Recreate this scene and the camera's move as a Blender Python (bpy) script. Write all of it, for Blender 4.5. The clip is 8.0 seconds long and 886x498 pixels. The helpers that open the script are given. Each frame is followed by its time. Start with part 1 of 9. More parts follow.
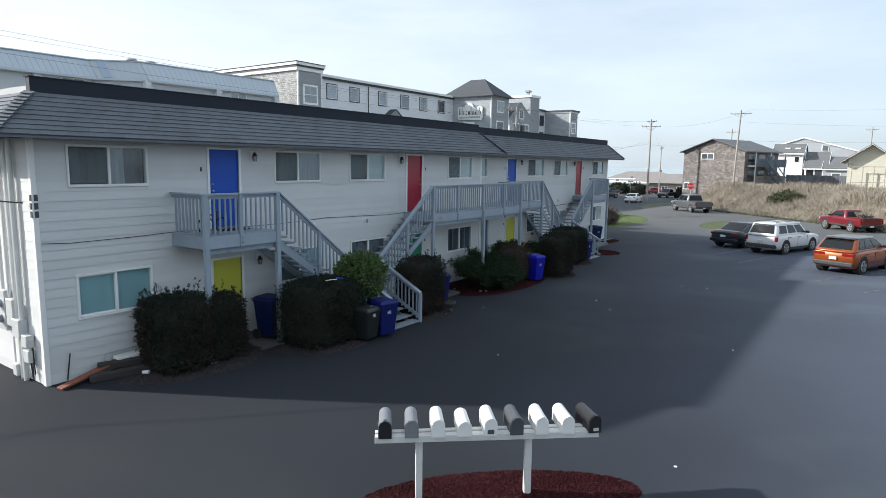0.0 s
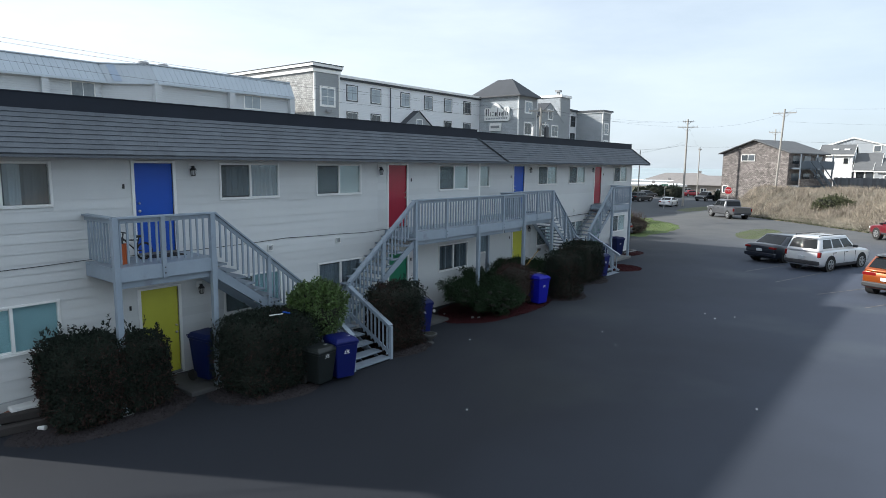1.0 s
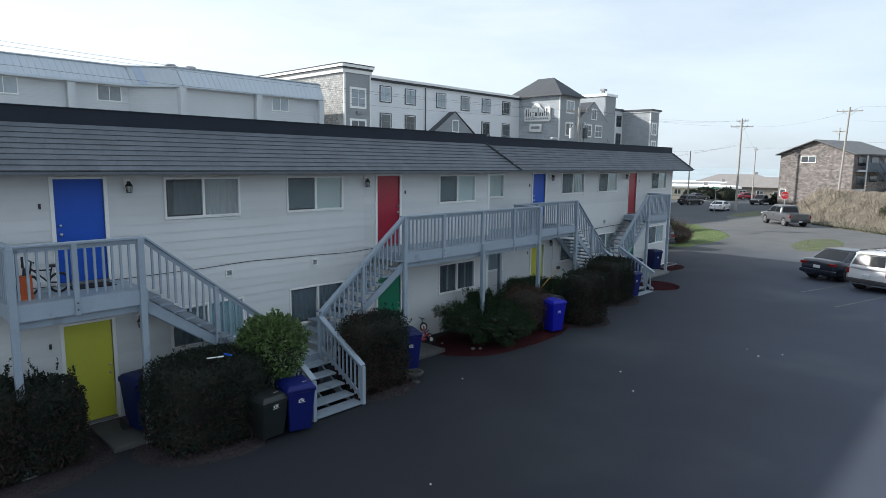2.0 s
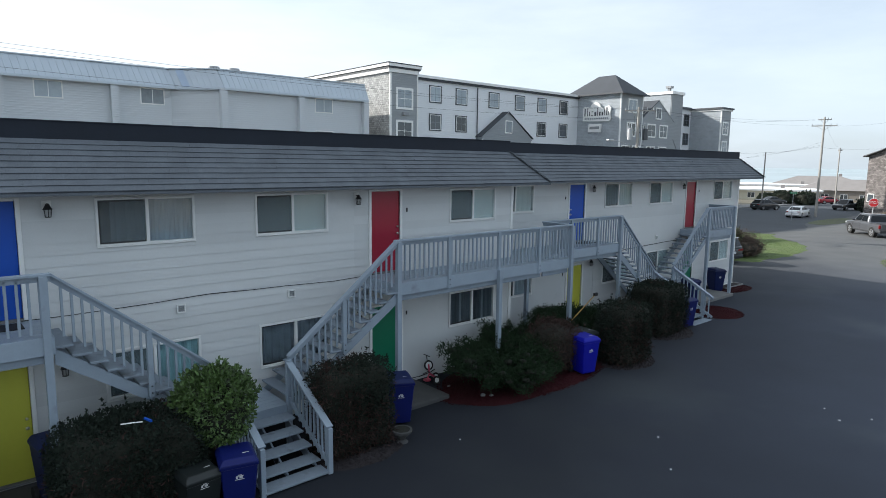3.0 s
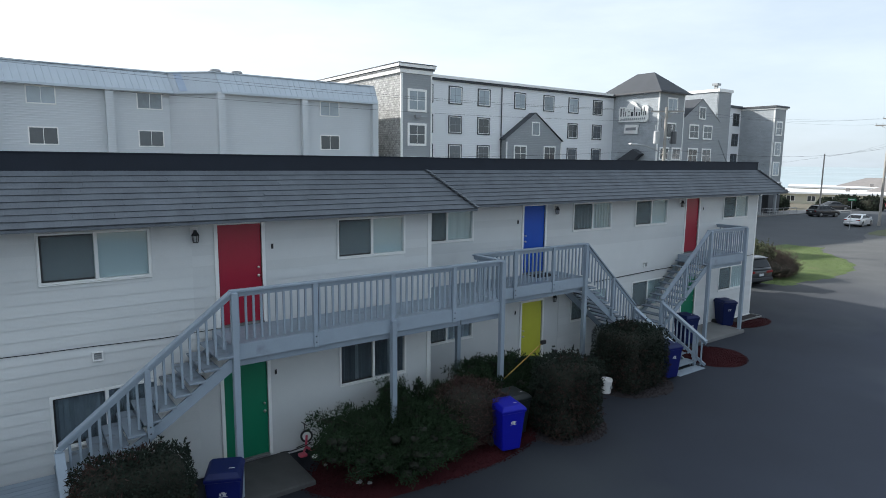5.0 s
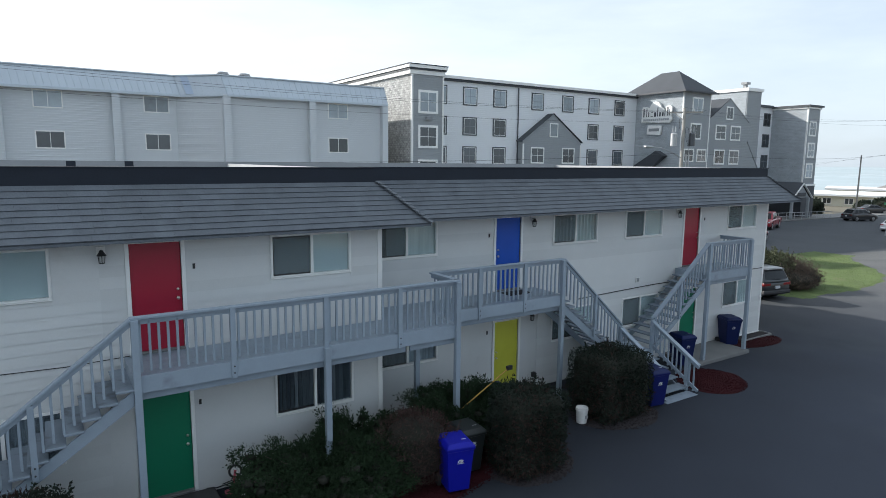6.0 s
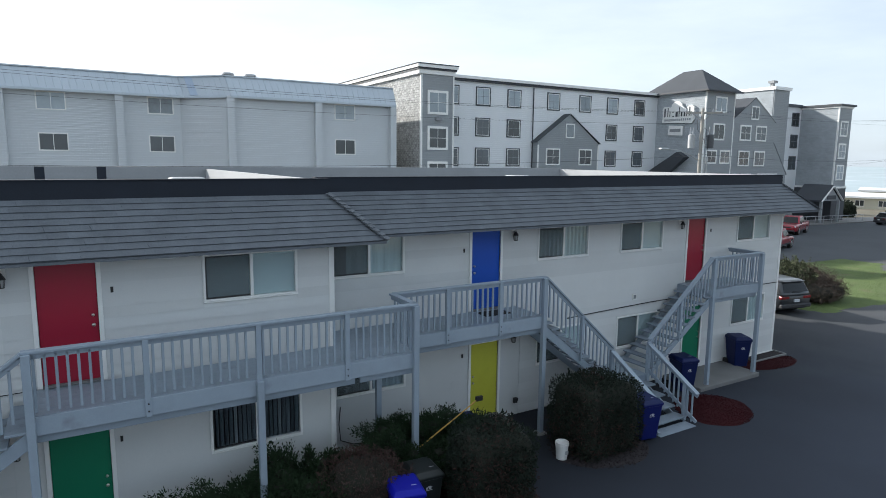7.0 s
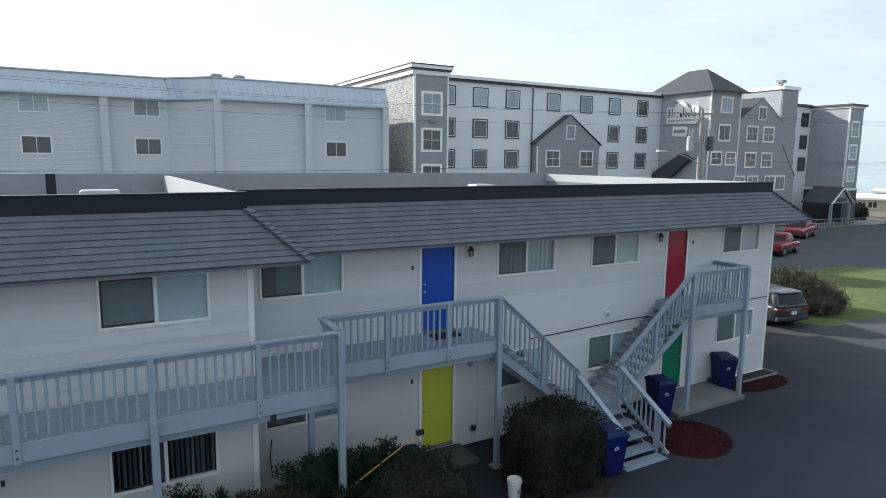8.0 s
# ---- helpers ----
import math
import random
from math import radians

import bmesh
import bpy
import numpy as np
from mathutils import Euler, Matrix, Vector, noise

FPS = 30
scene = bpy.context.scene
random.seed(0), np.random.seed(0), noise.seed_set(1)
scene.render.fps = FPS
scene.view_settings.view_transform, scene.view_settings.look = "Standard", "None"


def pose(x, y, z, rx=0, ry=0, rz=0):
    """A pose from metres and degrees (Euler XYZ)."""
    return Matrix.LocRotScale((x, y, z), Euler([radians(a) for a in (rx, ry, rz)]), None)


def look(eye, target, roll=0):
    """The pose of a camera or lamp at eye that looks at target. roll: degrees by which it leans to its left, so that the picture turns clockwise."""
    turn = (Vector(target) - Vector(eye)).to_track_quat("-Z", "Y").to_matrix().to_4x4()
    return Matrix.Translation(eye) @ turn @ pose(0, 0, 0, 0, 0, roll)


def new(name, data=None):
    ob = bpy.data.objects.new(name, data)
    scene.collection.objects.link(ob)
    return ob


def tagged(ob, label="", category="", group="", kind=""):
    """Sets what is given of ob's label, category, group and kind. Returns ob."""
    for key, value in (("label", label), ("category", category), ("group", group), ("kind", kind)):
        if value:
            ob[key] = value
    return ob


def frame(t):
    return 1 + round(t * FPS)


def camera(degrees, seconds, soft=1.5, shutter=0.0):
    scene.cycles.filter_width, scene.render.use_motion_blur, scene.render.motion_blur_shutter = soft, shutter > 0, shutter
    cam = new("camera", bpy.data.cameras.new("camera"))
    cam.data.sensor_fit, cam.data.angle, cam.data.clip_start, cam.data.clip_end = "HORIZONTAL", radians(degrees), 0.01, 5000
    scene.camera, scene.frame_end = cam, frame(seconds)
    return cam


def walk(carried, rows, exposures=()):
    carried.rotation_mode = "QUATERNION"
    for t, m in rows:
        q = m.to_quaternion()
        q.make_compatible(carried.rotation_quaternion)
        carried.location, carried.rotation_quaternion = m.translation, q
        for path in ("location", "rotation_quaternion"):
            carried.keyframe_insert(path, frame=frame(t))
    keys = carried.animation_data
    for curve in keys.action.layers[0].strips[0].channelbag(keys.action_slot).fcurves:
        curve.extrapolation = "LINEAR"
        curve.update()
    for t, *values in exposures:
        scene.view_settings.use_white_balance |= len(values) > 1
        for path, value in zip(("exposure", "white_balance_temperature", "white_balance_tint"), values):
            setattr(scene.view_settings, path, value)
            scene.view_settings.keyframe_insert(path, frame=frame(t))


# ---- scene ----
# camera and its flight along the front of the building
cam = camera(71.3, 8.0, soft=0.5)
METRES, EYE, TILT, LEAN, TURN = 20.4, 4.75, 0.0, 0.0, 35.4
ROWS = [
    (0.0, 0.0, 0.0, 0.0, 0.1, -7.84, -0.74),
    (0.5, 0.0424, 0.0659, 0.01, 1.73, -7.85, -0.69),
    (1.0, 0.0782, 0.1289, 0.0172, 3.45, -7.85, -0.66),
    (2.5, 0.1684, 0.3273, 0.0414, 10.72, -7.96, -0.64),
    (3.0, 0.1899, 0.4022, 0.0498, 13.69, -8.02, -0.68),
    (3.5, 0.2129, 0.4654, 0.0566, 15.47, -8.06, -0.66),
    (4.0, 0.246, 0.5182, 0.064, 16.63, -8.09, -0.64),
    (4.5, 0.288, 0.5626, 0.0706, 17.55, -8.12, -0.63),
    (6.0, 0.383, 0.6979, 0.0885, 21.53, -8.13, -0.57),
    (6.5, 0.4, 0.7422, 0.0945, 22.94, -8.18, -0.59),
    (7.0, 0.4179, 0.7864, 0.0996, 23.84, -8.2, -0.62),
    (7.5, 0.4379, 0.83, 0.1048, 24.48, -8.2, -0.6),
    (8.0, 0.4583, 0.8721, 0.1107, 24.88, -8.22, -0.59),
]
walk(cam, [(t, pose(0, 0, EYE, TILT, LEAN, TURN) @ pose(METRES * x, METRES * y, METRES * z, 90 + pitch, roll, yaw)) for t, x, y, z, yaw, pitch, roll in ROWS],
     [(0.0, 0.62, 6000, 9), (8.0, 0.62, 6000, 9)])

# low sun behind the building, thin high cloud
SUN_WAY = Vector((-1.88, -1.06, 1.0)).normalized()
world = bpy.data.worlds.new("sky")
scene.world = world
world.use_nodes = True
wn, wl = world.node_tree.nodes, world.node_tree.links
wn.clear()
sky = wn.new("ShaderNodeTexSky")
sky.sky_type = "NISHITA"
sky.sun_disc = False
sky.sun_elevation = radians(25)
sky.sun_rotation = math.atan2(SUN_WAY.x, SUN_WAY.y)
sky.air_density, sky.dust_density, sky.ozone_density = 1.0, 1.6, 1.5
coord = wn.new("ShaderNodeTexCoord")
squash = wn.new("ShaderNodeMapping")
squash.inputs["Scale"].default_value = (1.2, 1.2, 5.0)
veil = wn.new("ShaderNodeTexNoise")
veil.inputs["Scale"].default_value, veil.inputs["Detail"].default_value, veil.inputs["Roughness"].default_value = 1.6, 7, 0.6
ramp = wn.new("ShaderNodeMapRange")
ramp.inputs[1].default_value, ramp.inputs[2].default_value, ramp.inputs[3].default_value, ramp.inputs[4].default_value = 0.3, 0.7, 0.58, 0.86
blend = wn.new("ShaderNodeMix")
blend.data_type = "RGBA"
# the veil glows towards the sun and greys away from it
sunward = wn.new("ShaderNodeVectorMath")
sunward.operation = "DOT_PRODUCT"
sunward.inputs[1].default_value = SUN_WAY
glow = wn.new("ShaderNodeMapRange")
glow.inputs[1].default_value, glow.inputs[2].default_value = -0.45, 0.75
haze = wn.new("ShaderNodeMix")
haze.data_type = "RGBA"
haze.inputs["A"].default_value, haze.inputs["B"].default_value = (6.3, 7.0, 7.45, 1), (8.8, 9.0, 9.1, 1)
wl.new(sunward.outputs["Value"], glow.inputs[0])
wl.new(glow.outputs[0], haze.inputs["Factor"])
wl.new(haze.outputs["Result"], blend.inputs["B"])
back = wn.new("ShaderNodeBackground")
back.inputs["Strength"].default_value = 0.09
wout = wn.new("ShaderNodeOutputWorld")
wl.new(coord.outputs["Generated"], squash.inputs["Vector"])
wl.new(coord.outputs["Generated"], sunward.inputs[0])
wl.new(squash.outputs["Vector"], veil.inputs["Vector"])
wl.new(veil.outputs["Fac"], ramp.inputs[0])
wl.new(ramp.outputs[0], blend.inputs["Factor"])
wl.new(sky.outputs[0], blend.inputs["A"])
wl.new(blend.outputs["Result"], back.inputs["Color"])
wl.new(back.outputs[0], wout.inputs["Surface"])
sun = new("sun", bpy.data.lights.new("sun", "SUN"))
sun.data.energy, sun.data.angle, sun.data.color = 4.8, radians(1.0), (1.0, 0.92, 0.80)
sun.matrix_world = look(SUN_WAY * 60, (0, 0, 0))


# ---- materials ----
def mat(name, base, rough=0.6, metal=0.0, var=0.12, scale=1.5, fine=60.0, bump=0.15, shift=0.0, island=False, lap=0.0, spec=0.5, stain=None):
    """A surface with broad stains and fine grain; shift: spread of tone between objects or islands; lap: height of painted laps."""
    m = bpy.data.materials.new(name)
    m.use_nodes = True
    n, l = m.node_tree.nodes, m.node_tree.links
    p = n["Principled BSDF"]
    p.inputs["Roughness"].default_value, p.inputs["Metallic"].default_value = rough, metal
    p.inputs["Specular IOR Level"].default_value = spec
    c = n.new("ShaderNodeTexCoord")
    big, small = n.new("ShaderNodeTexNoise"), n.new("ShaderNodeTexNoise")
    big.inputs["Scale"].default_value, big.inputs["Detail"].default_value, big.inputs["Roughness"].default_value = scale, 5, 0.62
    small.inputs["Scale"].default_value, small.inputs["Detail"].default_value = fine, 3
    for t in (big, small):
        l.new(c.outputs["Object"], t.inputs["Vector"])
    tone = n.new("ShaderNodeMath")
    tone.operation = "MULTIPLY_ADD"
    l.new(small.outputs["Fac"], tone.inputs[0])
    tone.inputs[1].default_value = 0.45
    l.new(big.outputs["Fac"], tone.inputs[2])
    last = tone.outputs[0]
    if shift:
        r = n.new("ShaderNodeNewGeometry") if island else n.new("ShaderNodeObjectInfo")
        add = n.new("ShaderNodeMath")
        add.operation = "MULTIPLY_ADD"
        l.new(r.outputs["Random Per Island" if island else "Random"], add.inputs[0])
        add.inputs[1].default_value = shift / max(var, 0.01)
        l.new(last, add.inputs[2])
        last = add.outputs[0]
    ramp = n.new("ShaderNodeMapRange")
    ramp.clamp = False
    mid = 0.725 + (0.5 * shift / max(var, 0.01) if shift else 0)
    ramp.inputs[1].default_value, ramp.inputs[2].default_value = mid - 0.5, mid + 0.5
    ramp.inputs[3].default_value, ramp.inputs[4].default_value = 1 - 1.6 * var, 1 + 1.6 * var
    l.new(last, ramp.inputs[0])
    hue = n.new("ShaderNodeMix")
    hue.data_type, hue.blend_type = "RGBA", "MULTIPLY"
    hue.inputs["Factor"].default_value = 1
    hue.inputs["A"].default_value = (*base, 1)
    l.new(ramp.outputs[0], hue.inputs["B"])
    colour = hue.outputs["Result"]
    if stain:
        spots = n.new("ShaderNodeTexNoise")
        spots.inputs["Scale"].default_value, spots.inputs["Detail"].default_value = stain[1], 6
        l.new(c.outputs["Object"], spots.inputs["Vector"])
        cut = n.new("ShaderNodeMapRange")
        cut.inputs[1].default_value, cut.inputs[2].default_value = stain[2], stain[2] + 0.14
        l.new(spots.outputs["Fac"], cut.inputs[0])
        over = n.new("ShaderNodeMix")
        over.data_type = "RGBA"
        l.new(cut.outputs[0], over.inputs["Factor"])
        l.new(colour, over.inputs["A"])
        over.inputs["B"].default_value = (*stain[0], 1)
        colour = over.outputs["Result"]
    l.new(colour, p.inputs["Base Color"])
    height = small.outputs["Fac"]
    if lap:
        w = n.new("ShaderNodeTexWave")
        w.bands_direction, w.wave_profile = "Z", "SAW"
        w.inputs["Scale"].default_value = 0.314159 / lap
        l.new(c.outputs["Object"], w.inputs["Vector"])
        mix = n.new("ShaderNodeMath")
        mix.operation = "MULTIPLY_ADD"
        l.new(small.outputs["Fac"], mix.inputs[0])
        mix.inputs[1].default_value = 0.1
        l.new(w.outputs["Fac"], mix.inputs[2])
        height = mix.outputs[0]
    if bump:
        b = n.new("ShaderNodeBump")
        b.inputs["Strength"].default_value = bump
        b.inputs["Distance"].default_value = 0.06 if lap else 0.01
        l.new(height, b.inputs["Height"])
        l.new(b.outputs[0], p.inputs["Normal"])
    return m


def shingle_pattern(m, wide, tall, low=0.72, high=1.12, joint=0.42):
    """Courses of single shingles, each of its own tone, over an upright wall."""
    n, l = m.node_tree.nodes, m.node_tree.links
    c, sp, cb, br, mix, add = (n.new("ShaderNode" + k) for k in ("TexCoord", "SeparateXYZ", "CombineXYZ", "TexBrick", "Mix", "Math"))
    add.operation = "ADD"
    l.new(c.outputs["Object"], sp.inputs[0])
    l.new(sp.outputs["X"], add.inputs[0]), l.new(sp.outputs["Y"], add.inputs[1])
    l.new(add.outputs[0], cb.inputs["X"]), l.new(sp.outputs["Z"], cb.inputs["Y"])
    l.new(cb.outputs[0], br.inputs["Vector"])
    br.inputs["Scale"].default_value = 1.0
    br.inputs["Brick Width"].default_value, br.inputs["Row Height"].default_value, br.inputs["Mortar Size"].default_value = wide, tall, 0.012
    br.inputs["Color1"].default_value, br.inputs["Color2"].default_value, br.inputs["Mortar"].default_value = (low, low, low, 1), (high, high, high, 1), (joint, joint, joint, 1)
    base = n["Principled BSDF"].inputs["Base Color"]
    mix.data_type, mix.blend_type = "RGBA", "MULTIPLY"
    mix.inputs["Factor"].default_value = 1
    l.new(base.links[0].from_socket, mix.inputs["A"]), l.new(br.outputs["Color"], mix.inputs["B"])
    l.new(mix.outputs["Result"], base)
    return m


def glassy(name, tint, see=0.7, rough=0.02, sheen=0.9):
    """Window glass: clear with a mirror sheen that grows at a slant."""
    m = bpy.data.materials.new(name)
    m.use_nodes = True
    n, l = m.node_tree.nodes, m.node_tree.links
    n.remove(n["Principled BSDF"])
    gloss, clear, solid, a, b, f, g, h = (n.new("ShaderNode" + k) for k in ("BsdfGlossy", "BsdfTransparent", "BsdfDiffuse", "MixShader", "MixShader", "LayerWeight", "Math", "Math"))
    gloss.inputs["Roughness"].default_value = rough
    solid.inputs["Color"].default_value = (*tint, 1)
    clear.inputs["Color"].default_value = (0.9, 0.93, 0.94, 1)
    g.operation, h.operation = "POWER", "MULTIPLY_ADD"
    g.inputs[1].default_value = 5
    h.inputs[1].default_value, h.inputs[2].default_value = sheen, 0.05 * sheen
    l.new(f.outputs["Facing"], g.inputs[0]), l.new(g.outputs[0], h.inputs[0])
    a.inputs[0].default_value = see
    l.new(solid.outputs[0], a.inputs[1]), l.new(clear.outputs[0], a.inputs[2])
    l.new(h.outputs[0], b.inputs[0]), l.new(a.outputs[0], b.inputs[1]), l.new(gloss.outputs[0], b.inputs[2])
    l.new(b.outputs[0], n["Material Output"].inputs["Surface"])
    return m


M_WALL = mat("white_siding", (0.608, 0.618, 0.612), 0.55, var=0.05, scale=0.9, fine=35, bump=0.12, shift=0.03, stain=((0.52, 0.53, 0.52), 1.3, 0.68))
M_SMOOTH = mat("white_plaster", (0.608, 0.618, 0.612), 0.6, var=0.05, scale=0.8, fine=50, bump=0.12, stain=((0.52, 0.53, 0.52), 1.3, 0.68))
M_TRIM = mat("white_trim", (0.80, 0.80, 0.78), 0.45, var=0.04, scale=2, fine=40, bump=0.06)
M_BLUE = mat("blue_paint", (0.002, 0.070, 0.44), 0.5, var=0.05, scale=3, bump=0.05)
M_RED = mat("red_paint", (0.31, 0.006, 0.030), 0.35, var=0.05, scale=3, bump=0.05)
M_YELLOW = mat("yellow_paint", (0.55, 0.54, 0.06), 0.45, var=0.05, scale=3, bump=0.05)
M_GREEN = mat("green_paint", (0.005, 0.17, 0.085), 0.5, var=0.05, scale=3, bump=0.05)
M_BRASS = mat("satin_nickel", (0.6, 0.58, 0.52), 0.3, 1.0, var=0.03)
M_SHINGLE = mat("charcoal_shingle", (0.121, 0.136, 0.154), 0.9, var=0.2, scale=2.2, fine=30, bump=0.6, shift=0.035, island=True)
M_FASCIA = mat("black_membrane", (0.011, 0.016, 0.027), 0.8, var=0.2, scale=1.2, fine=30, bump=0.15)
M_PARAPET = mat("grey_membrane", (0.26, 0.27, 0.28), 0.7, var=0.12, scale=0.7, fine=25, bump=0.2)
M_ROOFWHITE = mat("white_membrane", (0.38, 0.39, 0.40), 0.6, var=0.06, scale=0.8, fine=25, bump=0.15)
M_DECK = mat("blue_grey_paint", (0.28, 0.335, 0.395), 0.5, var=0.08, scale=3, fine=45, bump=0.15, shift=0.03, stain=((0.21, 0.24, 0.28), 2.5, 0.66))
M_TREAD = mat("trodden_blue_grey_paint", (0.22, 0.262, 0.31), 0.6, var=0.14, scale=3, fine=45, bump=0.2, shift=0.06, stain=((0.13, 0.145, 0.165), 3.2, 0.56))
M_GLASS = glassy("window_glass", (0.02, 0.025, 0.03), 0.97)
M_SCREEN = glassy("insect_screen", (0.18, 0.205, 0.215), 0.62, 0.45, 0.2)
M_BLIND = mat("pale_blind", (0.62, 0.71, 0.71), 0.8, var=0.06, scale=1.5, bump=0.05)
M_CURTAIN = mat("grey_curtain", (0.46, 0.51, 0.55), 0.85, var=0.12, scale=3, bump=0.1)
M_SLAT = mat("dark_blind_slat", (0.155, 0.18, 0.205), 0.7, var=0.15, scale=6, bump=0.05, shift=0.25)
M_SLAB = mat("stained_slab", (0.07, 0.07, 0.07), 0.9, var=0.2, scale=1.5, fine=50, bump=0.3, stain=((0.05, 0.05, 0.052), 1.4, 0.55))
M_CURTAIN2 = mat("teal_curtain", (0.38, 0.58, 0.60), 0.85, var=0.1, scale=3, bump=0.1)
M_DARK = mat("painted_dim_room", (0.036, 0.043, 0.05), 0.9, var=0.1)
M_BLACK = mat("black_metal", (0.02, 0.02, 0.022), 0.45, var=0.1, scale=8)
M_WIRE = mat("cable_black", (0.015, 0.015, 0.018), 0.6, var=0.1)
M_CONC = mat("concrete", (0.17, 0.17, 0.168), 0.85, var=0.14, scale=1.2, fine=60, bump=0.3, stain=((0.2, 0.19, 0.18), 1.2, 0.6))

# ---- mesh helpers ----
BASE = {}


def thing(name, label="", category="", at=(0, 0, 0), group="", kind=""):
    """An empty at a thing's base, whose parts are given in the world's metres."""
    ob = new(name)
    ob.empty_display_size = 0.2
    ob.location = at
    BASE[ob] = Vector(at)
    return tagged(ob, label, category, group, kind)


def part(name, bm, material, parent=None, label="", smooth=False):
    me = bpy.data.meshes.new(name)
    if parent is not None and BASE[parent].length:
        bmesh.ops.translate(bm, verts=bm.verts, vec=-BASE[parent])
    if smooth:
        for f in bm.faces:
            f.smooth = True
    bm.to_mesh(me)
    bm.free()
    me.materials.append(material)
    ob = new(name, me)
    if parent is not None:
        ob.parent = parent
        BASE[ob] = BASE[parent]
    else:
        BASE[ob] = Vector()
    return tagged(ob, label)


def piece(name, me, parent, m):
    """One more object on a mesh that it shares; m in the world."""
    ob = new(name, me)
    ob.parent = parent
    ob.matrix_basis = Matrix.Translation(-BASE[parent]) @ m
    BASE[ob] = BASE[parent]
    return ob


def mesh_of(name, bm, material):
    me = bpy.data.meshes.new(name)
    bm.to_mesh(me)
    bm.free()
    me.materials.append(material)
    return me


def hexa(bm, c):
    """A block from eight corners: four below in turn, then four above."""
    v = [bm.verts.new(p) for p in c]
    for f in ((3, 2, 1, 0), (4, 5, 6, 7), (0, 1, 5, 4), (1, 2, 6, 5), (2, 3, 7, 6), (3, 0, 4, 7)):
        bm.faces.new([v[i] for i in f])
    return v


def box(bm, x0, y0, z0, x1, y1, z1):
    x0, x1, y0, y1, z0, z1 = min(x0, x1), max(x0, x1), min(y0, y1), max(y0, y1), min(z0, z1), max(z0, z1)
    return hexa(bm, [(x0, y0, z0), (x1, y0, z0), (x1, y1, z0), (x0, y1, z0), (x0, y0, z1), (x1, y0, z1), (x1, y1, z1), (x0, y1, z1)])


def boxes(*rows):
    bm = bmesh.new()
    for r in rows:
        box(bm, *r)
    return bm


def bevelled(bm, w=0.006, seg=1):
    bmesh.ops.bevel(bm, geom=bm.edges[:], offset=w, segments=seg, affect="EDGES", profile=0.5)
    return bm


def beam(bm, a, b, w, h, up=(0, 0, 1)):
    """A board from a to b, w wide and h deep, its section centred on the line."""
    a, b = Vector(a), Vector(b)
    d = (b - a).normalized()
    s = d.cross(Vector(up)).normalized()
    u = s.cross(d)
    s, u = s * w / 2, u * h / 2
    return hexa(bm, [a - s - u, a + s - u, b + s - u, b - s - u, a - s + u, a + s + u, b + s + u, b - s + u])


def rod(bm, a, b, r0, r1=None, n=10, cap=True):
    a, b = Vector(a), Vector(b)
    r1 = r0 if r1 is None else r1
    q = (b - a).to_track_quat("Z", "Y").to_matrix().to_4x4()
    m = Matrix.Translation((a + b) / 2) @ q
    return bmesh.ops.create_cone(bm, cap_ends=cap, segments=n, radius1=max(r0, 1e-4), radius2=max(r1, 1e-4), depth=(b - a).length, matrix=m)["verts"]


def prism(bm, poly, a, b, axis):
    """A polygon swept along one axis from a to b; poly holds the other two coordinates in order."""
    def put(u, v, w):
        return {"x": (w, u, v), "y": (u, w, v), "z": (u, v, w)}[axis]
    lo, hi = [bm.verts.new(put(u, v, a)) for u, v in poly], [bm.verts.new(put(u, v, b)) for u, v in poly]
    k = len(poly)
    for i in range(k):
        bm.faces.new((lo[i], lo[(i + 1) % k], hi[(i + 1) % k], hi[i]))
    bm.faces.new(lo[::-1])
    bm.faces.new(hi)
    bmesh.ops.recalc_face_normals(bm, faces=bm.faces[:])
    return bm


def tube(name, points, r, material, parent=None, label=""):
    """A round cable or pipe through points."""
    bm = bmesh.new()
    ring = []
    pts = [Vector(p) for p in points]
    for i, p in enumerate(pts):
        d = (pts[min(i + 1, len(pts) - 1)] - pts[max(i - 1, 0)]).normalized()
        s = d.cross(Vector((0.13, 0.21, 1))).normalized()
        u = s.cross(d)
        ring.append([bm.verts.new(p + r * (math.cos(a) * s + math.sin(a) * u)) for a in (k * math.pi / 3 for k in range(6))])
    for p, q in zip(ring, ring[1:]):
        for k in range(6):
            bm.faces.new((p[k], p[(k + 1) % 6], q[(k + 1) % 6], q[k]))
    bm.faces.new(ring[0][::-1]), bm.faces.new(ring[-1])
    return part(name, bm, material, parent, label, smooth=True)


def smoothstep(v):
    v = min(1, max(0, v))
    return v * v * (3 - 2 * v)


def gz(x, y):
    """Height of the ground: the lot is nearly flat, the street falls to the sea, the right-hand side rises."""
    fall = 1.0 - 0.7 * smoothstep((x + 26) / 8)
    return -0.012 * max(0.0, y - 22) * fall + 0.03 * min(12, max(0, x + 9))


# ---- the apartment building ----
AX, BX, JOG, Y0, Y1, REAR = -13.97, -15.0, 22.40, 5.35, 39.70, -26.5
house = thing("apartment_building", "two-storey white lap-sided apartment building with charcoal mansard roof", "building", (-14, 5.35, 0), kind="structure")
UP, LOW = (4.18, 5.05), (1.27, 2.22)
WIN_A = [(6.04, 7.78, *UP), (6.07, 7.76, 1.32, 2.28), (11.46, 13.19, *UP), (11.46, 13.20, *LOW), (14.45, 16.18, *UP), (14.47, 16.2, *LOW), (19.92, 21.65, *UP), (19.94, 21.68, *LOW)]
WIN_B = [(22.76, 24.52, *UP), (22.78, 24.55, 1.42, 2.22), (28.51, 30.33, *UP), (28.55, 30.33, *LOW), (31.59, 33.40, *UP), (31.61, 33.4, *LOW), (37.08, 38.93, *UP), (37.08, 38.95, *LOW)]
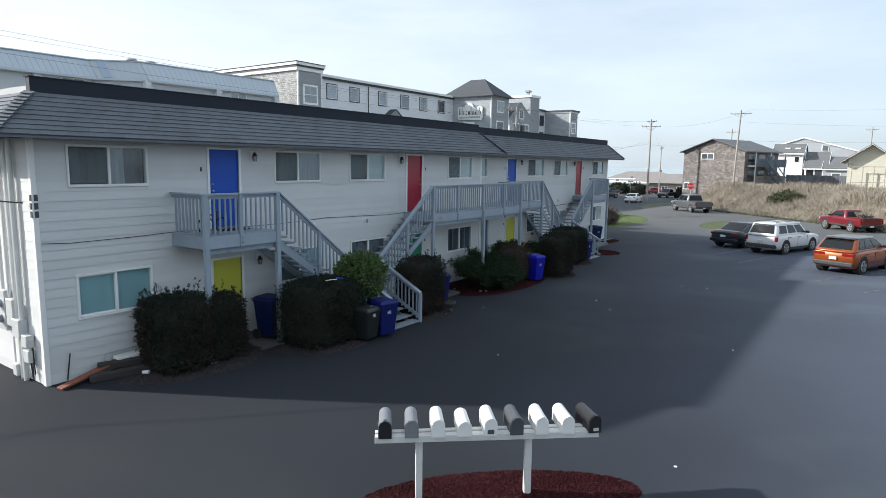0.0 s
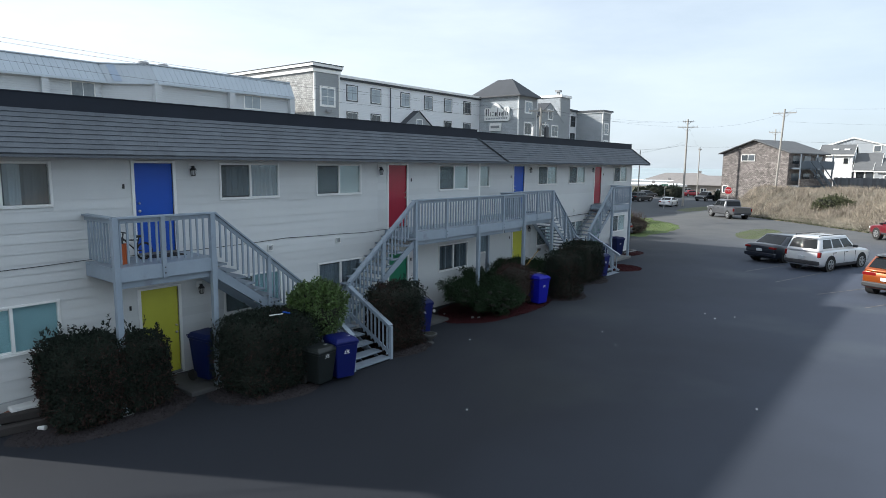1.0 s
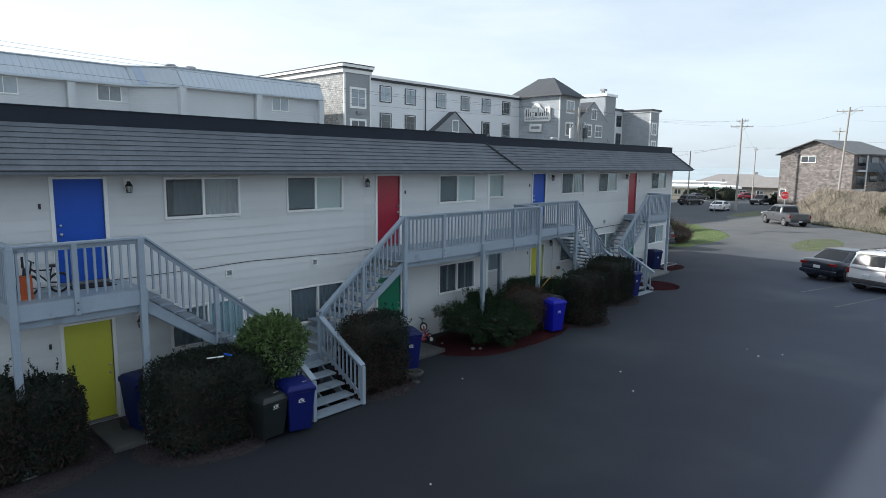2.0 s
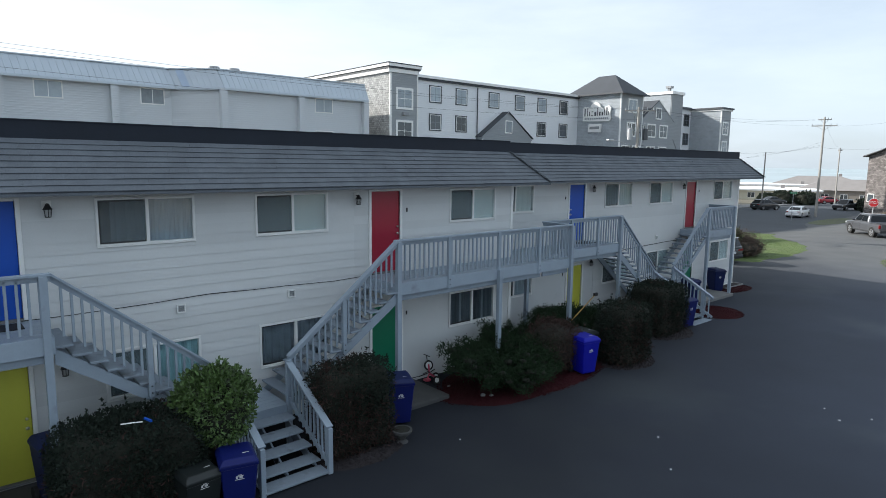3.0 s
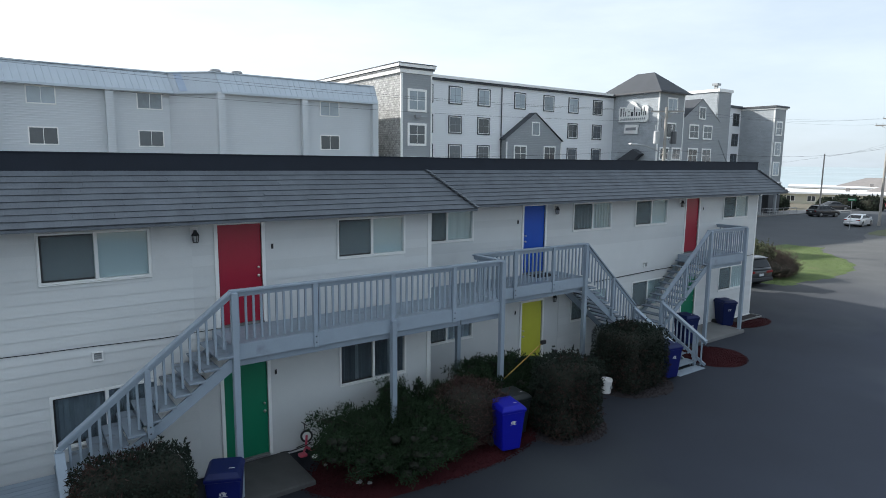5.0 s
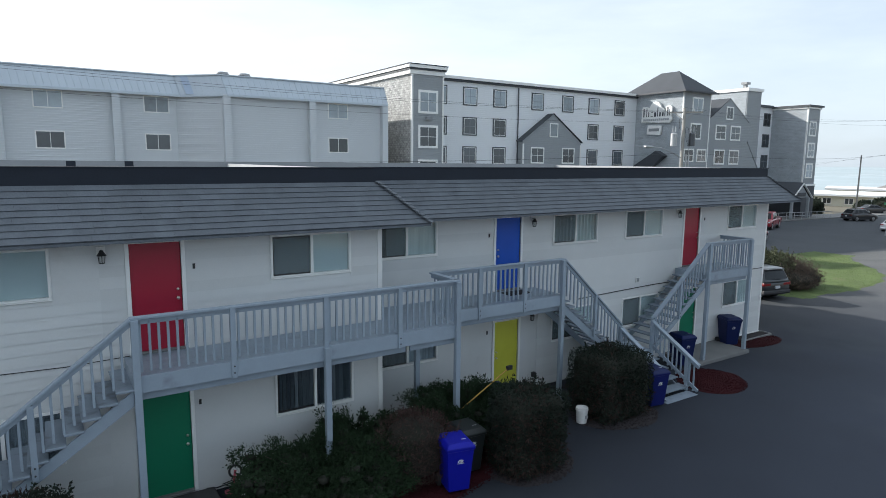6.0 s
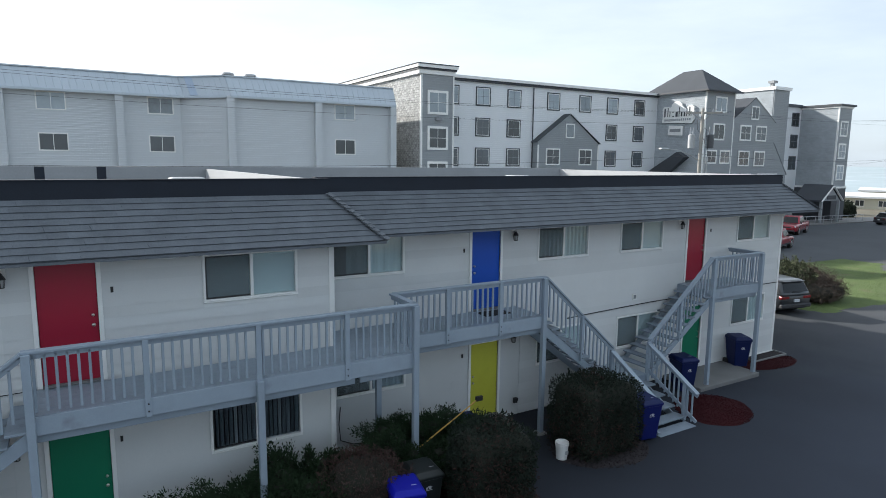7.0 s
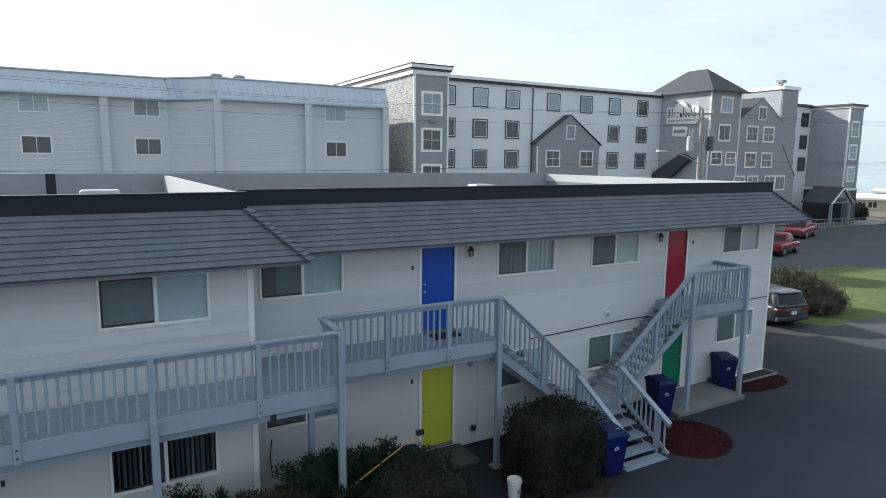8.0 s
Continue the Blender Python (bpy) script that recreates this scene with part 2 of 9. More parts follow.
DOOR_A = [(9.40, 10.27, 3.04, 5.04, M_BLUE), (9.40, 10.27, 0.16, 2.20, M_YELLOW), (17.38, 18.24, 3.04, 5.04, M_RED), (17.39, 18.28, 0.16, 2.18, M_GREEN)]
DOOR_B = [(26.41, 27.28, 3.04, 5.03, M_BLUE), (26.43, 27.28, 0.16, 2.14, M_YELLOW), (34.56, 35.40, 3.04, 5.03, M_RED), (34.62, 35.47, 0.16, 2.18, M_GREEN)]


def spans(holes, a, b, z0, z1):
    """Stretches of a course from a to b between z0 and z1 that the holes leave, clipped in height."""
    cuts = sorted({a, b, *(h[0] for h in holes if a < h[0] < b), *(h[1] for h in holes if a < h[1] < b)})
    rows = []
    for u, v in zip(cuts, cuts[1:]):
        lo, hi = z0, z1
        for h in holes:
            if h[0] <= u + 1e-6 and h[1] >= v - 1e-6 and h[2] < hi and h[3] > lo:
                if h[2] <= lo and h[3] >= hi:
                    lo = hi
                elif h[2] > lo:
                    hi = h[2]
                else:
                    lo = h[3]
        if hi - lo > 0.012:
            if rows and rows[-1][1] == u and rows[-1][2:] == [lo, hi]:
                rows[-1][1] = v
            else:
                rows.append([u, v, lo, hi])
    return rows


def pierced(name, x, thick, a, b, z0, z1, holes, material):
    """A wall in a plane of constant x, its face towards +x, with openings right through."""
    bm = bmesh.new()
    ys = sorted({a, b, *(h[k] for h in holes for k in (0, 1) if a < h[k] < b)})
    zs = sorted({z0, z1, *(h[k] for h in holes for k in (2, 3) if z0 < h[k] < z1)})
    at = {}

    def vert(d, j, k):
        if (d, j, k) not in at:
            at[d, j, k] = bm.verts.new((x - thick * d, ys[j], zs[k]))
        return at[d, j, k]

    def solid(j, k):
        if not (0 <= j < len(ys) - 1 and 0 <= k < len(zs) - 1):
            return False
        u, w = (ys[j] + ys[j + 1]) / 2, (zs[k] + zs[k + 1]) / 2
        return not any(h[0] < u < h[1] and h[2] < w < h[3] for h in holes)
    for j in range(len(ys) - 1):
        for k in range(len(zs) - 1):
            if not solid(j, k):
                continue
            bm.faces.new((vert(0, j, k), vert(0, j + 1, k), vert(0, j + 1, k + 1), vert(0, j, k + 1)))
            bm.faces.new((vert(1, j, k + 1), vert(1, j + 1, k + 1), vert(1, j + 1, k), vert(1, j, k)))
            for dj, dk, p, q in ((-1, 0, (j, k), (j, k + 1)), (1, 0, (j + 1, k), (j + 1, k + 1)), (0, -1, (j, k), (j + 1, k)), (0, 1, (j, k + 1), (j + 1, k + 1))):
                if not solid(j + dj, k + dk):
                    bm.faces.new((vert(0, *p), vert(0, *q), vert(1, *q), vert(1, *p)))
    bmesh.ops.recalc_face_normals(bm, faces=bm.faces[:])
    return part(name, bm, material, house)


holes_a = [w for w in WIN_A] + [d[:4] for d in DOOR_A]
holes_b = [w for w in WIN_B] + [d[:4] for d in DOOR_B]
pierced("wall_front", AX - 0.022, 0.14, Y0, JOG, 0.0, 5.25, holes_a, M_SMOOTH)
pierced("wall_front", BX - 0.022, 0.14, JOG, Y1, -0.35, 5.25, holes_b, M_SMOOTH)
part("wall_end", boxes((REAR, Y0 + 0.022, -0.02, AX - 0.165, Y0 + 0.16, 5.25)), M_SMOOTH, house)
part("wall_end", boxes((REAR, Y1 - 0.15, -0.5, BX - 0.165, Y1, 5.25)), M_SMOOTH, house)
part("wall_rear", boxes((REAR - 0.15, Y0, -0.3, REAR, Y1, 5.25)), M_SMOOTH, house)
part("wall_jog", boxes((BX - 0.02, JOG - 0.14, 0.0, AX - 0.024, JOG, 5.25)), M_SMOOTH, house)
# backing behind the windows; the dimness indoors is put into its colour
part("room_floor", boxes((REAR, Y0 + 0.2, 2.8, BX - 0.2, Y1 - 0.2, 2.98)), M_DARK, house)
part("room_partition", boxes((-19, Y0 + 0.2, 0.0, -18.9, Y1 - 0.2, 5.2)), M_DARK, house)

# lap siding, board by board
LAP = 0.203


def boards(x, a, b, z0, z1, holes):
    k = 0
    while z0 + k * LAP < z1 - 0.02:
        lo, hi = z0 + k * LAP, min(z0 + (k + 1) * LAP, z1)
        for u, v, p, q in spans(holes, a, b, lo, hi):
            bm = bmesh.new()
            hexa(bm, [(x - 0.02, u, p), (x + 0.001, u, p), (x + 0.001, v, p), (x - 0.02, v, p), (x - 0.02, u, q), (x - 0.016, u, q), (x - 0.016, v, q), (x - 0.02, v, q)])
            part("siding_board", bm, M_WALL, house)
        k += 1


boards(AX, Y0 + 0.09, 16.9, 0.02, 5.2, holes_a)
boards(AX, 16.9, JOG - 0.1, 2.85, 5.2, holes_a)
boards(BX, JOG + 0.002, Y1 - 0.09, 2.85, 5.2, holes_b)
boards(BX, 28.0, Y1 - 0.09, 0.02, 2.85, holes_b)
for k in range(25):
    bm = bmesh.new()
    lo, hi = 0.02 + k * LAP, 0.02 + (k + 1) * LAP
    y = Y0
    hexa(bm, [(REAR, y, lo), (AX - 0.1, y, lo), (AX - 0.1, y + 0.02, lo), (REAR, y + 0.02, lo), (REAR, y + 0.012, hi), (AX - 0.1, y + 0.012, hi), (AX - 0.1, y + 0.02, hi), (REAR, y + 0.02, hi)])
    part("siding_board", bm, M_WALL, house)
for name, b in (("corner_board", (AX - 0.10, Y0 - 0.012, 0, AX + 0.012, Y0 + 0.09, 5.2)), ("corner_board", (AX - 0.1, JOG - 0.1, 0, AX + 0.01, JOG + 0.012, 5.2)), ("corner_board", (BX - 0.1, Y1 - 0.09, -0.1, BX + 0.012, Y1 + 0.012, 5.2))):
    part(name, bevelled(boxes(b)), M_TRIM, house)
part("foundation", boxes((REAR, Y0 + 0.03, -0.5, AX - 0.03, JOG, 0.02), (REAR, JOG, -0.7, BX - 0.03, Y1 - 0.02, 0.02)), M_CONC, house)
part("skirt_board", boxes((BX - 0.02, 37.0, -0.35, BX + 0.03, Y1 + 0.02, 0.02)), M_TRIM, house)


def cloth(x, a, b, z0, z1, waves, depth, rng):
    """A curtain or hanging blind with upright folds."""
    bm = bmesh.new()
    n = max(8, int((b - a) * waves * 4))
    ph = rng.random() * 6
    cols = []
    for i in range(n + 1):
        u = a + (b - a) * i / n
        d = x + depth * math.sin(ph + 2 * math.pi * waves * (u - a)) + depth * 0.4 * math.sin(3.1 * u + ph)
        cols.append((bm.verts.new((d, u, z0)), bm.verts.new((d * 0.4 + x * 0.6, u, z1))))
    for p, q in zip(cols, cols[1:]):
        bm.faces.new((p[0], q[0], q[1], p[1]))
    return bm


rng = random.Random(5)
WLOOK = ["drape", "tealflat", "drape2", "teal", "plain", "folds", "plain", "strips", "half", "drape2", "strips2", "plain", "plain", "plain", "plain", "strips2"]


def window(x, y0, y1, z0, z1, style):
    """A white sliding window in a wall that faces +x: one leaf behind an insect screen."""
    f = 0.038
    w = part("window", bevelled(boxes((x - 0.09, y0, z0, x + 0.02, y0 + f, z1), (x - 0.09, y1 - f, z0, x + 0.02, y1, z1), (x - 0.09, y0 + f, z0, x + 0.02, y1 - f, z0 + f), (x - 0.09, y0 + f, z1 - f, x + 0.02, y1 - f, z1)), 0.004), M_TRIM, house, "white sliding window frame")
    ym = (y0 + y1) / 2
    part("stile", boxes((x - 0.06, ym - 0.028, z0 + f, x + 0.005, ym + 0.028, z1 - f)), M_TRIM, w)
    part("sash", boxes((x - 0.055, y0 + f, z0 + f, x - 0.02, y0 + f + 0.03, z1 - f), (x - 0.055, y0 + f + 0.03, z0 + f, x - 0.02, ym - 0.036, z0 + f + 0.03), (x - 0.055, y0 + f + 0.03, z1 - f - 0.03, x - 0.02, ym - 0.036, z1 - f)), M_BLACK if not style.startswith("teal") else M_TRIM, w)
    g = part("pane", boxes((x - 0.05, y0 + f + 0.03, z0 + f + 0.03, x - 0.044, ym - 0.036, z1 - f - 0.03)), M_GLASS, w)
    h = part("pane", boxes((x - 0.035, ym + 0.036, z0 + f, x - 0.029, y1 - f, z1 - f)), M_GLASS, w)
    if style not in ("tealflat", "strips", "folds"):
        s = part("insect_screen", boxes((x - 0.016, y0 + f + 0.03, z0 + f + 0.03, x - 0.014, ym - 0.036, z1 - f - 0.03)), M_SCREEN, w)
    for o in (g, h) + ((s,) if style not in ("tealflat", "strips", "folds") else ()):
        o.visible_shadow = False
    cx = x - 0.085
    if style == "plain":
        part("blind", cloth(cx, y0, y1, z0 - 0.05, z1, 1.2, 0.004, rng), M_BLIND, w, "pale drawn roller blind")
    elif style == "tealflat":
        part("blind", cloth(cx, y0, y1, z0 - 0.05, z1, 1.2, 0.004, rng), M_CURTAIN2, w, "pale teal drawn blind")
    elif style == "strips":
        for k in range(int((y1 - y0) / 0.085)):
            yy, a = y0 + 0.04 + 0.085 * k, rng.uniform(0.9, 1.25)
            s, c = 0.045 * math.sin(a), 0.045 * math.cos(a)
            bm = bmesh.new()
            hexa(bm, [(cx - s, yy - c, z0 - 0.03), (cx - s + 0.004, yy - c, z0 - 0.03), (cx + s + 0.004, yy + c, z0 - 0.03), (cx + s, yy + c, z0 - 0.03), (cx - s, yy - c, z1), (cx - s + 0.004, yy - c, z1), (cx + s + 0.004, yy + c, z1), (cx + s, yy + c, z1)])
            part("blind_slat", bm, M_SLAT if k % 5 else M_CURTAIN, w)
    elif style == "strips2":
        part("blind", cloth(cx, y0 + 0.1, y1, z0 - 0.05, z1, 7.0, 0.06, rng), M_BLIND, w, "pale vertical blind")
    elif style == "teal":
        part("curtain", cloth(cx, y0, y1, z0 - 0.05, z1, 5.0, 0.045, rng), M_CURTAIN2, w, "teal curtain drawn across")
    elif style == "folds":
        part("curtain", cloth(cx, y0, y1, z0 - 0.05, z1, 6.5, 0.045, rng), M_SLAT, w, "dark grey-blue curtain in deep folds")
    elif style == "half":
        part("curtain", cloth(cx, y0 + 0.35, y1, z0 - 0.05, z1, 4.0, 0.012, rng), M_BLIND, w, "pale half-drawn curtain")
    elif style == "drape":
        # added dark sheet across the opening, standing in for the dim room
        part("sheer", cloth(cx - 0.14, y0, y1, z0 - 0.05, z1, 5.0, 0.02, rng), M_SLAT, w, "dark backing sheet added for the dim room")
        part("curtain", cloth(cx, y0, y0 + 0.3, z0 - 0.05, z1, 7.0, 0.03, rng), M_CURTAIN, w)
        part("curtain", cloth(cx, ym + 0.08, ym + 0.36, z0 - 0.05, z1, 6.0, 0.035, rng), M_CURTAIN, w)
    else:
        part("curtain", cloth(cx, y0 + 0.25, y1, z0 - 0.05, z1, 6.0, 0.04, rng), M_CURTAIN, w)
    part("window_trim", bevelled(boxes((x, y0 - 0.012, z0 - 0.022, x + 0.016, y0 - 0.002, z1 + 0.012), (x, y1 + 0.002, z0 - 0.022, x + 0.016, y1 + 0.012, z1 + 0.012), (x, y0 - 0.002, z1 + 0.002, x + 0.016, y1 + 0.002, z1 + 0.012), (x, y0 - 0.002, z0 - 0.022, x + 0.03, y1 + 0.002, z0 - 0.002)), 0.003), M_TRIM, w)
    return w


for i, (y0, y1, z0, z1) in enumerate(WIN_A):
    window(AX, y0, y1, z0, z1, WLOOK[i])
for i, (y0, y1, z0, z1) in enumerate(WIN_B):
    window(BX, y0, y1, z0, z1, WLOOK[8 + i])


def door(x, y0, y1, z0, z1, paint, knob_far):
    d = part("door", bevelled(boxes((x - 0.075, y0 + 0.004, z0 + 0.01, x - 0.03, y1 - 0.004, z1 - 0.004)), 0.003), paint, house, "flush painted front door, closed")
    part("door_frame", bevelled(boxes((x - 0.1, y0 - 0.07, z0 - 0.02, x + 0.022, y0, z1 + 0.05), (x - 0.1, y1, z0 - 0.02, x + 0.022, y1 + 0.07, z1 + 0.05), (x - 0.1, y0, z1, x + 0.022, y1, z1 + 0.05)), 0.003), M_TRIM, d)
    part("threshold", boxes((x - 0.1, y0, z0 - 0.03, x + 0.05, y1, z0 + 0.008)), M_CONC, d)
    ky = y1 - 0.08 if knob_far else y0 + 0.08
    for z, r in ((z0 + 0.95, 0.033), (z0 + 1.12, 0.026)):
        bm = bmesh.new()
        rod(bm, (x - 0.03, ky, z), (x + 0.012, ky, z), 0.014, n=8)
        bmesh.ops.create_uvsphere(bm, u_segments=10, v_segments=6, radius=r, matrix=Matrix.Translation((x + 0.02, ky, z)) @ Matrix.Diagonal((0.7, 1, 1, 1)))
        part("door_knob" if r > 0.03 else "deadbolt", bm, M_BRASS, d, smooth=True)
    # three hinges on the other side
    hy = y0 - 0.002 if knob_far else y1 + 0.002
    bm = bmesh.new()
    for z in (z0 + 0.25, z0 + 1.0, z1 - 0.25):
        rod(bm, (x - 0.02, hy, z - 0.05), (x - 0.02, hy, z + 0.05), 0.008, n=6)
    part("hinges", bm, M_BRASS, d)
    return d


for row, x in ((DOOR_A, AX), (DOOR_B, BX)):
    for i, (y0, y1, z0, z1, paint) in enumerate(row):
        door(x, y0, y1, z0, z1, paint, not (x == BX and i < 2) and paint is not M_BLUE or False)

# ---- mansard roof: tapered shingles course by course ----
roof = thing("mansard_roof", "charcoal shingle mansard roof with black membrane band", "roof", (-14.2, 5.0, 5.2), kind="structure")
AE, AT, BE, BT = -13.28, -14.15, -14.14, -14.98
ZE, ZB, ZT, NC = 5.20, 6.08, 6.38, 9


def shingled(a, b, c, d, nc=NC, width=0.31):
    """Courses on a slope: a, b the eave's ends, d, c the top's ends above a and b."""
    a, b, c, d = Vector(a), Vector(b), Vector(c), Vector(d)
    n = (b - a).cross(d - a).normalized()
    if n.z < 0:
        n = -n
    for k in range(nc):
        f0, f1 = k / nc, min(1.0, (k + 1.12) / nc)
        l0, l1, r0, r1 = a.lerp(d, f0), a.lerp(d, f1), b.lerp(c, f0), b.lerp(c, f1)
        bm = bmesh.new()
        m = max(1, round((r0 - l0).length / width))
        off = 0.5 * (k % 2)
        cuts = [0.0] + [min(1, max(0, (i + off + rng.uniform(-0.12, 0.12)) / m)) for i in range(1 - (k % 2), m + 1)] + [1.0]
        cuts = sorted(set(cuts))
        for u, v in zip(cuts, cuts[1:]):
            if v - u < 0.1 / m:
                continue
            g = 0.0006 / max(0.5, (r0 - l0).length)
            t = 0.028 + rng.uniform(-0.002, 0.002)
            drop = (l0 - l1).normalized() * rng.uniform(0, 0.007)
            p0, p1, p2, p3 = l0.lerp(r0, u + g) + drop, l0.lerp(r0, v - g) + drop, l1.lerp(r1, v - g), l1.lerp(r1, u + g)
            hexa(bm, [p0 - n * 0.01, p1 - n * 0.01, p2 - n * 0.01, p3 - n * 0.01, p0 + n * t, p1 + n * t, p2 + n * 0.006, p3 + n * 0.006])
        part("shingle_course", bm, M_SHINGLE, roof)


def hip_caps(a, b, side, count=12):
    """Overlapping cap shingles along a hip; side: +1 or -1, the way the end slope faces in y."""
    a, b = Vector(a), Vector(b)
    out = Vector((1, side, 1.1)).normalized()
    for i in range(count):
        bm = bmesh.new()
        p, q = a.lerp(b, i / count), a.lerp(b, (i + 1.15) / count)
        beam(bm, p + out * 0.045, q + out * 0.01, 0.21, 0.016, up=out)
        part("hip_shingle", bm, M_SHINGLE, roof)


YA0, YA1, TA0, TA1 = 4.48, 23.27, 5.52, 22.38
YB1, TB1 = 40.38, 39.40
shingled((AE, YA0, ZE), (AE, YA1, ZE), (AT, TA1, ZB), (AT, TA0, ZB))
shingled((BE, 22.0, ZE), (BE, YB1, ZE), (BT, TB1, ZB), (BT, 22.0, ZB))
shingled((REAR, YA0, ZE), (AE, YA0, ZE), (AT, TA0, ZB), (REAR, TA0, ZB))
shingled((AE, YA1, ZE), (BX + 0.1, YA1, ZE), (BX + 0.1, TA1, ZB), (AT, TA1, ZB))
shingled((BE, YB1, ZE), (REAR, YB1, ZE), (REAR, TB1, ZB), (BT, TB1, ZB))
hip_caps((AE, YA0, ZE), (AT, TA0, ZB), -1)
hip_caps((AE, YA1, ZE), (AT, TA1, ZB), 1)
hip_caps((BE, YB1, ZE), (BT, TB1, ZB), 1)
bm = bmesh.new()
z0, z1 = ZE - 0.035, ZB - 0.01
for lo, hi in (((AE, YA0, AE, YA1), (AT, TA0, AT, TA1)), ((BE, JOG, BE, YB1), (BT, JOG, BT, TB1))):
    hexa(bm, [(lo[0] - 1.6, lo[1] + 1.0, z0), (lo[0], lo[1], z0), (lo[2], lo[3], z0), (lo[2] - 1.6, lo[3] - 1.0, z0), (hi[0] - 0.15, hi[1] + 0.15, z1), (hi[0], hi[1], z1), (hi[2], hi[3], z1), (hi[2] - 0.15, hi[3] - 0.15, z1)])
for ye, yt, x1, xt in ((YA0, TA0, AE, AT), (YB1, TB1, BE, BT), (YA1, TA1, AE, AT)):
    s = 1 if ye < yt else -1
    x0 = REAR if ye != YA1 else BX - 0.5
    hexa(bm, [(x0, ye, z0), (x1, ye, z0), (x1 - 0.9, ye + s * 1.6, z0), (x0, ye + s * 1.6, z0), (x0, yt, z1), (xt, yt, z1), (xt, yt + s * 0.15, z1), (x0, yt + s * 0.15, z1)])
bmesh.ops.recalc_face_normals(bm, faces=bm.faces[:])
core = part("roof_core", bm, M_SHINGLE, roof)
part("ceiling_slab", boxes((REAR, Y0 + 0.05, 5.25, AX - 0.1, JOG, 5.45), (REAR, JOG, 5.25, BX - 0.1, Y1 - 0.05, 5.45)), M_PARAPET, roof)
part("fascia_band", boxes((AT - 0.16, TA0, ZB - 0.02, AT + 0.012, TA1, ZT), (BT - 0.16, TA1 + 0.001, ZB - 0.02, BT + 0.012, TB1, ZT)), M_FASCIA, roof, "black membrane band along the roof edge")
part("cap_flashing", boxes((AT - 0.18, TA0 - 0.02, ZT, AT + 0.03, TA1 + 0.02, ZT + 0.018), (BT - 0.18, TA1 + 0.021, ZT, BT + 0.03, TB1 + 0.02, ZT + 0.018)), M_FASCIA, roof)
part("parapet", boxes((REAR - 0.1, TA0, 5.4, REAR + 0.08, TB1, ZT + 0.06)), M_PARAPET, roof, "grey membrane parapet")
for y in (17.09, 18.86):
    part("membrane_seam", boxes((REAR + 0.081, y - 0.14, 5.6, REAR + 0.088, y + 0.14, ZT + 0.05)), M_FASCIA, roof, "dark lapped membrane seam")
part("parapet", boxes((REAR + 0.08, TA1 - 0.16, 5.4, AT - 0.165, TA1, ZT - 0.02)), M_ROOFWHITE, roof, "white membrane parapet")
part("parapet", boxes((REAR + 0.08, TB1 - 0.16, 5.4, BT - 0.165, TB1, ZT - 0.0)), M_ROOFWHITE, roof, "white membrane parapet")
part("parapet", boxes((REAR + 0.08, TA0, 5.4, AT - 0.165, TA0 + 0.16, ZT - 0.17)), M_ROOFWHITE, roof, "white membrane parapet")
part("gutter_board", boxes((AE - 0.02, YA0 + 0.01, ZE - 0.06, AE + 0.006, YA1 - 0.01, ZE - 0.012), (BE - 0.02, YA1, ZE - 0.06, BE + 0.006, YB1 - 0.01, ZE - 0.012)), M_SHINGLE, roof)


# ---- balconies and stairs of painted timber ----
def unit_box(w, d, h):
    return bevelled(boxes((-w / 2, -d / 2, 0, w / 2, d / 2, h)), 0.004)


ME_BAL = mesh_of("baluster", unit_box(0.04, 0.04, 0.86), M_DECK)


def railing(owner, a, b, height=1.0, spacing=0.142, posts=(), post_low=0.3, side=(1, 0, 0), cap=0.14, inset=0.0):
    """Cap board, under-rail, balusters and posts between two floor points; a slope when they differ in height."""
    a, b = Vector(a), Vector(b)
    run = (b - a).xy.length
    n = max(2, round(run / spacing))
    skip = {round(p * n) for p in posts}
    up = Vector((0, 0, 1))
    slope = (b - a).z / run
    bm = bmesh.new()
    beam(bm, a + up * (height - 0.02), b + up * (height - 0.02), cap, 0.04)
    part("rail_cap", bevelled(bm, 0.004), M_DECK, owner)
    bm = bmesh.new()
    beam(bm, a + up * (height - 0.085), b + up * (height - 0.085), 0.04, 0.088)
    part("under_rail", bm, M_DECK, owner)
    for i in range(1, n):
        if i in skip:
            continue
        p = a.lerp(b, i / n)
        piece("baluster", ME_BAL, owner, Matrix.Translation(p + up * (0.06 if not slope else 0.02)) @ Matrix.Diagonal((1, 1, (height - 0.13) / 0.86, 1)))
    for f in posts:
        p = a.lerp(b, f) + Vector(side) * 0.03
        post = part("rail_post", bevelled(boxes((p.x - 0.045, p.y - 0.045, p.z - post_low, p.x + 0.045, p.y + 0.045, p.z + height - 0.04)), 0.005), M_DECK, owner)
        for dz in (-0.08, -0.2):
            bm = bmesh.new()
            q = p + Vector((0, 0, dz))
            rod(bm, q + Vector(side) * 0.04, q + Vector(side) * 0.058, 0.014, n=8)
            part("bolt", bm, M_BLACK, post)


def pillar(owner, x, y, top, foot):
    ob = part("post", bevelled(boxes((x - 0.058, y - 0.058, foot, x + 0.058, y + 0.058, top)), 0.006), M_DECK, owner)
    part("footing", bevelled(boxes((x - 0.14, y - 0.14, foot - 0.3, x + 0.14, y + 0.14, foot + 0.05)), 0.03), M_CONC, ob)
    return ob


FLOOR = 3.0


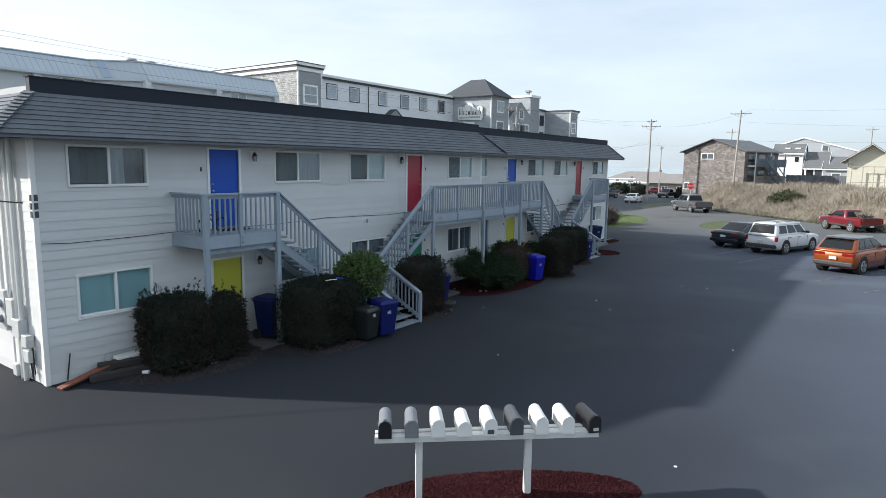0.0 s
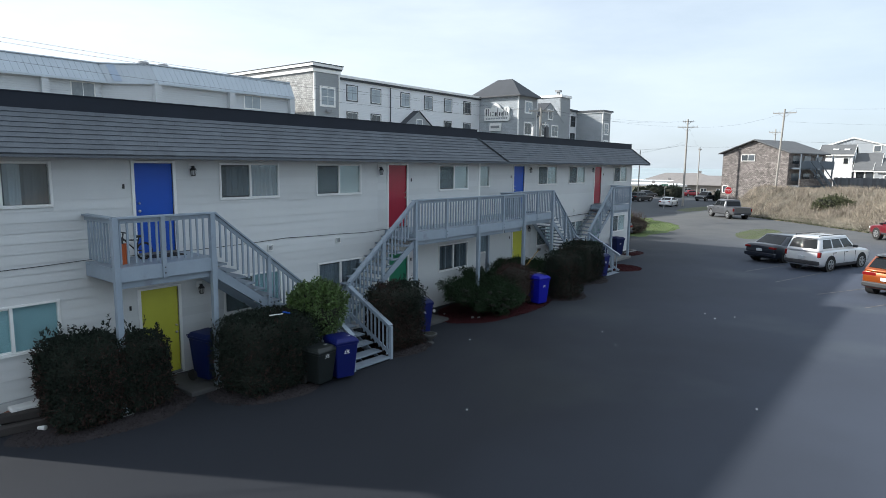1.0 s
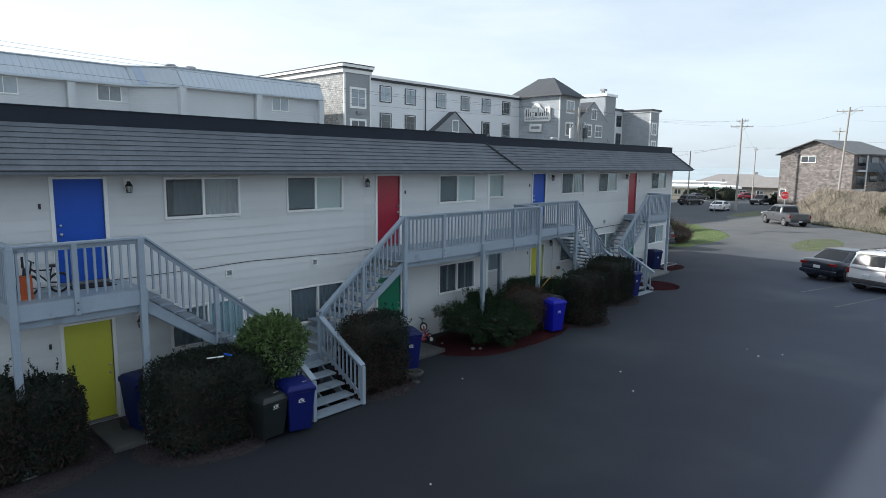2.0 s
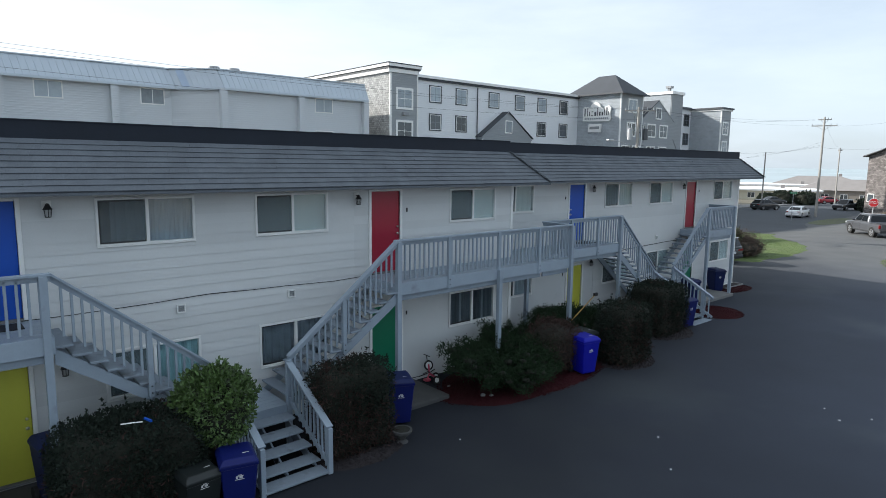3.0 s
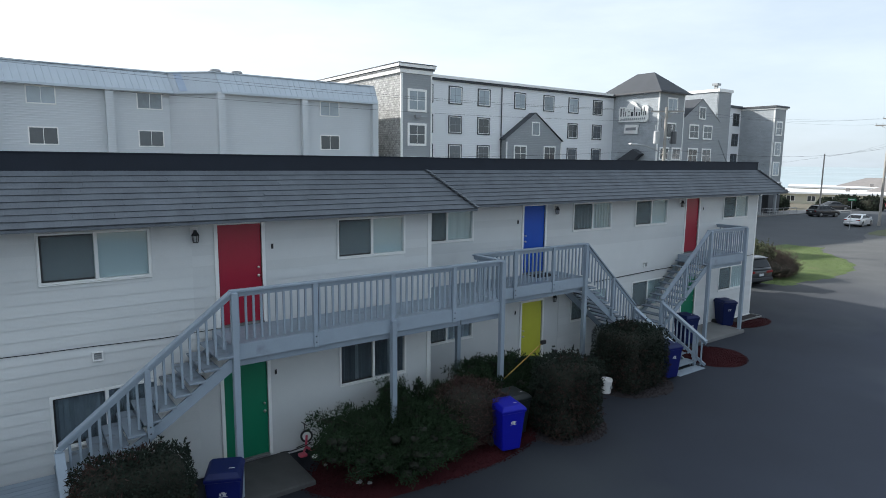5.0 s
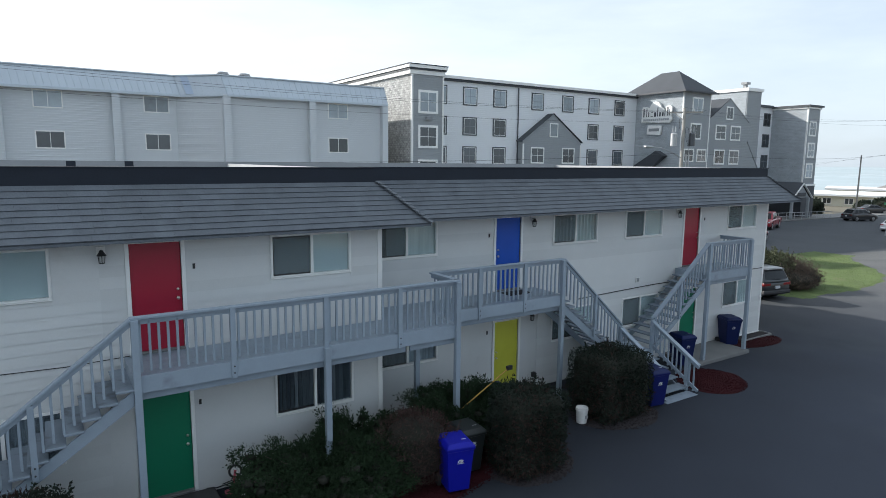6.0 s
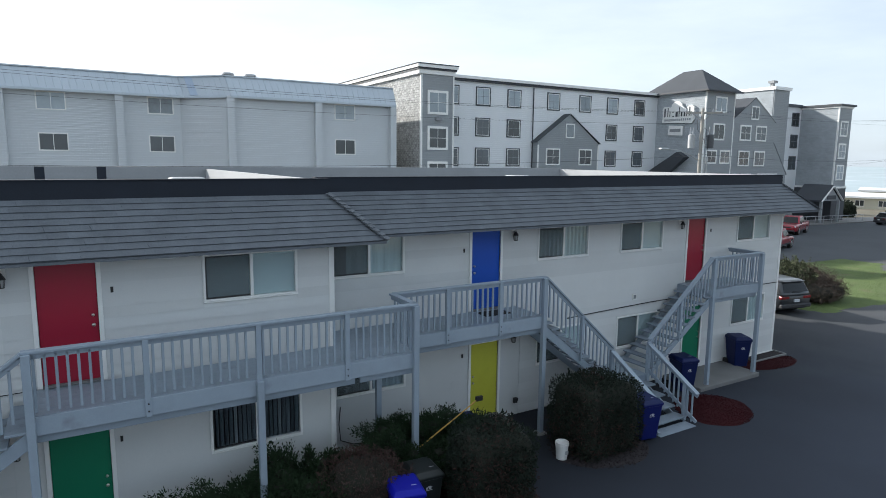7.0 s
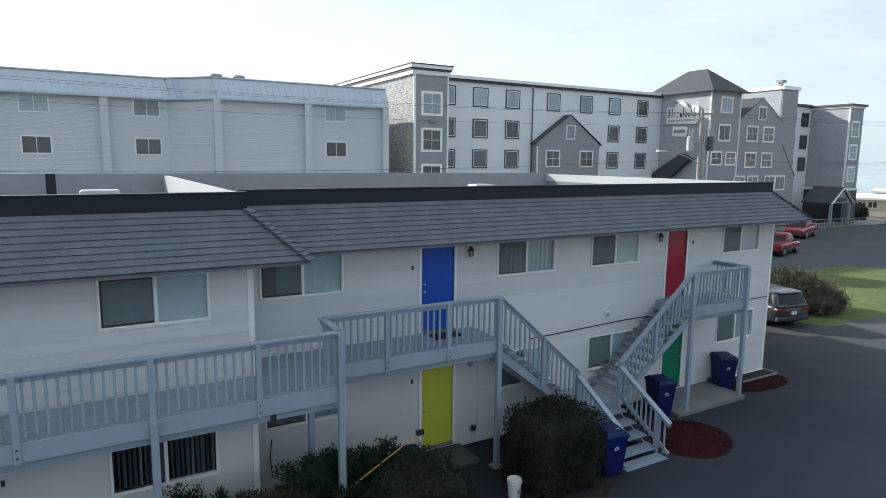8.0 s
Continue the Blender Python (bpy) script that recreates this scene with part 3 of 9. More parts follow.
def platform(owner, x0, x1, y0, y1, z=FLOOR, rim=None):
    """Deck boards on joists behind a rim board."""
    n = max(2, round((x1 - x0) / 0.145))
    w = (x1 - x0 - 0.04) / n
    for i in range(n):
        part("deck_board", boxes((x0 + i * w, y0, z - 0.038, x0 + (i + 1) * w - 0.006, y1, z - 0.001 * (i % 2))), M_DECK, owner)
    if rim != "none":
        part("rim_board", bevelled(boxes((x1 - 0.04, y0, z - 0.29, x1, rim or y1, z - 0.004)), 0.004), M_DECK, owner)
    part("rim_board", bevelled(boxes((x0, y0, z - 0.29, x1 - 0.041, y0 + 0.04, z - 0.042)), 0.004), M_DECK, owner)
    part("rim_board", bevelled(boxes((x0, y1 - 0.04, z - 0.29, x1 - 0.041, y1, z - 0.042)), 0.004), M_DECK, owner)
    part("girder", bevelled(boxes((x1 - 0.15, y0 + 0.05, z - 0.44, x1 - 0.11, y1 - 0.05, z - 0.292)), 0.004), M_DECK, owner)
    k = int((y1 - y0) / 0.5)
    for i in range(1, k):
        y = y0 + (y1 - y0) * i / k
        part("joist", boxes((x0, y - 0.02, z - 0.26, x1 - 0.042, y + 0.02, z - 0.042)), M_DECK, owner)


def flight(owner, x0, x1, y0, y1, top, bottom, along="y"):
    """Open stairs between two levels: treads on sawn stringers; from y0 (top) to y1 (bottom), or in x."""
    n = round(abs(top - bottom) / 0.18)
    rise = (top - bottom) / n
    if along == "y":
        run = (y1 - y0) / (n - 1) if n > 1 else 0.25
        for i in range(1, n):
            z, c = top - i * rise, y0 + (i - 0.5) * run
            part("tread", bevelled(boxes((x0 + 0.02, c - abs(run) * 0.56, z - 0.04, x1 + 0.05, c + abs(run) * 0.56, z)), 0.006), M_TREAD, owner)
        for x in (x0 + 0.03, x1 - 0.035):
            bm = bmesh.new()
            z_hi, z_lo = top - rise - 0.042, bottom - 0.0
            prism(bm, [(y0, z_hi), (y0, z_hi - 0.26), (y1, z_lo + 0.5 * rise - 0.30), (y1, z_lo - 0.042)], x - 0.02, x + 0.02, "x")
            part("stringer", bm, M_DECK, owner)
    else:
        run = (y1 - y0) / n
        for i in range(n):
            z, c = top - (i + 1) * rise, y0 + (i + 0.5) * run
            if z < bottom + 0.03:
                z = bottom + 0.05
            part("tread", bevelled(boxes((c - abs(run) * 0.56, x0, z - 0.04, c + abs(run) * 0.5, x1, z)), 0.006), M_TREAD, owner)
        for y in (x0 + 0.04, (x0 + x1) / 2, x1 - 0.04):
            bm = bmesh.new()
            z_hi = top - rise - 0.042
            y_end = y0 + (y1 - y0) * (z_hi - bottom + 0.05) / (n * rise)
            prism(bm, [(y0, z_hi), (y0, z_hi - 0.3), (y_end - 0.35, bottom - 0.05), (y_end, bottom - 0.05)], y - 0.02, y + 0.02, "y")
            part("stringer", bm, M_DECK, owner)


GROUP_D = "balconies along the front"
deck_one = thing("balcony", "blue-grey painted timber balcony under blue door", "balcony", (-13.3, 8.3, 0), GROUP_D)
platform(deck_one, AX + 0.012, -12.6, 8.3, 10.5)
railing(deck_one, (-12.64, 8.3, FLOOR), (-12.64, 10.5, FLOOR), posts=(0.45,))
railing(deck_one, (AX + 0.03, 8.34, FLOOR), (-12.64, 8.34, FLOOR), side=(0, -1, 0))
pillar(deck_one, -12.615, 8.34, 3.96, 0.0)
pillar(deck_one, -12.615, 10.4, 3.96, 0.0)

deck_two = thing("balcony", "long blue-grey painted timber balcony stepping back at jog", "balcony", (-13.3, 17.2, 0), GROUP_D)
platform(deck_two, AX + 0.012, -12.72, 17.2, 22.42, rim=23.66)
platform(deck_two, BX + 0.012, -12.72, 22.425, 23.66, rim="none")
platform(deck_two, BX + 0.012, -13.77, 23.665, 27.8)
railing(deck_two, (-12.76, 17.2, FLOOR), (-12.76, 23.66, FLOOR), posts=(0.25, 0.52, 0.77))
railing(deck_two, (-12.76, 23.62, FLOOR), (-13.81, 23.62, FLOOR), side=(0, 1, 0))
railing(deck_two, (-13.81, 23.66, FLOOR), (-13.81, 27.8, FLOOR), posts=(0.32, 0.67))
for x, y in ((-12.7, 17.26), (-12.68, 20.56), (-12.7, 23.6), (-13.75, 27.74)):
    pillar(deck_two, x, y, 3.96 if y != 20.56 else 2.98, gz(x, y))
pillar(deck_two, -14.35, 23.55, 2.72, 0.0)

deck_three = thing("balcony", "small blue-grey painted timber balcony under red door", "balcony", (-14.4, 34.2, 0), GROUP_D)
platform(deck_three, BX + 0.012, -13.79, 34.2, 36.72)
railing(deck_three, (-13.83, 34.2, FLOOR), (-13.83, 36.72, FLOOR), posts=())
railing(deck_three, (-13.83, 36.68, FLOOR), (BX + 0.03, 36.68, FLOOR), side=(0, 1, 0))
pillar(deck_three, -13.77, 34.28, 3.96, 0.0)
pillar(deck_three, -13.77, 36.64, 3.96, -0.03)


def stair_pair(xw, xo, xb, ya, yb, yc, yd, foot, name, back=0.0):
    """Two upper flights that meet on a shared landing, and one lower flight out to the lot.
    xw wall, xo outer side, xb foot of the lower flight; ya..yb first flight, yb..yc landing, yd top of the second."""
    st = thing("staircase", name, "staircase", ((xw + xo) / 2, (yb + yc) / 2, foot), "stairs along the front")
    zl = 0.86
    flight(st, xw + 0.06, xo, ya, yb, FLOOR, zl)
    flight(st, xw + 0.06, xo, yd, yc, FLOOR, zl)
    k = 8
    w = (xo + 0.02 - xw - 0.04) / k
    for i in range(k):
        part("landing_board", boxes((xw + 0.04 + i * w, yb, zl - 0.04, xw + 0.04 + (i + 1) * w - 0.006, yc, zl)), M_DECK, st)
    part("landing_rim", boxes((xo - 0.05, yb, zl - 0.24, xo - 0.01, yc, zl - 0.042), (xw + 0.06, yb, zl - 0.24, xo - 0.052, yb + 0.04, zl - 0.042), (xw + 0.06, yc - 0.04, zl - 0.24, xo - 0.052, yc, zl - 0.042)), M_DECK, st)
    for y in (yb + 0.07, yc - 0.07):
        part("landing_post", boxes((xw + 0.1, y - 0.045, foot - 0.1, xw + 0.19, y + 0.045, zl - 0.042)), M_DECK, st)
    flight(st, yb + 0.02, yc - 0.02, xo + 0.02, xb, zl, foot, "x")
    # sloping handrails of the upper flights
    railing(st, (xo, ya + 0.0, FLOOR + 0.05), (xo, yb - 0.02, zl + 0.05), 0.95, posts=(0.52,), post_low=0.28)
    railing(st, (xo, yd - 0.0, FLOOR + 0.05), (xo, yc + 0.02, zl + 0.05), 0.95, posts=(0.52,), post_low=0.28)
    for y in (yb - 0.02, yc + 0.02):
        part("newel_post", bevelled(boxes((xo - 0.05, y - 0.05, foot - 0.15, xo + 0.05, y + 0.05, zl + 0.92)), 0.005), M_DECK, st)
        railing(st, (xo + 0.02, y, zl - 0.02), (xb - 0.05, y, foot - 0.02), 0.92, spacing=0.15, side=(0, 1, 0))
        bm = bmesh.new()
        beam(bm, (xo + 0.02, y, zl + 0.12), (xb - 0.05, y, foot + 0.12), 0.04, 0.09)
        part("low_rail", bm, M_DECK, st)
        part("newel_post", bevelled(boxes((xb - 0.1 - back, y - 0.045, foot - 0.1, xb - 0.01 - back, y + 0.045, foot + 0.86 + back * 0.5)), 0.005), M_DECK, st)
    return st


stair_pair(AX, -12.70, -11.05, 10.5, 13.18, 14.46, 17.2, 0.02, "blue-grey timber staircase with two flights and landing")
stair_pair(BX, -13.80, -12.08, 27.8, 30.22, 31.62, 34.2, -0.07, "blue-grey timber staircase beside clipped hedge", 0.38)


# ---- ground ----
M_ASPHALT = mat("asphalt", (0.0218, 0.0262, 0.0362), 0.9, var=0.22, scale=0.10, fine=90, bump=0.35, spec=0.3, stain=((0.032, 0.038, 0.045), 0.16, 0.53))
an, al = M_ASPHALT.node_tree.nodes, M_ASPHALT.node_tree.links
# the driven part is worn paler; shade along the building is painted in darker
where, split, wander, lane_and_shade, worn = (an.new("ShaderNode" + k) for k in ("TexCoord", "SeparateXYZ", "TexNoise", "MapRange", "Mix"))
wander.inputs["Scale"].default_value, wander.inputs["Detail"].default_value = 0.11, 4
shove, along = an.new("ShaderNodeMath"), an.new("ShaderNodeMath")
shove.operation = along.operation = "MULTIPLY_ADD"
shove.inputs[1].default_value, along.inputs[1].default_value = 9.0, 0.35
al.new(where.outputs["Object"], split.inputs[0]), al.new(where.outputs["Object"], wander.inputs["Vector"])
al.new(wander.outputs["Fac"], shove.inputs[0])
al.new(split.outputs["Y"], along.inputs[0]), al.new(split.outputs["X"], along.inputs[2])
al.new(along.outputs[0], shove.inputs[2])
al.new(shove.outputs[0], lane_and_shade.inputs[0])
lane_and_shade.inputs[1].default_value, lane_and_shade.inputs[2].default_value, lane_and_shade.inputs[3].default_value, lane_and_shade.inputs[4].default_value = 2.0, 13.5, 0.65, 2.95
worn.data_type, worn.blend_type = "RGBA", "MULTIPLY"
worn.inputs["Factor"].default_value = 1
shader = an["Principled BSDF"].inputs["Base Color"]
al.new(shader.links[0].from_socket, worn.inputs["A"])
al.new(lane_and_shade.outputs[0], worn.inputs["B"])
# beyond the lot the apron is older, paler and stony
apron, stony, far, pebble, grit = (an.new("ShaderNode" + k) for k in ("MapRange", "Mix", "Math", "TexNoise", "Mix"))
far.operation = "MULTIPLY_ADD"
far.inputs[1].default_value = 12.0
al.new(wander.outputs["Fac"], far.inputs[0]), al.new(split.outputs["Y"], far.inputs[2])
al.new(far.outputs[0], apron.inputs[0])
apron.inputs[1].default_value, apron.inputs[2].default_value, apron.inputs[3].default_value, apron.inputs[4].default_value = 46.0, 62.0, 0.0, 0.85
pebble.inputs["Scale"].default_value, pebble.inputs["Detail"].default_value = 0.5, 8
al.new(where.outputs["Object"], pebble.inputs["Vector"])
stony.data_type = grit.data_type = "RGBA"
grit.inputs["A"].default_value, grit.inputs["B"].default_value = (0.076, 0.079, 0.080, 1), (0.150, 0.150, 0.146, 1)
al.new(pebble.outputs["Fac"], grit.inputs["Factor"])
al.new(apron.outputs[0], stony.inputs["Factor"])
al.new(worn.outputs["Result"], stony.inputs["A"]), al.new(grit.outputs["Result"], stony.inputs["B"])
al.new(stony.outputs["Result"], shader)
M_STREET = mat("street_asphalt", (0.064, 0.071, 0.080), 0.92, var=0.14, scale=0.2, fine=60, bump=0.3, spec=0.3)
M_SOIL = mat("sandy_soil", (0.14, 0.125, 0.09), 0.95, var=0.2, scale=0.3, fine=20, bump=0.4)
M_LAWN = mat("lawn", (0.088, 0.125, 0.034), 0.95, var=0.35, scale=0.8, fine=25, bump=0.5, stain=((0.11, 0.11, 0.05), 0.7, 0.58))
M_PATCH = mat("worn_grass", (0.082, 0.096, 0.044), 0.95, var=0.35, scale=1.2, fine=25, bump=0.5, stain=((0.085, 0.08, 0.068), 0.9, 0.5))
M_MULCH = mat("red_lava_mulch", (0.030, 0.0058, 0.0075), 0.95, var=0.35, scale=2, fine=45, bump=0.8, shift=0.2, island=True, spec=0.15)
M_SEA = mat("sea", (0.37, 0.43, 0.455), 0.7, var=0.15, scale=0.004, fine=0.05, bump=0.1, spec=0.1, stain=((0.6, 0.63, 0.65), 0.012, 0.6))
M_WEATHERED = mat("weathered_grey_board", (0.2, 0.2, 0.2), 0.7, var=0.12, scale=4, fine=40, bump=0.2)
M_LITTER_SHADE = mat("litter_and_shade", (0.019, 0.015, 0.0165), 0.95, var=0.35, scale=3, fine=40, bump=0.8, shift=0.2, island=True)
M_PAINT = mat("worn_line_paint", (0.12, 0.12, 0.12), 0.8, var=0.25, scale=4, fine=40, stain=((0.05, 0.052, 0.058), 2.2, 0.46))


def sheet(name, material, xs, ys, lift=0.0, extra=None, inside=None):
    bm = bmesh.new()
    v = {}
    for i, x in enumerate(xs):
        for j, y in enumerate(ys):
            v[i, j] = bm.verts.new((x, y, gz(x, y) + lift + (extra(x, y) if extra else 0)))
    for i in range(len(xs) - 1):
        for j in range(len(ys) - 1):
            if inside is None or inside((xs[i] + xs[i + 1]) / 2, (ys[j] + ys[j + 1]) / 2):
                bm.faces.new((v[i, j], v[i + 1, j], v[i + 1, j + 1], v[i, j + 1]))
    return part(name, bm, material, None, smooth=True)


def shore(x, y):
    """The land drops to the sea beyond the last houses."""
    return -9.0 * smoothstep((y + 0.35 * -x - 190) / 60)


gx = [-3000, -1200, -600, -300, -200, -150, -110, -80, -60, -50, -44, -38, -34, -30, -26, -24, -22, -20, -18, -16, -14, -12, -9, -6, -3, 0, 3, 6, 12, 20, 30, 45, 70, 110, 200, 500, 1500, 3000]
gy = [-2500, -800, -300, -120, -60, -30, -10, 0, 5, 10, 15, 20, 22, 25, 30, 35, 40, 45, 50, 55, 60, 65, 70, 75, 80, 90, 100, 115, 130, 150, 170, 190, 205, 220, 235, 250, 280, 330, 500, 1200]
tagged(sheet("ground", M_SOIL, gx, gy, -0.03, shore), "sandy ground falling towards the sea", "ground", kind="structure")
bm = bmesh.new()
v = [bm.verts.new(p) for p in ((-4800, -3000, -9.5), (4800, -3000, -9.5), (4800, 4900, -9.5), (-4800, 4900, -9.5))]
bm.faces.new(v)
tagged(part("sea", bm, M_SEA), "grey-blue sea with pale surf lines", "water", kind="structure")


def band(a, b, step):
    k = max(1, int(round((b - a) / step)))
    return [a + (b - a) * i / k for i in range(k + 1)]


def street_edge(y):
    """Where the street's darker surface meets the pale apron of the lot, as x over y."""
    return -28.6 + 4.6 * math.exp(-((y - 77.5) / 8.0) ** 2) + 0.5 * math.sin(y * 0.21)


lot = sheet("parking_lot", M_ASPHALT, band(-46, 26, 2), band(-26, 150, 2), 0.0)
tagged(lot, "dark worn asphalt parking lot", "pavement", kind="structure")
bm = bmesh.new()
rows = [[bm.verts.new((x, y, gz(x, y) + 0.006)) for x in band(-46, street_edge(y), (street_edge(y) + 46) / 10)] for y in band(30, 150, 1)]
for p, q in zip(rows, rows[1:]):
    for i in range(10):
        bm.faces.new((p[i], p[i + 1], q[i + 1], q[i]))
street = part("road", bm, M_STREET, None, smooth=True)
tagged(street, "dark grey asphalt street falling towards the sea", "road", kind="structure")


# ---- buildings across the street ----
M_LAPGREY = mat("grey_vinyl_siding", (0.57, 0.60, 0.625), 0.6, var=0.04, scale=0.2, fine=8, bump=0.4, lap=0.17)
M_METAL = mat("blue_grey_metal_roof", (0.47, 0.525, 0.58), 0.45, 0.1, var=0.06, scale=0.5, fine=10, bump=0.05)
M_HGREY = mat("slate_grey_siding", (0.335, 0.358, 0.376), 0.7, var=0.06, scale=0.3, fine=6, bump=0.7, lap=0.2)
M_HSHAKE = mat("grey_shakes", (0.52, 0.52, 0.51), 0.85, var=0.3, scale=2.5, fine=7, bump=0.8, lap=0.2)
shingle_pattern(M_HSHAKE, 0.3, 0.2)
M_HSHINGLE = mat("grey_shingle_cladding", (0.44, 0.475, 0.505), 0.85, var=0.14, scale=0.9, fine=6, bump=0.7, lap=0.2)
shingle_pattern(M_HSHINGLE, 0.3, 0.2, 0.93, 1.06, 0.74)
M_HWHITE = mat("white_clapboard", (0.82, 0.84, 0.86), 0.6, var=0.03, scale=0.3, fine=8, bump=0.5, lap=0.2)
M_HDARK = mat("dark_trim", (0.055, 0.06, 0.07), 0.6, var=0.08)
M_HROOF = mat("dark_roof", (0.056, 0.062, 0.072), 0.85, var=0.15, scale=0.6, fine=20, bump=0.4)
M_PANE = mat("far_glass", (0.065, 0.075, 0.085), 0.06, var=0.2, scale=0.9, spec=0.8, shift=0.5)
M_MUNTIN = mat("grey_muntin", (0.19, 0.21, 0.23), 0.6, var=0.05)
# pale panes: drawn curtains, with reflected sky put into the colour as well
M_PANE2 = mat("far_glass_curtain_and_sky", (0.26, 0.30, 0.33), 0.12, var=0.3, scale=0.6, spec=0.8, shift=0.3)


def far_window(owner, x, y0, y1, z0, z1, frame_m, bars=(1, 1), pane_m=None, w=0.11, proud=0.07):
    """A window in a wall that faces +x."""
    f = part("window", boxes((x, y0 - w, z0 - w, x + proud, y0, z1 + w), (x, y1, z0 - w, x + proud, y1 + w, z1 + w), (x, y0, z0 - w, x + proud, y1, z0), (x, y0, z1, x + proud, y1, z1 + w)), frame_m, owner)
    part("pane", boxes((x + 0.004, y0, z0, x + 0.058, y1, z1)), pane_m or M_PANE, f)
    rows = [(x + 0.02, y0 + (y1 - y0) * (i + 1) / (bars[0] + 1) - 0.018, z0, x + 0.068, y0 + (y1 - y0) * (i + 1) / (bars[0] + 1) + 0.018, z1) for i in range(bars[0])]
    rows += [(x + 0.02, y0, z0 + (z1 - z0) * (i + 1) / (bars[1] + 1) - 0.02, x + 0.066, y1, z0 + (z1 - z0) * (i + 1) / (bars[1] + 1) + 0.02) for i in range(bars[1])]
    for row in rows:
        part("glazing_bar", boxes(row), M_TRIM if frame_m is M_TRIM else M_MUNTIN, f)
    return f


lodge = thing("lodge_building", "long three-storey grey vinyl-sided building with blue metal mansard", "building", (-51, 25, -0.5))
bm = bmesh.new()
prism(bm, [(-50.4, 41.5), (-62, 41.5), (-64, -30), (-53.2, -30), (-53.2, 25.3), (-50.4, 28.2)], -0.6, 11.4, "z")
part("wall", bm, M_LAPGREY, lodge)
for k, (p, q) in enumerate((((-50.4, 41.4), (-50.4, 28.2)), ((-50.4, 28.2), (-53.2, 25.3)), ((-53.2, 25.3), (-53.2, -5.0)))):
    bm = bmesh.new()
    d = (Vector(q) - Vector(p)).normalized()
    n = Vector((-d.y, d.x)) * (1 if d.y < 0 else -1)
    if n.x < 0:
        n = -n
    for i in range(38):
        z = 4.9 + 0.17 * i
        o = [n * 0.0, n * 0.055, n * 0.006]
        hexa(bm, [(p[0] + o[0].x, p[1], z), (p[0] + o[1].x, p[1] + o[1].y, z), (q[0] + o[1].x, q[1] + o[1].y, z), (q[0], q[1], z), (p[0], p[1], z + 0.17), (p[0] + o[2].x, p[1] + o[2].y, z + 0.17), (q[0] + o[2].x, q[1] + o[2].y, z + 0.17), (q[0], q[1], z + 0.17)])
    bmesh.ops.recalc_face_normals(bm, faces=bm.faces[:])
    tagged(part("lap_siding", bm, M_LAPGREY, lodge), kind="stuff")
for x, y in ((-49.9, 28.02), (-49.9, 34.68), (-49.9, 41.2), (-52.7, 20.92), (-52.7, 13.9), (-52.7, 6.9), (-52.7, -0.1)):
    pil = part("pilaster", boxes((x - 0.55, y, -0.6, x, y + 0.5, 11.25)), M_LAPGREY, lodge)
    bm = bmesh.new()
    for i in range(36):
        z = 4.9 + 0.17 * i
        hexa(bm, [(x, y - 0.01, z), (x + 0.05, y - 0.01, z), (x + 0.05, y + 0.51, z), (x, y + 0.51, z), (x, y - 0.01, z + 0.165), (x + 0.008, y - 0.01, z + 0.165), (x + 0.008, y + 0.51, z + 0.165), (x, y + 0.51, z + 0.165)])
    tagged(part("lap_siding", bm, M_LAPGREY, pil), kind="stuff")
# standing-seam mansard in three runs
LOW_L, TOP_L = [(-49.9, 41.7), (-49.9, 28.3), (-52.6, 25.5), (-52.6, -30)], [(-50.6, 41.7), (-50.6, 28.0), (-53.3, 25.2), (-53.3, -30)]
for i in range(3):
    bm = bmesh.new()
    (a, b), (c, d) = LOW_L[i:i + 2], TOP_L[i:i + 2]
    hexa(bm, [(*a, 11.2), (*b, 11.2), (d[0] - 0.4, d[1], 11.2), (c[0] - 0.4, c[1], 11.2), (a[0] - 0.02, a[1], 11.3), (b[0] - 0.02, b[1], 11.3), (*d, 12.7), (*c, 12.7)])
    bmesh.ops.recalc_face_normals(bm, faces=bm.faces[:])
    run = part("metal_roof", bm, M_METAL, lodge, "blue-grey standing-seam metal mansard")
    n = int((Vector(a) - Vector(b)).length / 0.45)
    bm = bmesh.new()
    for k in range(n + 1):
        f = k / n
        p, q = Vector((*a, 11.28)).lerp(Vector((*b, 11.28)), f), Vector((*c, 12.7)).lerp(Vector((*d, 12.7)), f)
        beam(bm, p, q, 0.025, 0.035)
    part("seams", bm, M_METAL, run)
    if i == 1:
        bm = bmesh.new()
        lo0, lo1 = Vector((*a, 11.3)).lerp(Vector((*b, 11.3)), 0.7), Vector((*a, 11.3)).lerp(Vector((*b, 11.3)), 0.86)
        hi0, hi1 = Vector((*c, 12.66)).lerp(Vector((*d, 12.66)), 0.7), Vector((*c, 12.66)).lerp(Vector((*d, 12.66)), 0.86)
        slant = Vector((0.03, -0.02, 0.02))
        hexa(bm, [lo0, lo1, hi1, hi0] + [p + slant for p in (lo0, lo1, hi1, hi0)])
        bmesh.ops.recalc_face_normals(bm, faces=bm.faces[:])
        part("patch_panel", bm, mat("deeper_blue_metal", (0.38, 0.46, 0.58), 0.5, 0.1, var=0.06), run, "deeper blue replacement roof panel")
    bm = bmesh.new()
    beam(bm, (*c, 12.72), (*d, 12.72), 0.2, 0.08)
    part("ridge_cap", bm, M_METAL, run)
    bm = bmesh.new()
    beam(bm, (*a, 11.2), (*b, 11.2), 0.06, 0.16)
    part("eave_trim", bm, M_METAL, run)
for y0 in (36.4, 23.02, 16.15, 9.3, 2.45):
    x = -50.4 if y0 > 30 else -53.2
    for k, z in enumerate((9.97, 7.2, 4.43)):
        far_window(lodge, x, y0 + 0.08, y0 + 1.7, z, z + 1.08, M_TRIM, (1, 0), M_PANE2 if k == 0 else M_PANE, 0.08)
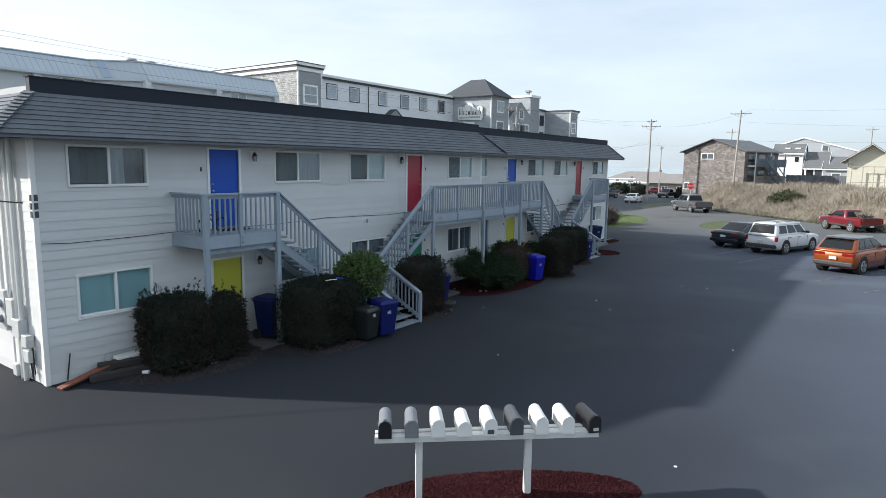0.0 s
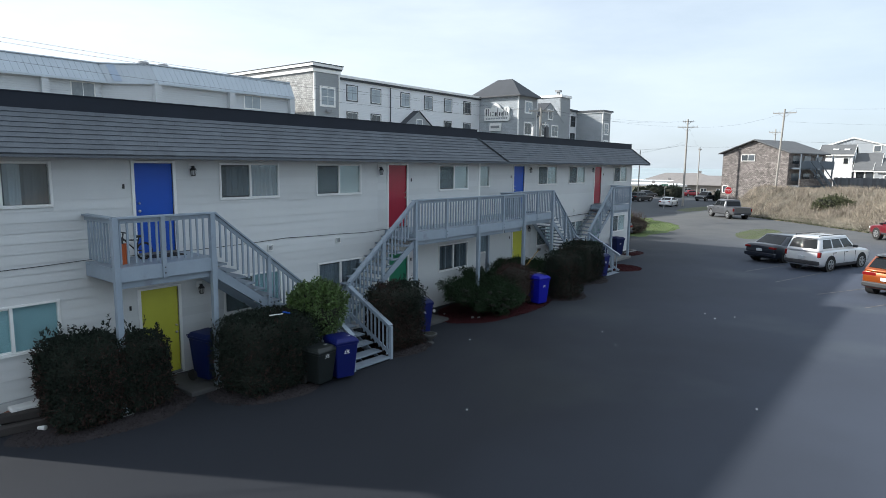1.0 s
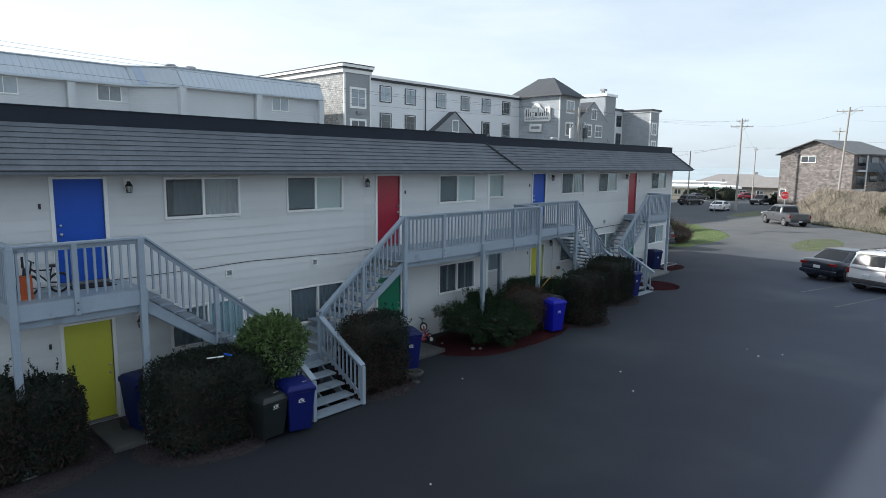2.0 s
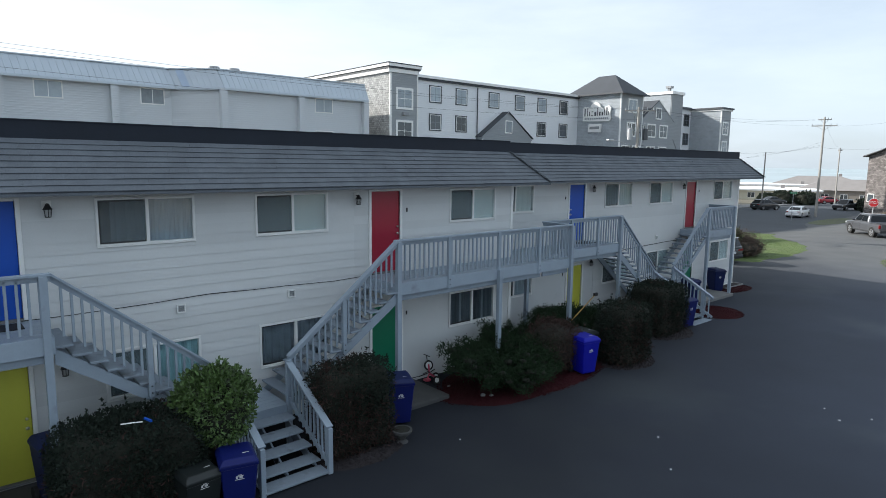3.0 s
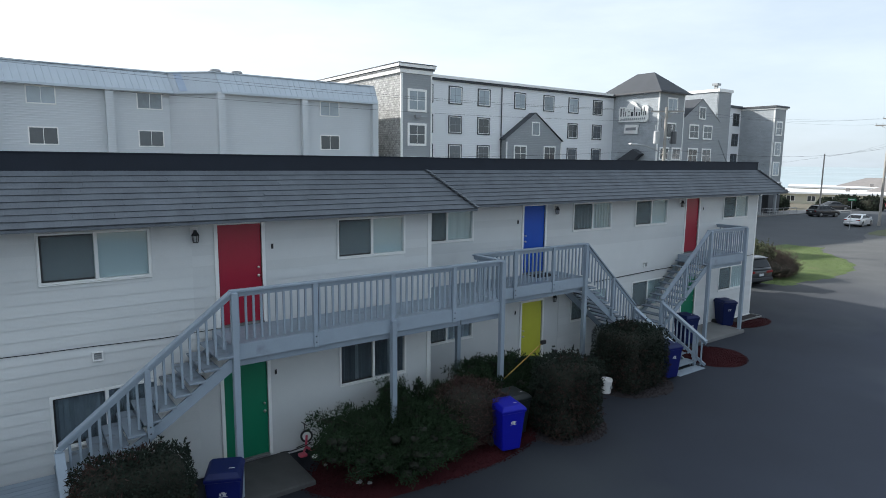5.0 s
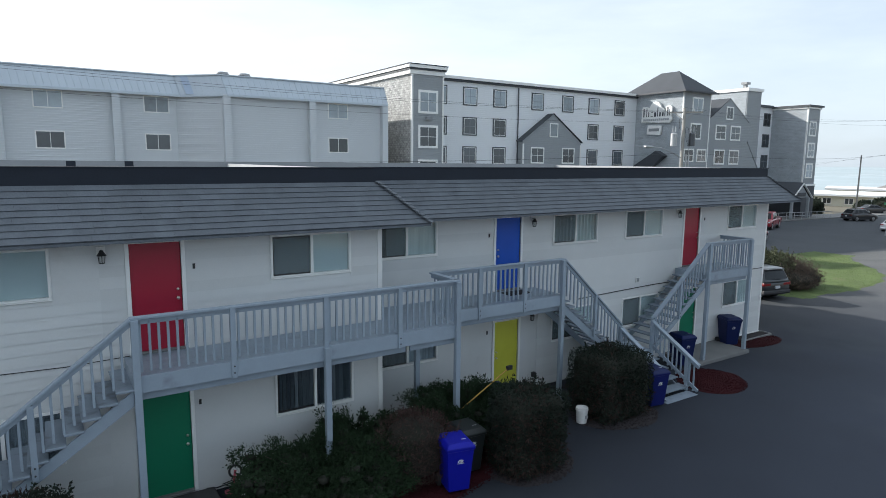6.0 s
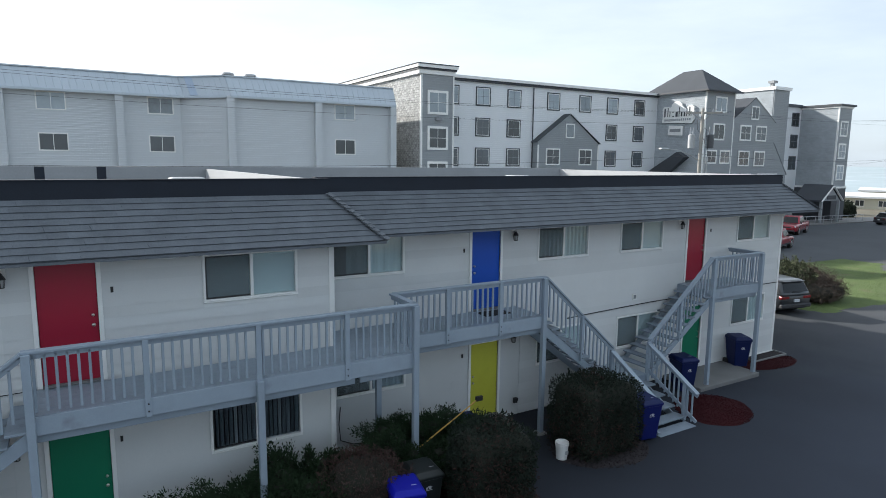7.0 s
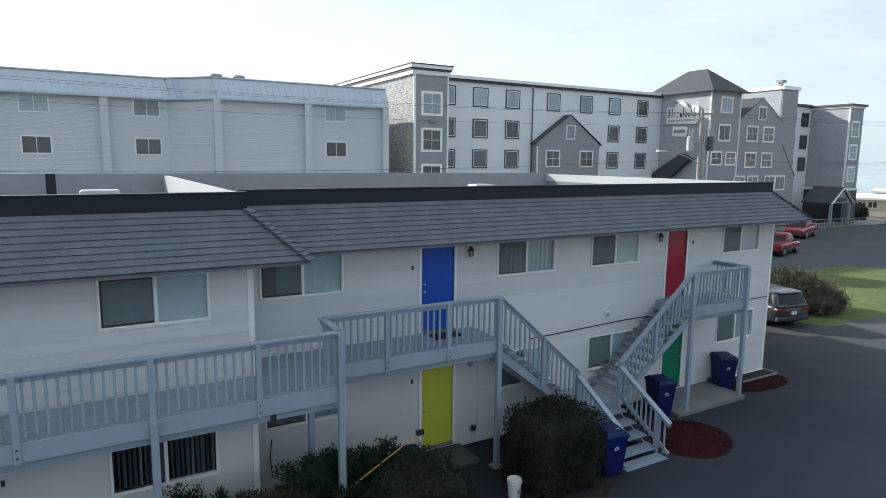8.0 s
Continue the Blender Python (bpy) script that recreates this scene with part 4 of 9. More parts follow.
for y in (28.9, 30.6):
    bm = bmesh.new()
    rod(bm, (-53.5, y, 12.4), (-53.5, y, 13.15), 0.35, n=14)
    rod(bm, (-53.5, y, 13.15), (-53.5, y, 13.3), 0.48, 0.4, n=14)
    part("roof_vent", bm, M_PARAPET, lodge)
part("flat_roof", boxes((-63, -30, 11.3, -53.9, 41.4, 12.4)), M_PARAPET, lodge)

hotel = thing("hotel", "four-storey white and slate-grey hotel with hipped corner tower", "building", (-55, 65, -0.5))
part("tower", boxes((-75, 43.85, -0.6, -49.5, 47.1, 14.0)), M_HGREY, hotel, "slate-grey sided stair tower")
part("shake_cladding", boxes((-74.9, 43.82, 0, -49.7, 43.85, 13.9)), M_HSHAKE, hotel, "grey shake cladding")
part("cornice", boxes((-75.2, 43.6, 14.0, -49.38, 47.2, 14.36)), M_TRIM, hotel)
part("cornice_dark", boxes((-75.4, 43.5, 14.36, -49.28, 47.3, 14.52)), M_HDARK, hotel)
part("cornice_top", boxes((-75.4, 43.4, 14.52, -49.18, 47.38, 14.78)), M_TRIM, hotel)
part("coping", boxes((-75.42, 43.36, 14.785, -49.14, 47.42, 14.86)), M_HROOF, hotel)
part("corner_trim", boxes((-49.62, 43.79, -0.5, -49.46, 43.97, 14.0), (-49.62, 47.0, -0.5, -49.46, 47.14, 14.0)), M_TRIM, hotel)
for z in (10.87, 7.85, 4.83, 1.8):
    far_window(hotel, -49.5, 44.68, 46.32, z, z + 1.62, M_TRIM, pane_m=M_PANE2 if z > 10 else M_PANE, w=0.2)
part("tower_lamp", boxes((-49.5, 45.2, 10.15, -49.2, 45.8, 10.4)), M_PARAPET, hotel)
WX = -55.0
part("wall", boxes((-75, 47.1, -0.6, WX, 79.6, 14.5)), M_HWHITE, hotel, "white clapboard wing")
part("cornice_dark", boxes((-75, 47.1, 14.5, WX + 0.25, 79.6, 14.72)), M_HDARK, hotel)
part("cornice_top", boxes((-75, 47.1, 14.72, WX + 0.4, 79.6, 15.0)), M_TRIM, hotel)
for c, y0 in enumerate((49.35, 53.1, 57.0, 62.3, 66.9, 71.15, 75.6)):
    for r, z in enumerate((12.35, 9.32, 6.35, 3.3)):
        if c in (3, 4) and r > 0:
            continue
        far_window(hotel, WX, y0 + 0.12, y0 + 1.62, z, z + 1.58, M_HDARK, pane_m=M_PANE2 if r == 0 and c < 6 else M_PANE, w=0.14)
        bm = boxes((WX + 0.055, y0 + 0.1, z - 0.02, WX + 0.075, y0 + 0.16, z + 1.6), (WX + 0.055, y0 + 1.58, z - 0.02, WX + 0.075, y0 + 1.64, z + 1.6), (WX + 0.055, y0 + 0.16, z + 1.55, WX + 0.075, y0 + 1.58, z + 1.61), (WX + 0.055, y0 + 0.16, z - 0.03, WX + 0.075, y0 + 1.58, z + 0.03))
        part("window_reveal", bm, M_TRIM, hotel)
bm = bmesh.new()
rod(bm, (WX + 0.12, 60.35, 3), (WX + 0.12, 60.35, 14.4), 0.06, n=8)
part("downspout", bm, M_HDARK, hotel)
# gabled bay
bm = bmesh.new()
prism(bm, [(60.4, -0.6), (69.1, -0.6), (69.1, 8.75), (64.72, 11.8), (60.4, 8.75)], WX, -54.0, "x")
part("gable_bay", bm, M_HGREY, hotel, "slate-grey gabled bay")
for s in (-1, 1):
    bm = bmesh.new()
    y_e, y_a = (60.2, 64.72) if s < 0 else (69.3, 64.72)
    hexa(bm, [(WX, y_e, 8.73), (-53.88, y_e, 8.73), (-53.88, y_a, 11.82), (WX, y_a, 11.82), (WX, y_e, 8.79), (-53.88, y_e, 8.79), (-53.88, y_a, 11.89), (WX, y_a, 11.89)])
    bmesh.ops.recalc_face_normals(bm, faces=bm.faces[:])
    part("gable_roof", bm, M_HROOF, hotel)
    bm = bmesh.new()
    beam(bm, (-53.87, y_e, 8.76), (-53.87, y_a, 11.85), 0.03, 0.09, up=(1, 0, 0))
    part("bargeboard", bm, M_HGREY, hotel)
part("corner_trim", boxes((-54.05, 60.36, 0, -53.96, 60.52, 8.5), (-54.05, 68.98, 0, -53.96, 69.14, 8.5)), M_TRIM, hotel)
far_window(hotel, -54.0, 64.3, 65.3, 9.4, 10.7, M_TRIM, (0, 0), M_PANE2, 0.12)
for y0 in (61.65, 66.3):
    for z in (6.5, 3.4):
        far_window(hotel, -54.0, y0, y0 + 1.65, z, z + 1.5, M_TRIM, w=0.14)
# hipped corner tower and its gabled neighbour
UX = -48.2
part("turret", boxes((-56.4, 79.6, -0.6, UX, 84.75, 14.9)), M_HGREY, hotel, "slate-grey sided corner tower")
part("shake_cladding", boxes((-56.3, 79.57, 0, UX - 0.15, 79.6, 14.8)), M_HSHINGLE, hotel)
part("corner_trim", boxes((UX - 0.12, 79.55, 0, UX + 0.04, 79.72, 14.8), (UX - 0.12, 84.65, 0, UX + 0.04, 84.8, 14.8)), M_TRIM, hotel)
bm = bmesh.new()
e = [bm.verts.new(p) for p in ((-57, 79.0, 14.85), (-47.6, 79.0, 14.85), (-47.6, 85.35, 14.85), (-57, 85.35, 14.85))]
a, b = bm.verts.new((-53.6, 82.2, 17.6)), bm.verts.new((-51.0, 82.2, 17.6))
for f in ((e[0], e[1], b, a), (e[1], e[2], b), (e[2], e[3], a, b), (e[3], e[0], a), (e[3], e[2], e[1], e[0])):
    bm.faces.new(f)
part("hip_roof", bm, M_HROOF, hotel, "dark hipped shingle roof")
part("gutter", boxes((-57.05, 78.95, 14.75, -47.55, 79.05, 14.92), (-47.65, 79.05, 14.75, -47.55, 85.4, 14.92)), M_HDARK, hotel)
far_window(hotel, UX, 81.4, 83.1, 12.65, 14.1, M_TRIM, (1, 0), M_PANE2, 0.18)
far_window(hotel, UX, 81.3, 83.0, 9.55, 11.1, M_TRIM, (1, 0), w=0.18)
far_window(hotel, UX, 80.25, 81.85, 6.85, 8.1, M_TRIM, (1, 1), w=0.16)
far_window(hotel, UX, 82.75, 84.3, 6.85, 8.1, M_TRIM, (1, 1), w=0.16)
bm = bmesh.new()
prism(bm, [(84.75, -0.6), (96.2, -0.6), (96.2, 5.5), (93.1, 9.3), (93.1, 11.8), (88.8, 14.55), (84.75, 11.95)], -60, UX - 0.03, "x")
part("gable_wing", bm, M_HGREY, hotel, "slate-grey gabled wing")
for p, q in (((84.7, 11.85), (88.8, 14.5)), ((93.2, 11.78), (88.8, 14.5)), ((93.1, 9.35), (96.4, 5.4))):
    bm = bmesh.new()
    hexa(bm, [(-60, p[0], p[1]), (UX + 0.02, p[0], p[1]), (UX + 0.02, q[0], q[1]), (-60, q[0], q[1]), (-60, p[0], p[1] + 0.09), (UX + 0.02, p[0], p[1] + 0.09), (UX + 0.02, q[0], q[1] + 0.09), (-60, q[0], q[1] + 0.09)])
    bmesh.ops.recalc_face_normals(bm, faces=bm.faces[:])
    part("wing_roof", bm, M_HROOF if p[0] < 85 else M_HGREY, hotel)
far_window(hotel, UX, 88.2, 89.4, 12.1, 13.4, M_TRIM, (1, 0), w=0.15)
for y0 in (86.25, 89.35):
    for z in (9.6, 6.6):
        far_window(hotel, UX, y0, y0 + 1.8, z, z + 1.5, M_TRIM, (1, 1), w=0.17)
for y0 in (84.6, 87.0, 90.3, 92.4):
    far_window(hotel, UX, y0, y0 + 1.7, 3.9, 5.4, M_TRIM, (1, 0), w=0.15)
part("stair_block", boxes((-64, 95.4, -0.6, -50, 98.6, 16.1)), M_HGREY, hotel)
part("shake_cladding", boxes((-64, 95.36, 0, -50.15, 95.4, 16.0)), M_HSHINGLE, hotel)
part("cornice_top", boxes((-64, 95.2, 16.1, -49.8, 98.8, 16.5)), M_TRIM, hotel)
bm = boxes((-51.5, 96.6, 16.5, -51.1, 97.0, 17.2), (-51.7, 96.4, 17.1, -50.9, 97.3, 17.4))
part("roof_vent", bm, M_PARAPET, hotel)
part("wall", boxes((-70, 98.6, -0.6, -53.0, 106.95, 14.6)), M_HWHITE, hotel)
part("cornice_top", boxes((-70, 98.6, 14.6, -52.7, 106.75, 14.95)), M_HDARK, hotel)
for z in (12.1, 9.1, 6.1):
    far_window(hotel, -53.0, 101.6, 103.4, z, z + 1.6, M_HDARK, w=0.14)
    far_window(hotel, -53.0, 104.9, 106.3, z, z + 1.6, M_HDARK, w=0.14)
part("end_block", boxes((-66, 107, 3.6, -47.9, 110.2, 14.3)), M_HGREY, hotel)
part("shake_cladding", boxes((-66, 106.96, 3.76, -48.05, 107, 14.3)), M_HSHINGLE, hotel)
part("end_base", boxes((-66, 106.9, -1.5, -47.8, 110.3, 3.5)), M_HDARK, hotel)
part("band_trim", boxes((-66, 106.8, 3.5, -47.75, 110.35, 3.75)), M_TRIM, hotel)
part("cornice", boxes((-66, 106.8, 14.3, -47.75, 110.35, 14.55)), M_TRIM, hotel)
part("cornice_dark", boxes((-66, 106.6, 14.55, -47.55, 110.55, 14.8)), M_HDARK, hotel)
part("corner_trim", boxes((-48.05, 106.93, 3.7, -47.86, 107.1, 14.3)), M_TRIM, hotel)
for z in (10.7, 7.7, 4.8):
    far_window(hotel, -47.9, 107.7, 109.2, z, z + 1.7, M_TRIM, (1, 1), M_PANE2, 0.2)


# ---- hedges and shrubs: thousands of small leaves over a dark core of painted shade ----
M_HEDGE = mat("hedge_leaf", (0.0195, 0.0275, 0.0205), 0.85, var=0.35, scale=1.6, fine=12, bump=0, shift=0.2, island=True, spec=0.15)
M_HEDGE_BROWN = mat("bare_shrub_twig", (0.062, 0.040, 0.035), 0.85, var=0.3, scale=3, fine=20, bump=0, shift=0.25, island=True, spec=0.12)
M_TWIG = mat("brown_hedge_twig", (0.048, 0.029, 0.025), 0.85, var=0.3, scale=3, fine=20, bump=0, shift=0.25, island=True, spec=0.12)
M_TAN = mat("tan_twig", (0.115, 0.09, 0.075), 0.9, var=0.3, scale=1.5, fine=15, bump=0, shift=0.2, island=True, spec=0.1)
M_FRESH = mat("fresh_green_leaf", (0.074, 0.125, 0.034), 0.5, var=0.25, scale=3, fine=20, bump=0, shift=0.4, island=True)
M_JUNIPER = mat("juniper_needle", (0.024, 0.042, 0.021), 0.85, var=0.35, scale=3, fine=30, bump=0, shift=0.25, island=True, spec=0.12)
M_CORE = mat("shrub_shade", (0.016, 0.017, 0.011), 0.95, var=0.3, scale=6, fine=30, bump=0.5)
M_BARK = mat("shrub_bark", (0.07, 0.055, 0.045), 0.9, var=0.25, scale=8, fine=50, bump=0.4)
M_DRY = mat("dry_grass_blade", (0.275, 0.248, 0.205), 0.9, var=0.5, scale=0.35, fine=6, bump=0, shift=0.22, island=True)
M_DRYGREEN = mat("salal_leaf", (0.075, 0.085, 0.042), 0.8, var=0.25, scale=0.6, fine=10, bump=0, shift=0.4, island=True)
M_BLADE = mat("green_grass_blade", (0.085, 0.128, 0.034), 0.85, var=0.3, scale=0.7, fine=10, bump=0, shift=0.3, island=True)


def leaf_mesh(name, pts, dirs, size, material, rnd, ratio=0.55, jitter=1.0):
    """Four-cornered leaves at points, each turned about its own way."""
    n = len(pts)
    d = dirs + rnd.normal(0, jitter * 0.6, (n, 3))
    d /= np.linalg.norm(d, axis=1)[:, None] + 1e-9
    s = np.cross(d, rnd.normal(0, 1, (n, 3)))
    s /= np.linalg.norm(s, axis=1)[:, None] + 1e-9
    length = size * rnd.uniform(0.6, 1.3, (n, 1))
    side = s * length * ratio * 0.5
    nrm = np.cross(d, s) * length * 0.12
    v = np.stack([pts, pts + d * length * 0.5 + side + nrm, pts + d * length, pts + d * length * 0.5 - side + nrm], 1).reshape(-1, 3)
    f = np.arange(4 * n).reshape(-1, 4)
    me = bpy.data.meshes.new(name)
    me.from_pydata(v.tolist(), [], f.tolist())
    me.materials.append(material)
    return me


def lumps(seed, k=7):
    r = np.random.RandomState(seed)
    return [(r.normal(0, 1, 3), r.uniform(1.2, 3.4) * (1 if i < 5 else 2.6), r.uniform(0, 6)) for i in range(k + 3)]


def shell(u, half, power, bumps, rough):
    """Points of a rounded block along unit directions u."""
    r = (np.abs(u / np.array(half)) ** power).sum(1) ** (-1 / power)
    w = np.zeros(len(u))
    for d, f, ph in bumps:
        w += np.sin(f * 2.2 * (u @ d) + ph)
    return u * (r * (1 + rough * w / len(bumps) * 1.8))[:, None]


def shrub(name, label, at, half, leaf_m, count, size, seed, power=4.0, rough=0.06, ratio=0.55, tips=0, group="shrubs along the front", core=0.87, lift=0.0, inner=0.12, spray=0.2, per=22, rise=0.8, brown=0.0, puff=0.0):
    """A shrub at the ground point at; half: its half sizes; tips: sprigs that stand proud of it."""
    r = np.random.RandomState(seed)
    ob = thing(name, label, "shrub", at, group)
    c = np.array((at[0], at[1], at[2] + half[2] + lift))
    bumps = lumps(seed)
    u = r.normal(0, 1, (count, 3))
    u /= np.linalg.norm(u, axis=1)[:, None]
    p = shell(u, half, power, bumps, rough) * (1 - inner * r.uniform(0, 1, (count, 1)) ** 1.5)
    keep = p[:, 2] > -half[2] + 0.03
    p, u = p[keep], u[keep]
    out = p / np.array(half) ** 2
    out /= np.linalg.norm(out, axis=1)[:, None]
    out[:, 2] += 0.35
    out = out * 0.55 + r.normal(0, 0.55, out.shape)
    pts, dirs, pads = [p], [out], []
    for _ in range(tips):
        b = r.normal(0, 1, 3)
        b[2] = abs(b[2]) + 0.3
        b /= np.linalg.norm(b)
        q = shell(b[None, :], half, power, bumps, rough)[0]
        way = b * (1.2 - rise) + np.array((0, 0, rise)) + r.normal(0, 0.25, 3)
        k = per
        t = r.uniform(-0.05, r.uniform(0.3, 1.0) * spray, (k, 1))
        off = r.normal(0, 1, (k, 3)) * puff * np.array((1.0, 1.0, 0.55))
        if puff:
            t = t * 0.4 + 0.45 * spray
            pads.append(c + q + way * 0.5 * spray)
        pts.append(q + way * t + off)
        dirs.append(way + r.normal(0, 0.8, (k, 3)) if not puff else way * 0.5 + off / puff)
    p, dirs = np.concatenate(pts), np.concatenate(dirs)
    if brown:
        low = 0.5 - 0.5 * p[:, 2] / half[2] + 0.35 * np.sin(3 * p[:, 0] + 2.3 * p[:, 1] + seed)
        dry = r.uniform(0, 1, len(p)) < brown * low
        twigs = new("twig_mass", leaf_mesh("twig_mass", np.repeat(p[dry], 3, 0) * 1.01 + r.normal(0, 0.025, (3 * dry.sum(), 3)) + (c - np.array(at)), np.repeat(dirs[dry], 3, 0), size * 1.7, M_TWIG, r, 0.2))
        twigs.parent = ob
        p, dirs = p[~dry], dirs[~dry]
    me = leaf_mesh("foliage", p + (c - np.array(at)), dirs, size, leaf_m, r, ratio)
    lf = new("foliage", me)
    lf.parent = ob
    BASE[lf] = BASE[ob]
    # solid core stops the view through; the shade inside is its dark colour
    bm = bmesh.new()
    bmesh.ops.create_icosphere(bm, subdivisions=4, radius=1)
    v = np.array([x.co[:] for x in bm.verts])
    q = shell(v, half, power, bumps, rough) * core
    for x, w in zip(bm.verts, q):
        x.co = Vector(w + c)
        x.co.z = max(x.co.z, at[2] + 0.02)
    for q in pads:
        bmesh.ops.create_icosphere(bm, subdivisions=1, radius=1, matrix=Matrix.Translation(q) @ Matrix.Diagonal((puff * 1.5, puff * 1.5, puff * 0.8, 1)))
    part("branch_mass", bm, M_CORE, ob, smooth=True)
    bm = bmesh.new()
    for k in range(5):
        a = r.uniform(0, 6.28)
        rod(bm, (at[0] + 0.15 * math.cos(a), at[1] + 0.15 * math.sin(a), at[2] - 0.05), (c[0] + half[0] * 0.5 * math.cos(a), c[1] + half[1] * 0.5 * math.sin(a), c[2]), 0.03, 0.012, n=6)
    part("stems", bm, M_BARK, ob)
    return ob


def juniper(label, at, reach, height, seed, branches=64, group="shrubs along the front"):
    """A spreading juniper: arching branches from one foot, each set with tufts of short needles."""
    r = np.random.RandomState(seed)
    ob = thing("juniper", label, "shrub", at, group)
    pts, dirs = [], []
    wood, heart = bmesh.new(), bmesh.new()
    for i in range(branches):
        a, f = r.uniform(0, 6.283), r.uniform(0.25, 1.0) ** 0.6
        droop = 0.62 if math.cos(a) > 0.45 else 0.12 if math.sin(a) < -0.3 else 0.28
        rise = height * (1.05 - droop * f + r.uniform(-0.22, 0.2))
        tip = np.array((reach[0] * f * math.cos(a), reach[1] * f * math.sin(a), max(0.22, rise)))
        bend = tip * np.array((0.45, 0.45, 0.75))
        line = [2 * t * (1 - t) * bend + t * t * tip for t in np.linspace(0.0, 1.0, 9)]
        for p, q in zip(line[::2], line[2::2]):
            rod(wood, Vector(p) + Vector(at), Vector(q) + Vector(at), 0.014, 0.009, n=4, cap=False)
        for p, q in zip(line[4 if droop < 0.2 else 3:], line[5 if droop < 0.2 else 4:]):
            way = (q - p) / (np.linalg.norm(q - p) + 1e-9)
            for _ in range(3):
                c = q + r.normal(0, 0.085, 3) * np.array((1, 1, 0.6))
                k = 46
                off = r.normal(0, 0.05, (k, 3))
                pts.append(c + off)
                dirs.append(way * 0.7 + np.array((0, 0, 0.35)) + off / 0.05 * 0.55)
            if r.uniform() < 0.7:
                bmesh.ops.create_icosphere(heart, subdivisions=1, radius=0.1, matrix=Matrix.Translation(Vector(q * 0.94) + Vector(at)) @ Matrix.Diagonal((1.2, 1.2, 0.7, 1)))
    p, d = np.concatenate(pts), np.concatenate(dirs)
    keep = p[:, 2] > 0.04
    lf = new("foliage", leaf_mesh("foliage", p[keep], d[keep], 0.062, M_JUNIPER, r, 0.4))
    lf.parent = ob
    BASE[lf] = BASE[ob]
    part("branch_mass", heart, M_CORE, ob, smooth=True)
    part("branch_wood", wood, M_BARK, ob)
    return ob


shrub("hedge", "dark clipped evergreen hedge with loose top sprigs", (-13.0, 7.74, 0), (0.72, 0.66, 0.84), M_HEDGE, 19000, 0.056, 11, 5, 0.09, tips=80, brown=0.14, spray=0.24)
shrub("hedge", "dark clipped evergreen hedge beside yellow door", (-12.88, 8.74, 0), (0.56, 0.56, 0.78), M_HEDGE, 14000, 0.056, 12, 4.5, 0.10, tips=60, brown=0.10, spray=0.24)
shrub("hedge", "broad dark clipped evergreen hedge before stairs", (-11.98, 11.3, 0), (0.8, 1.1, 0.83), M_HEDGE, 23000, 0.056, 13, 5.5, 0.06, tips=44, brown=0.08)
shrub("bush", "round fresh green leafy bush beside stair foot", (-11.85, 12.68, 0), (0.68, 0.6, 0.58), M_FRESH, 4200, 0.075, 14, 2.3, 0.09, 0.5, tips=330, per=20, spray=0.17, lift=0.92, rise=0.5, core=0.84)
shrub("hedge", "dark brownish clipped hedge beside stair rail", (-11.78, 15.38, 0), (0.5, 0.83, 0.9), M_HEDGE, 17000, 0.052, 15, 7, 0.05, tips=26, brown=0.45)
juniper("spreading dark green juniper with ragged tips", (-12.3, 20.4, 0), (1.15, 1.9, 0.0), 1.0, 16, 150)
juniper("spreading dark green juniper beside white wall", (-12.85, 21.35, 0), (0.85, 1.0, 0.0), 1.12, 17, 76)
shrub("shrub", "leafless reddish-brown twiggy shrub", (-12.2, 22.25, 0), (0.66, 0.8, 0.73), M_HEDGE_BROWN, 11000, 0.085, 18, 2.6, 0.08, 0.16, tips=20, inner=0.35, core=0.8)
juniper("dark green juniper round balcony post", (-12.95, 24.0, 0), (1.0, 1.6, 0.0), 1.22, 19, 120)
shrub("hedge", "dark rounded evergreen hedge beside recycling bin", (-11.45, 24.58, 0), (0.58, 0.74, 0.88), M_HEDGE, 15000, 0.056, 20, 8.0, 0.06, tips=34, brown=0.2)
shrub("hedge", "large dark rounded hedge before second stairs", (-12.57, 28.42, -0.02), (0.75, 0.93, 0.85), M_HEDGE, 18000, 0.056, 21, 9.0, 0.05, tips=24, brown=0.14)
shrub("bush", "broad leafy bush behind parked minivan", (-20.3, 50.1, -0.1), (1.3, 1.7, 0.8), M_DRYGREEN, 15000, 0.10, 22, 2.3, 0.26, tips=90, spray=0.35)
shrub("bush", "bare brown twiggy bush on lawn edge", (-19.2, 50.2, -0.1), (1.3, 2.0, 0.58), M_TAN, 24000, 0.15, 23, 2.0, 0.2, 0.09, tips=160, spray=0.5, inner=0.3, rise=0.5)

# a yellow broom handle left standing in the shrubs
bm = bmesh.new()
rod(bm, (-12.86, 23.6, 0.83), (-13.0, 25.28, 1.6), 0.014, n=8)
M_HANDLE = mat("yellow_handle", (0.45, 0.27, 0.05), 0.5, var=0.1)
broom = thing("broom", "long yellow-handled broom leaning in juniper", "broom", (-12.86, 23.6, 0.83))
part("handle", bm, M_HANDLE, broom)
part("tip", boxes((-13.03, 25.26, 1.58, -12.97, 25.42, 1.68)), M_BLACK, broom)

squeegee = thing("squeegee", "white and blue squeegee lying on hedge top", "squeegee", (-11.6, 11.2, 1.69))
bm = bmesh.new()
rod(bm, (-11.66, 11.14, 1.70), (-11.53, 11.42, 1.71), 0.012, n=8)
part("handle", bm, M_TRIM, squeegee)
bm = bmesh.new()
beam(bm, (-11.6, 11.47, 1.73), (-11.42, 11.52, 1.73), 0.03, 0.03)
part("blade", bm, M_BLUE, squeegee)

# ---- planting beds ----


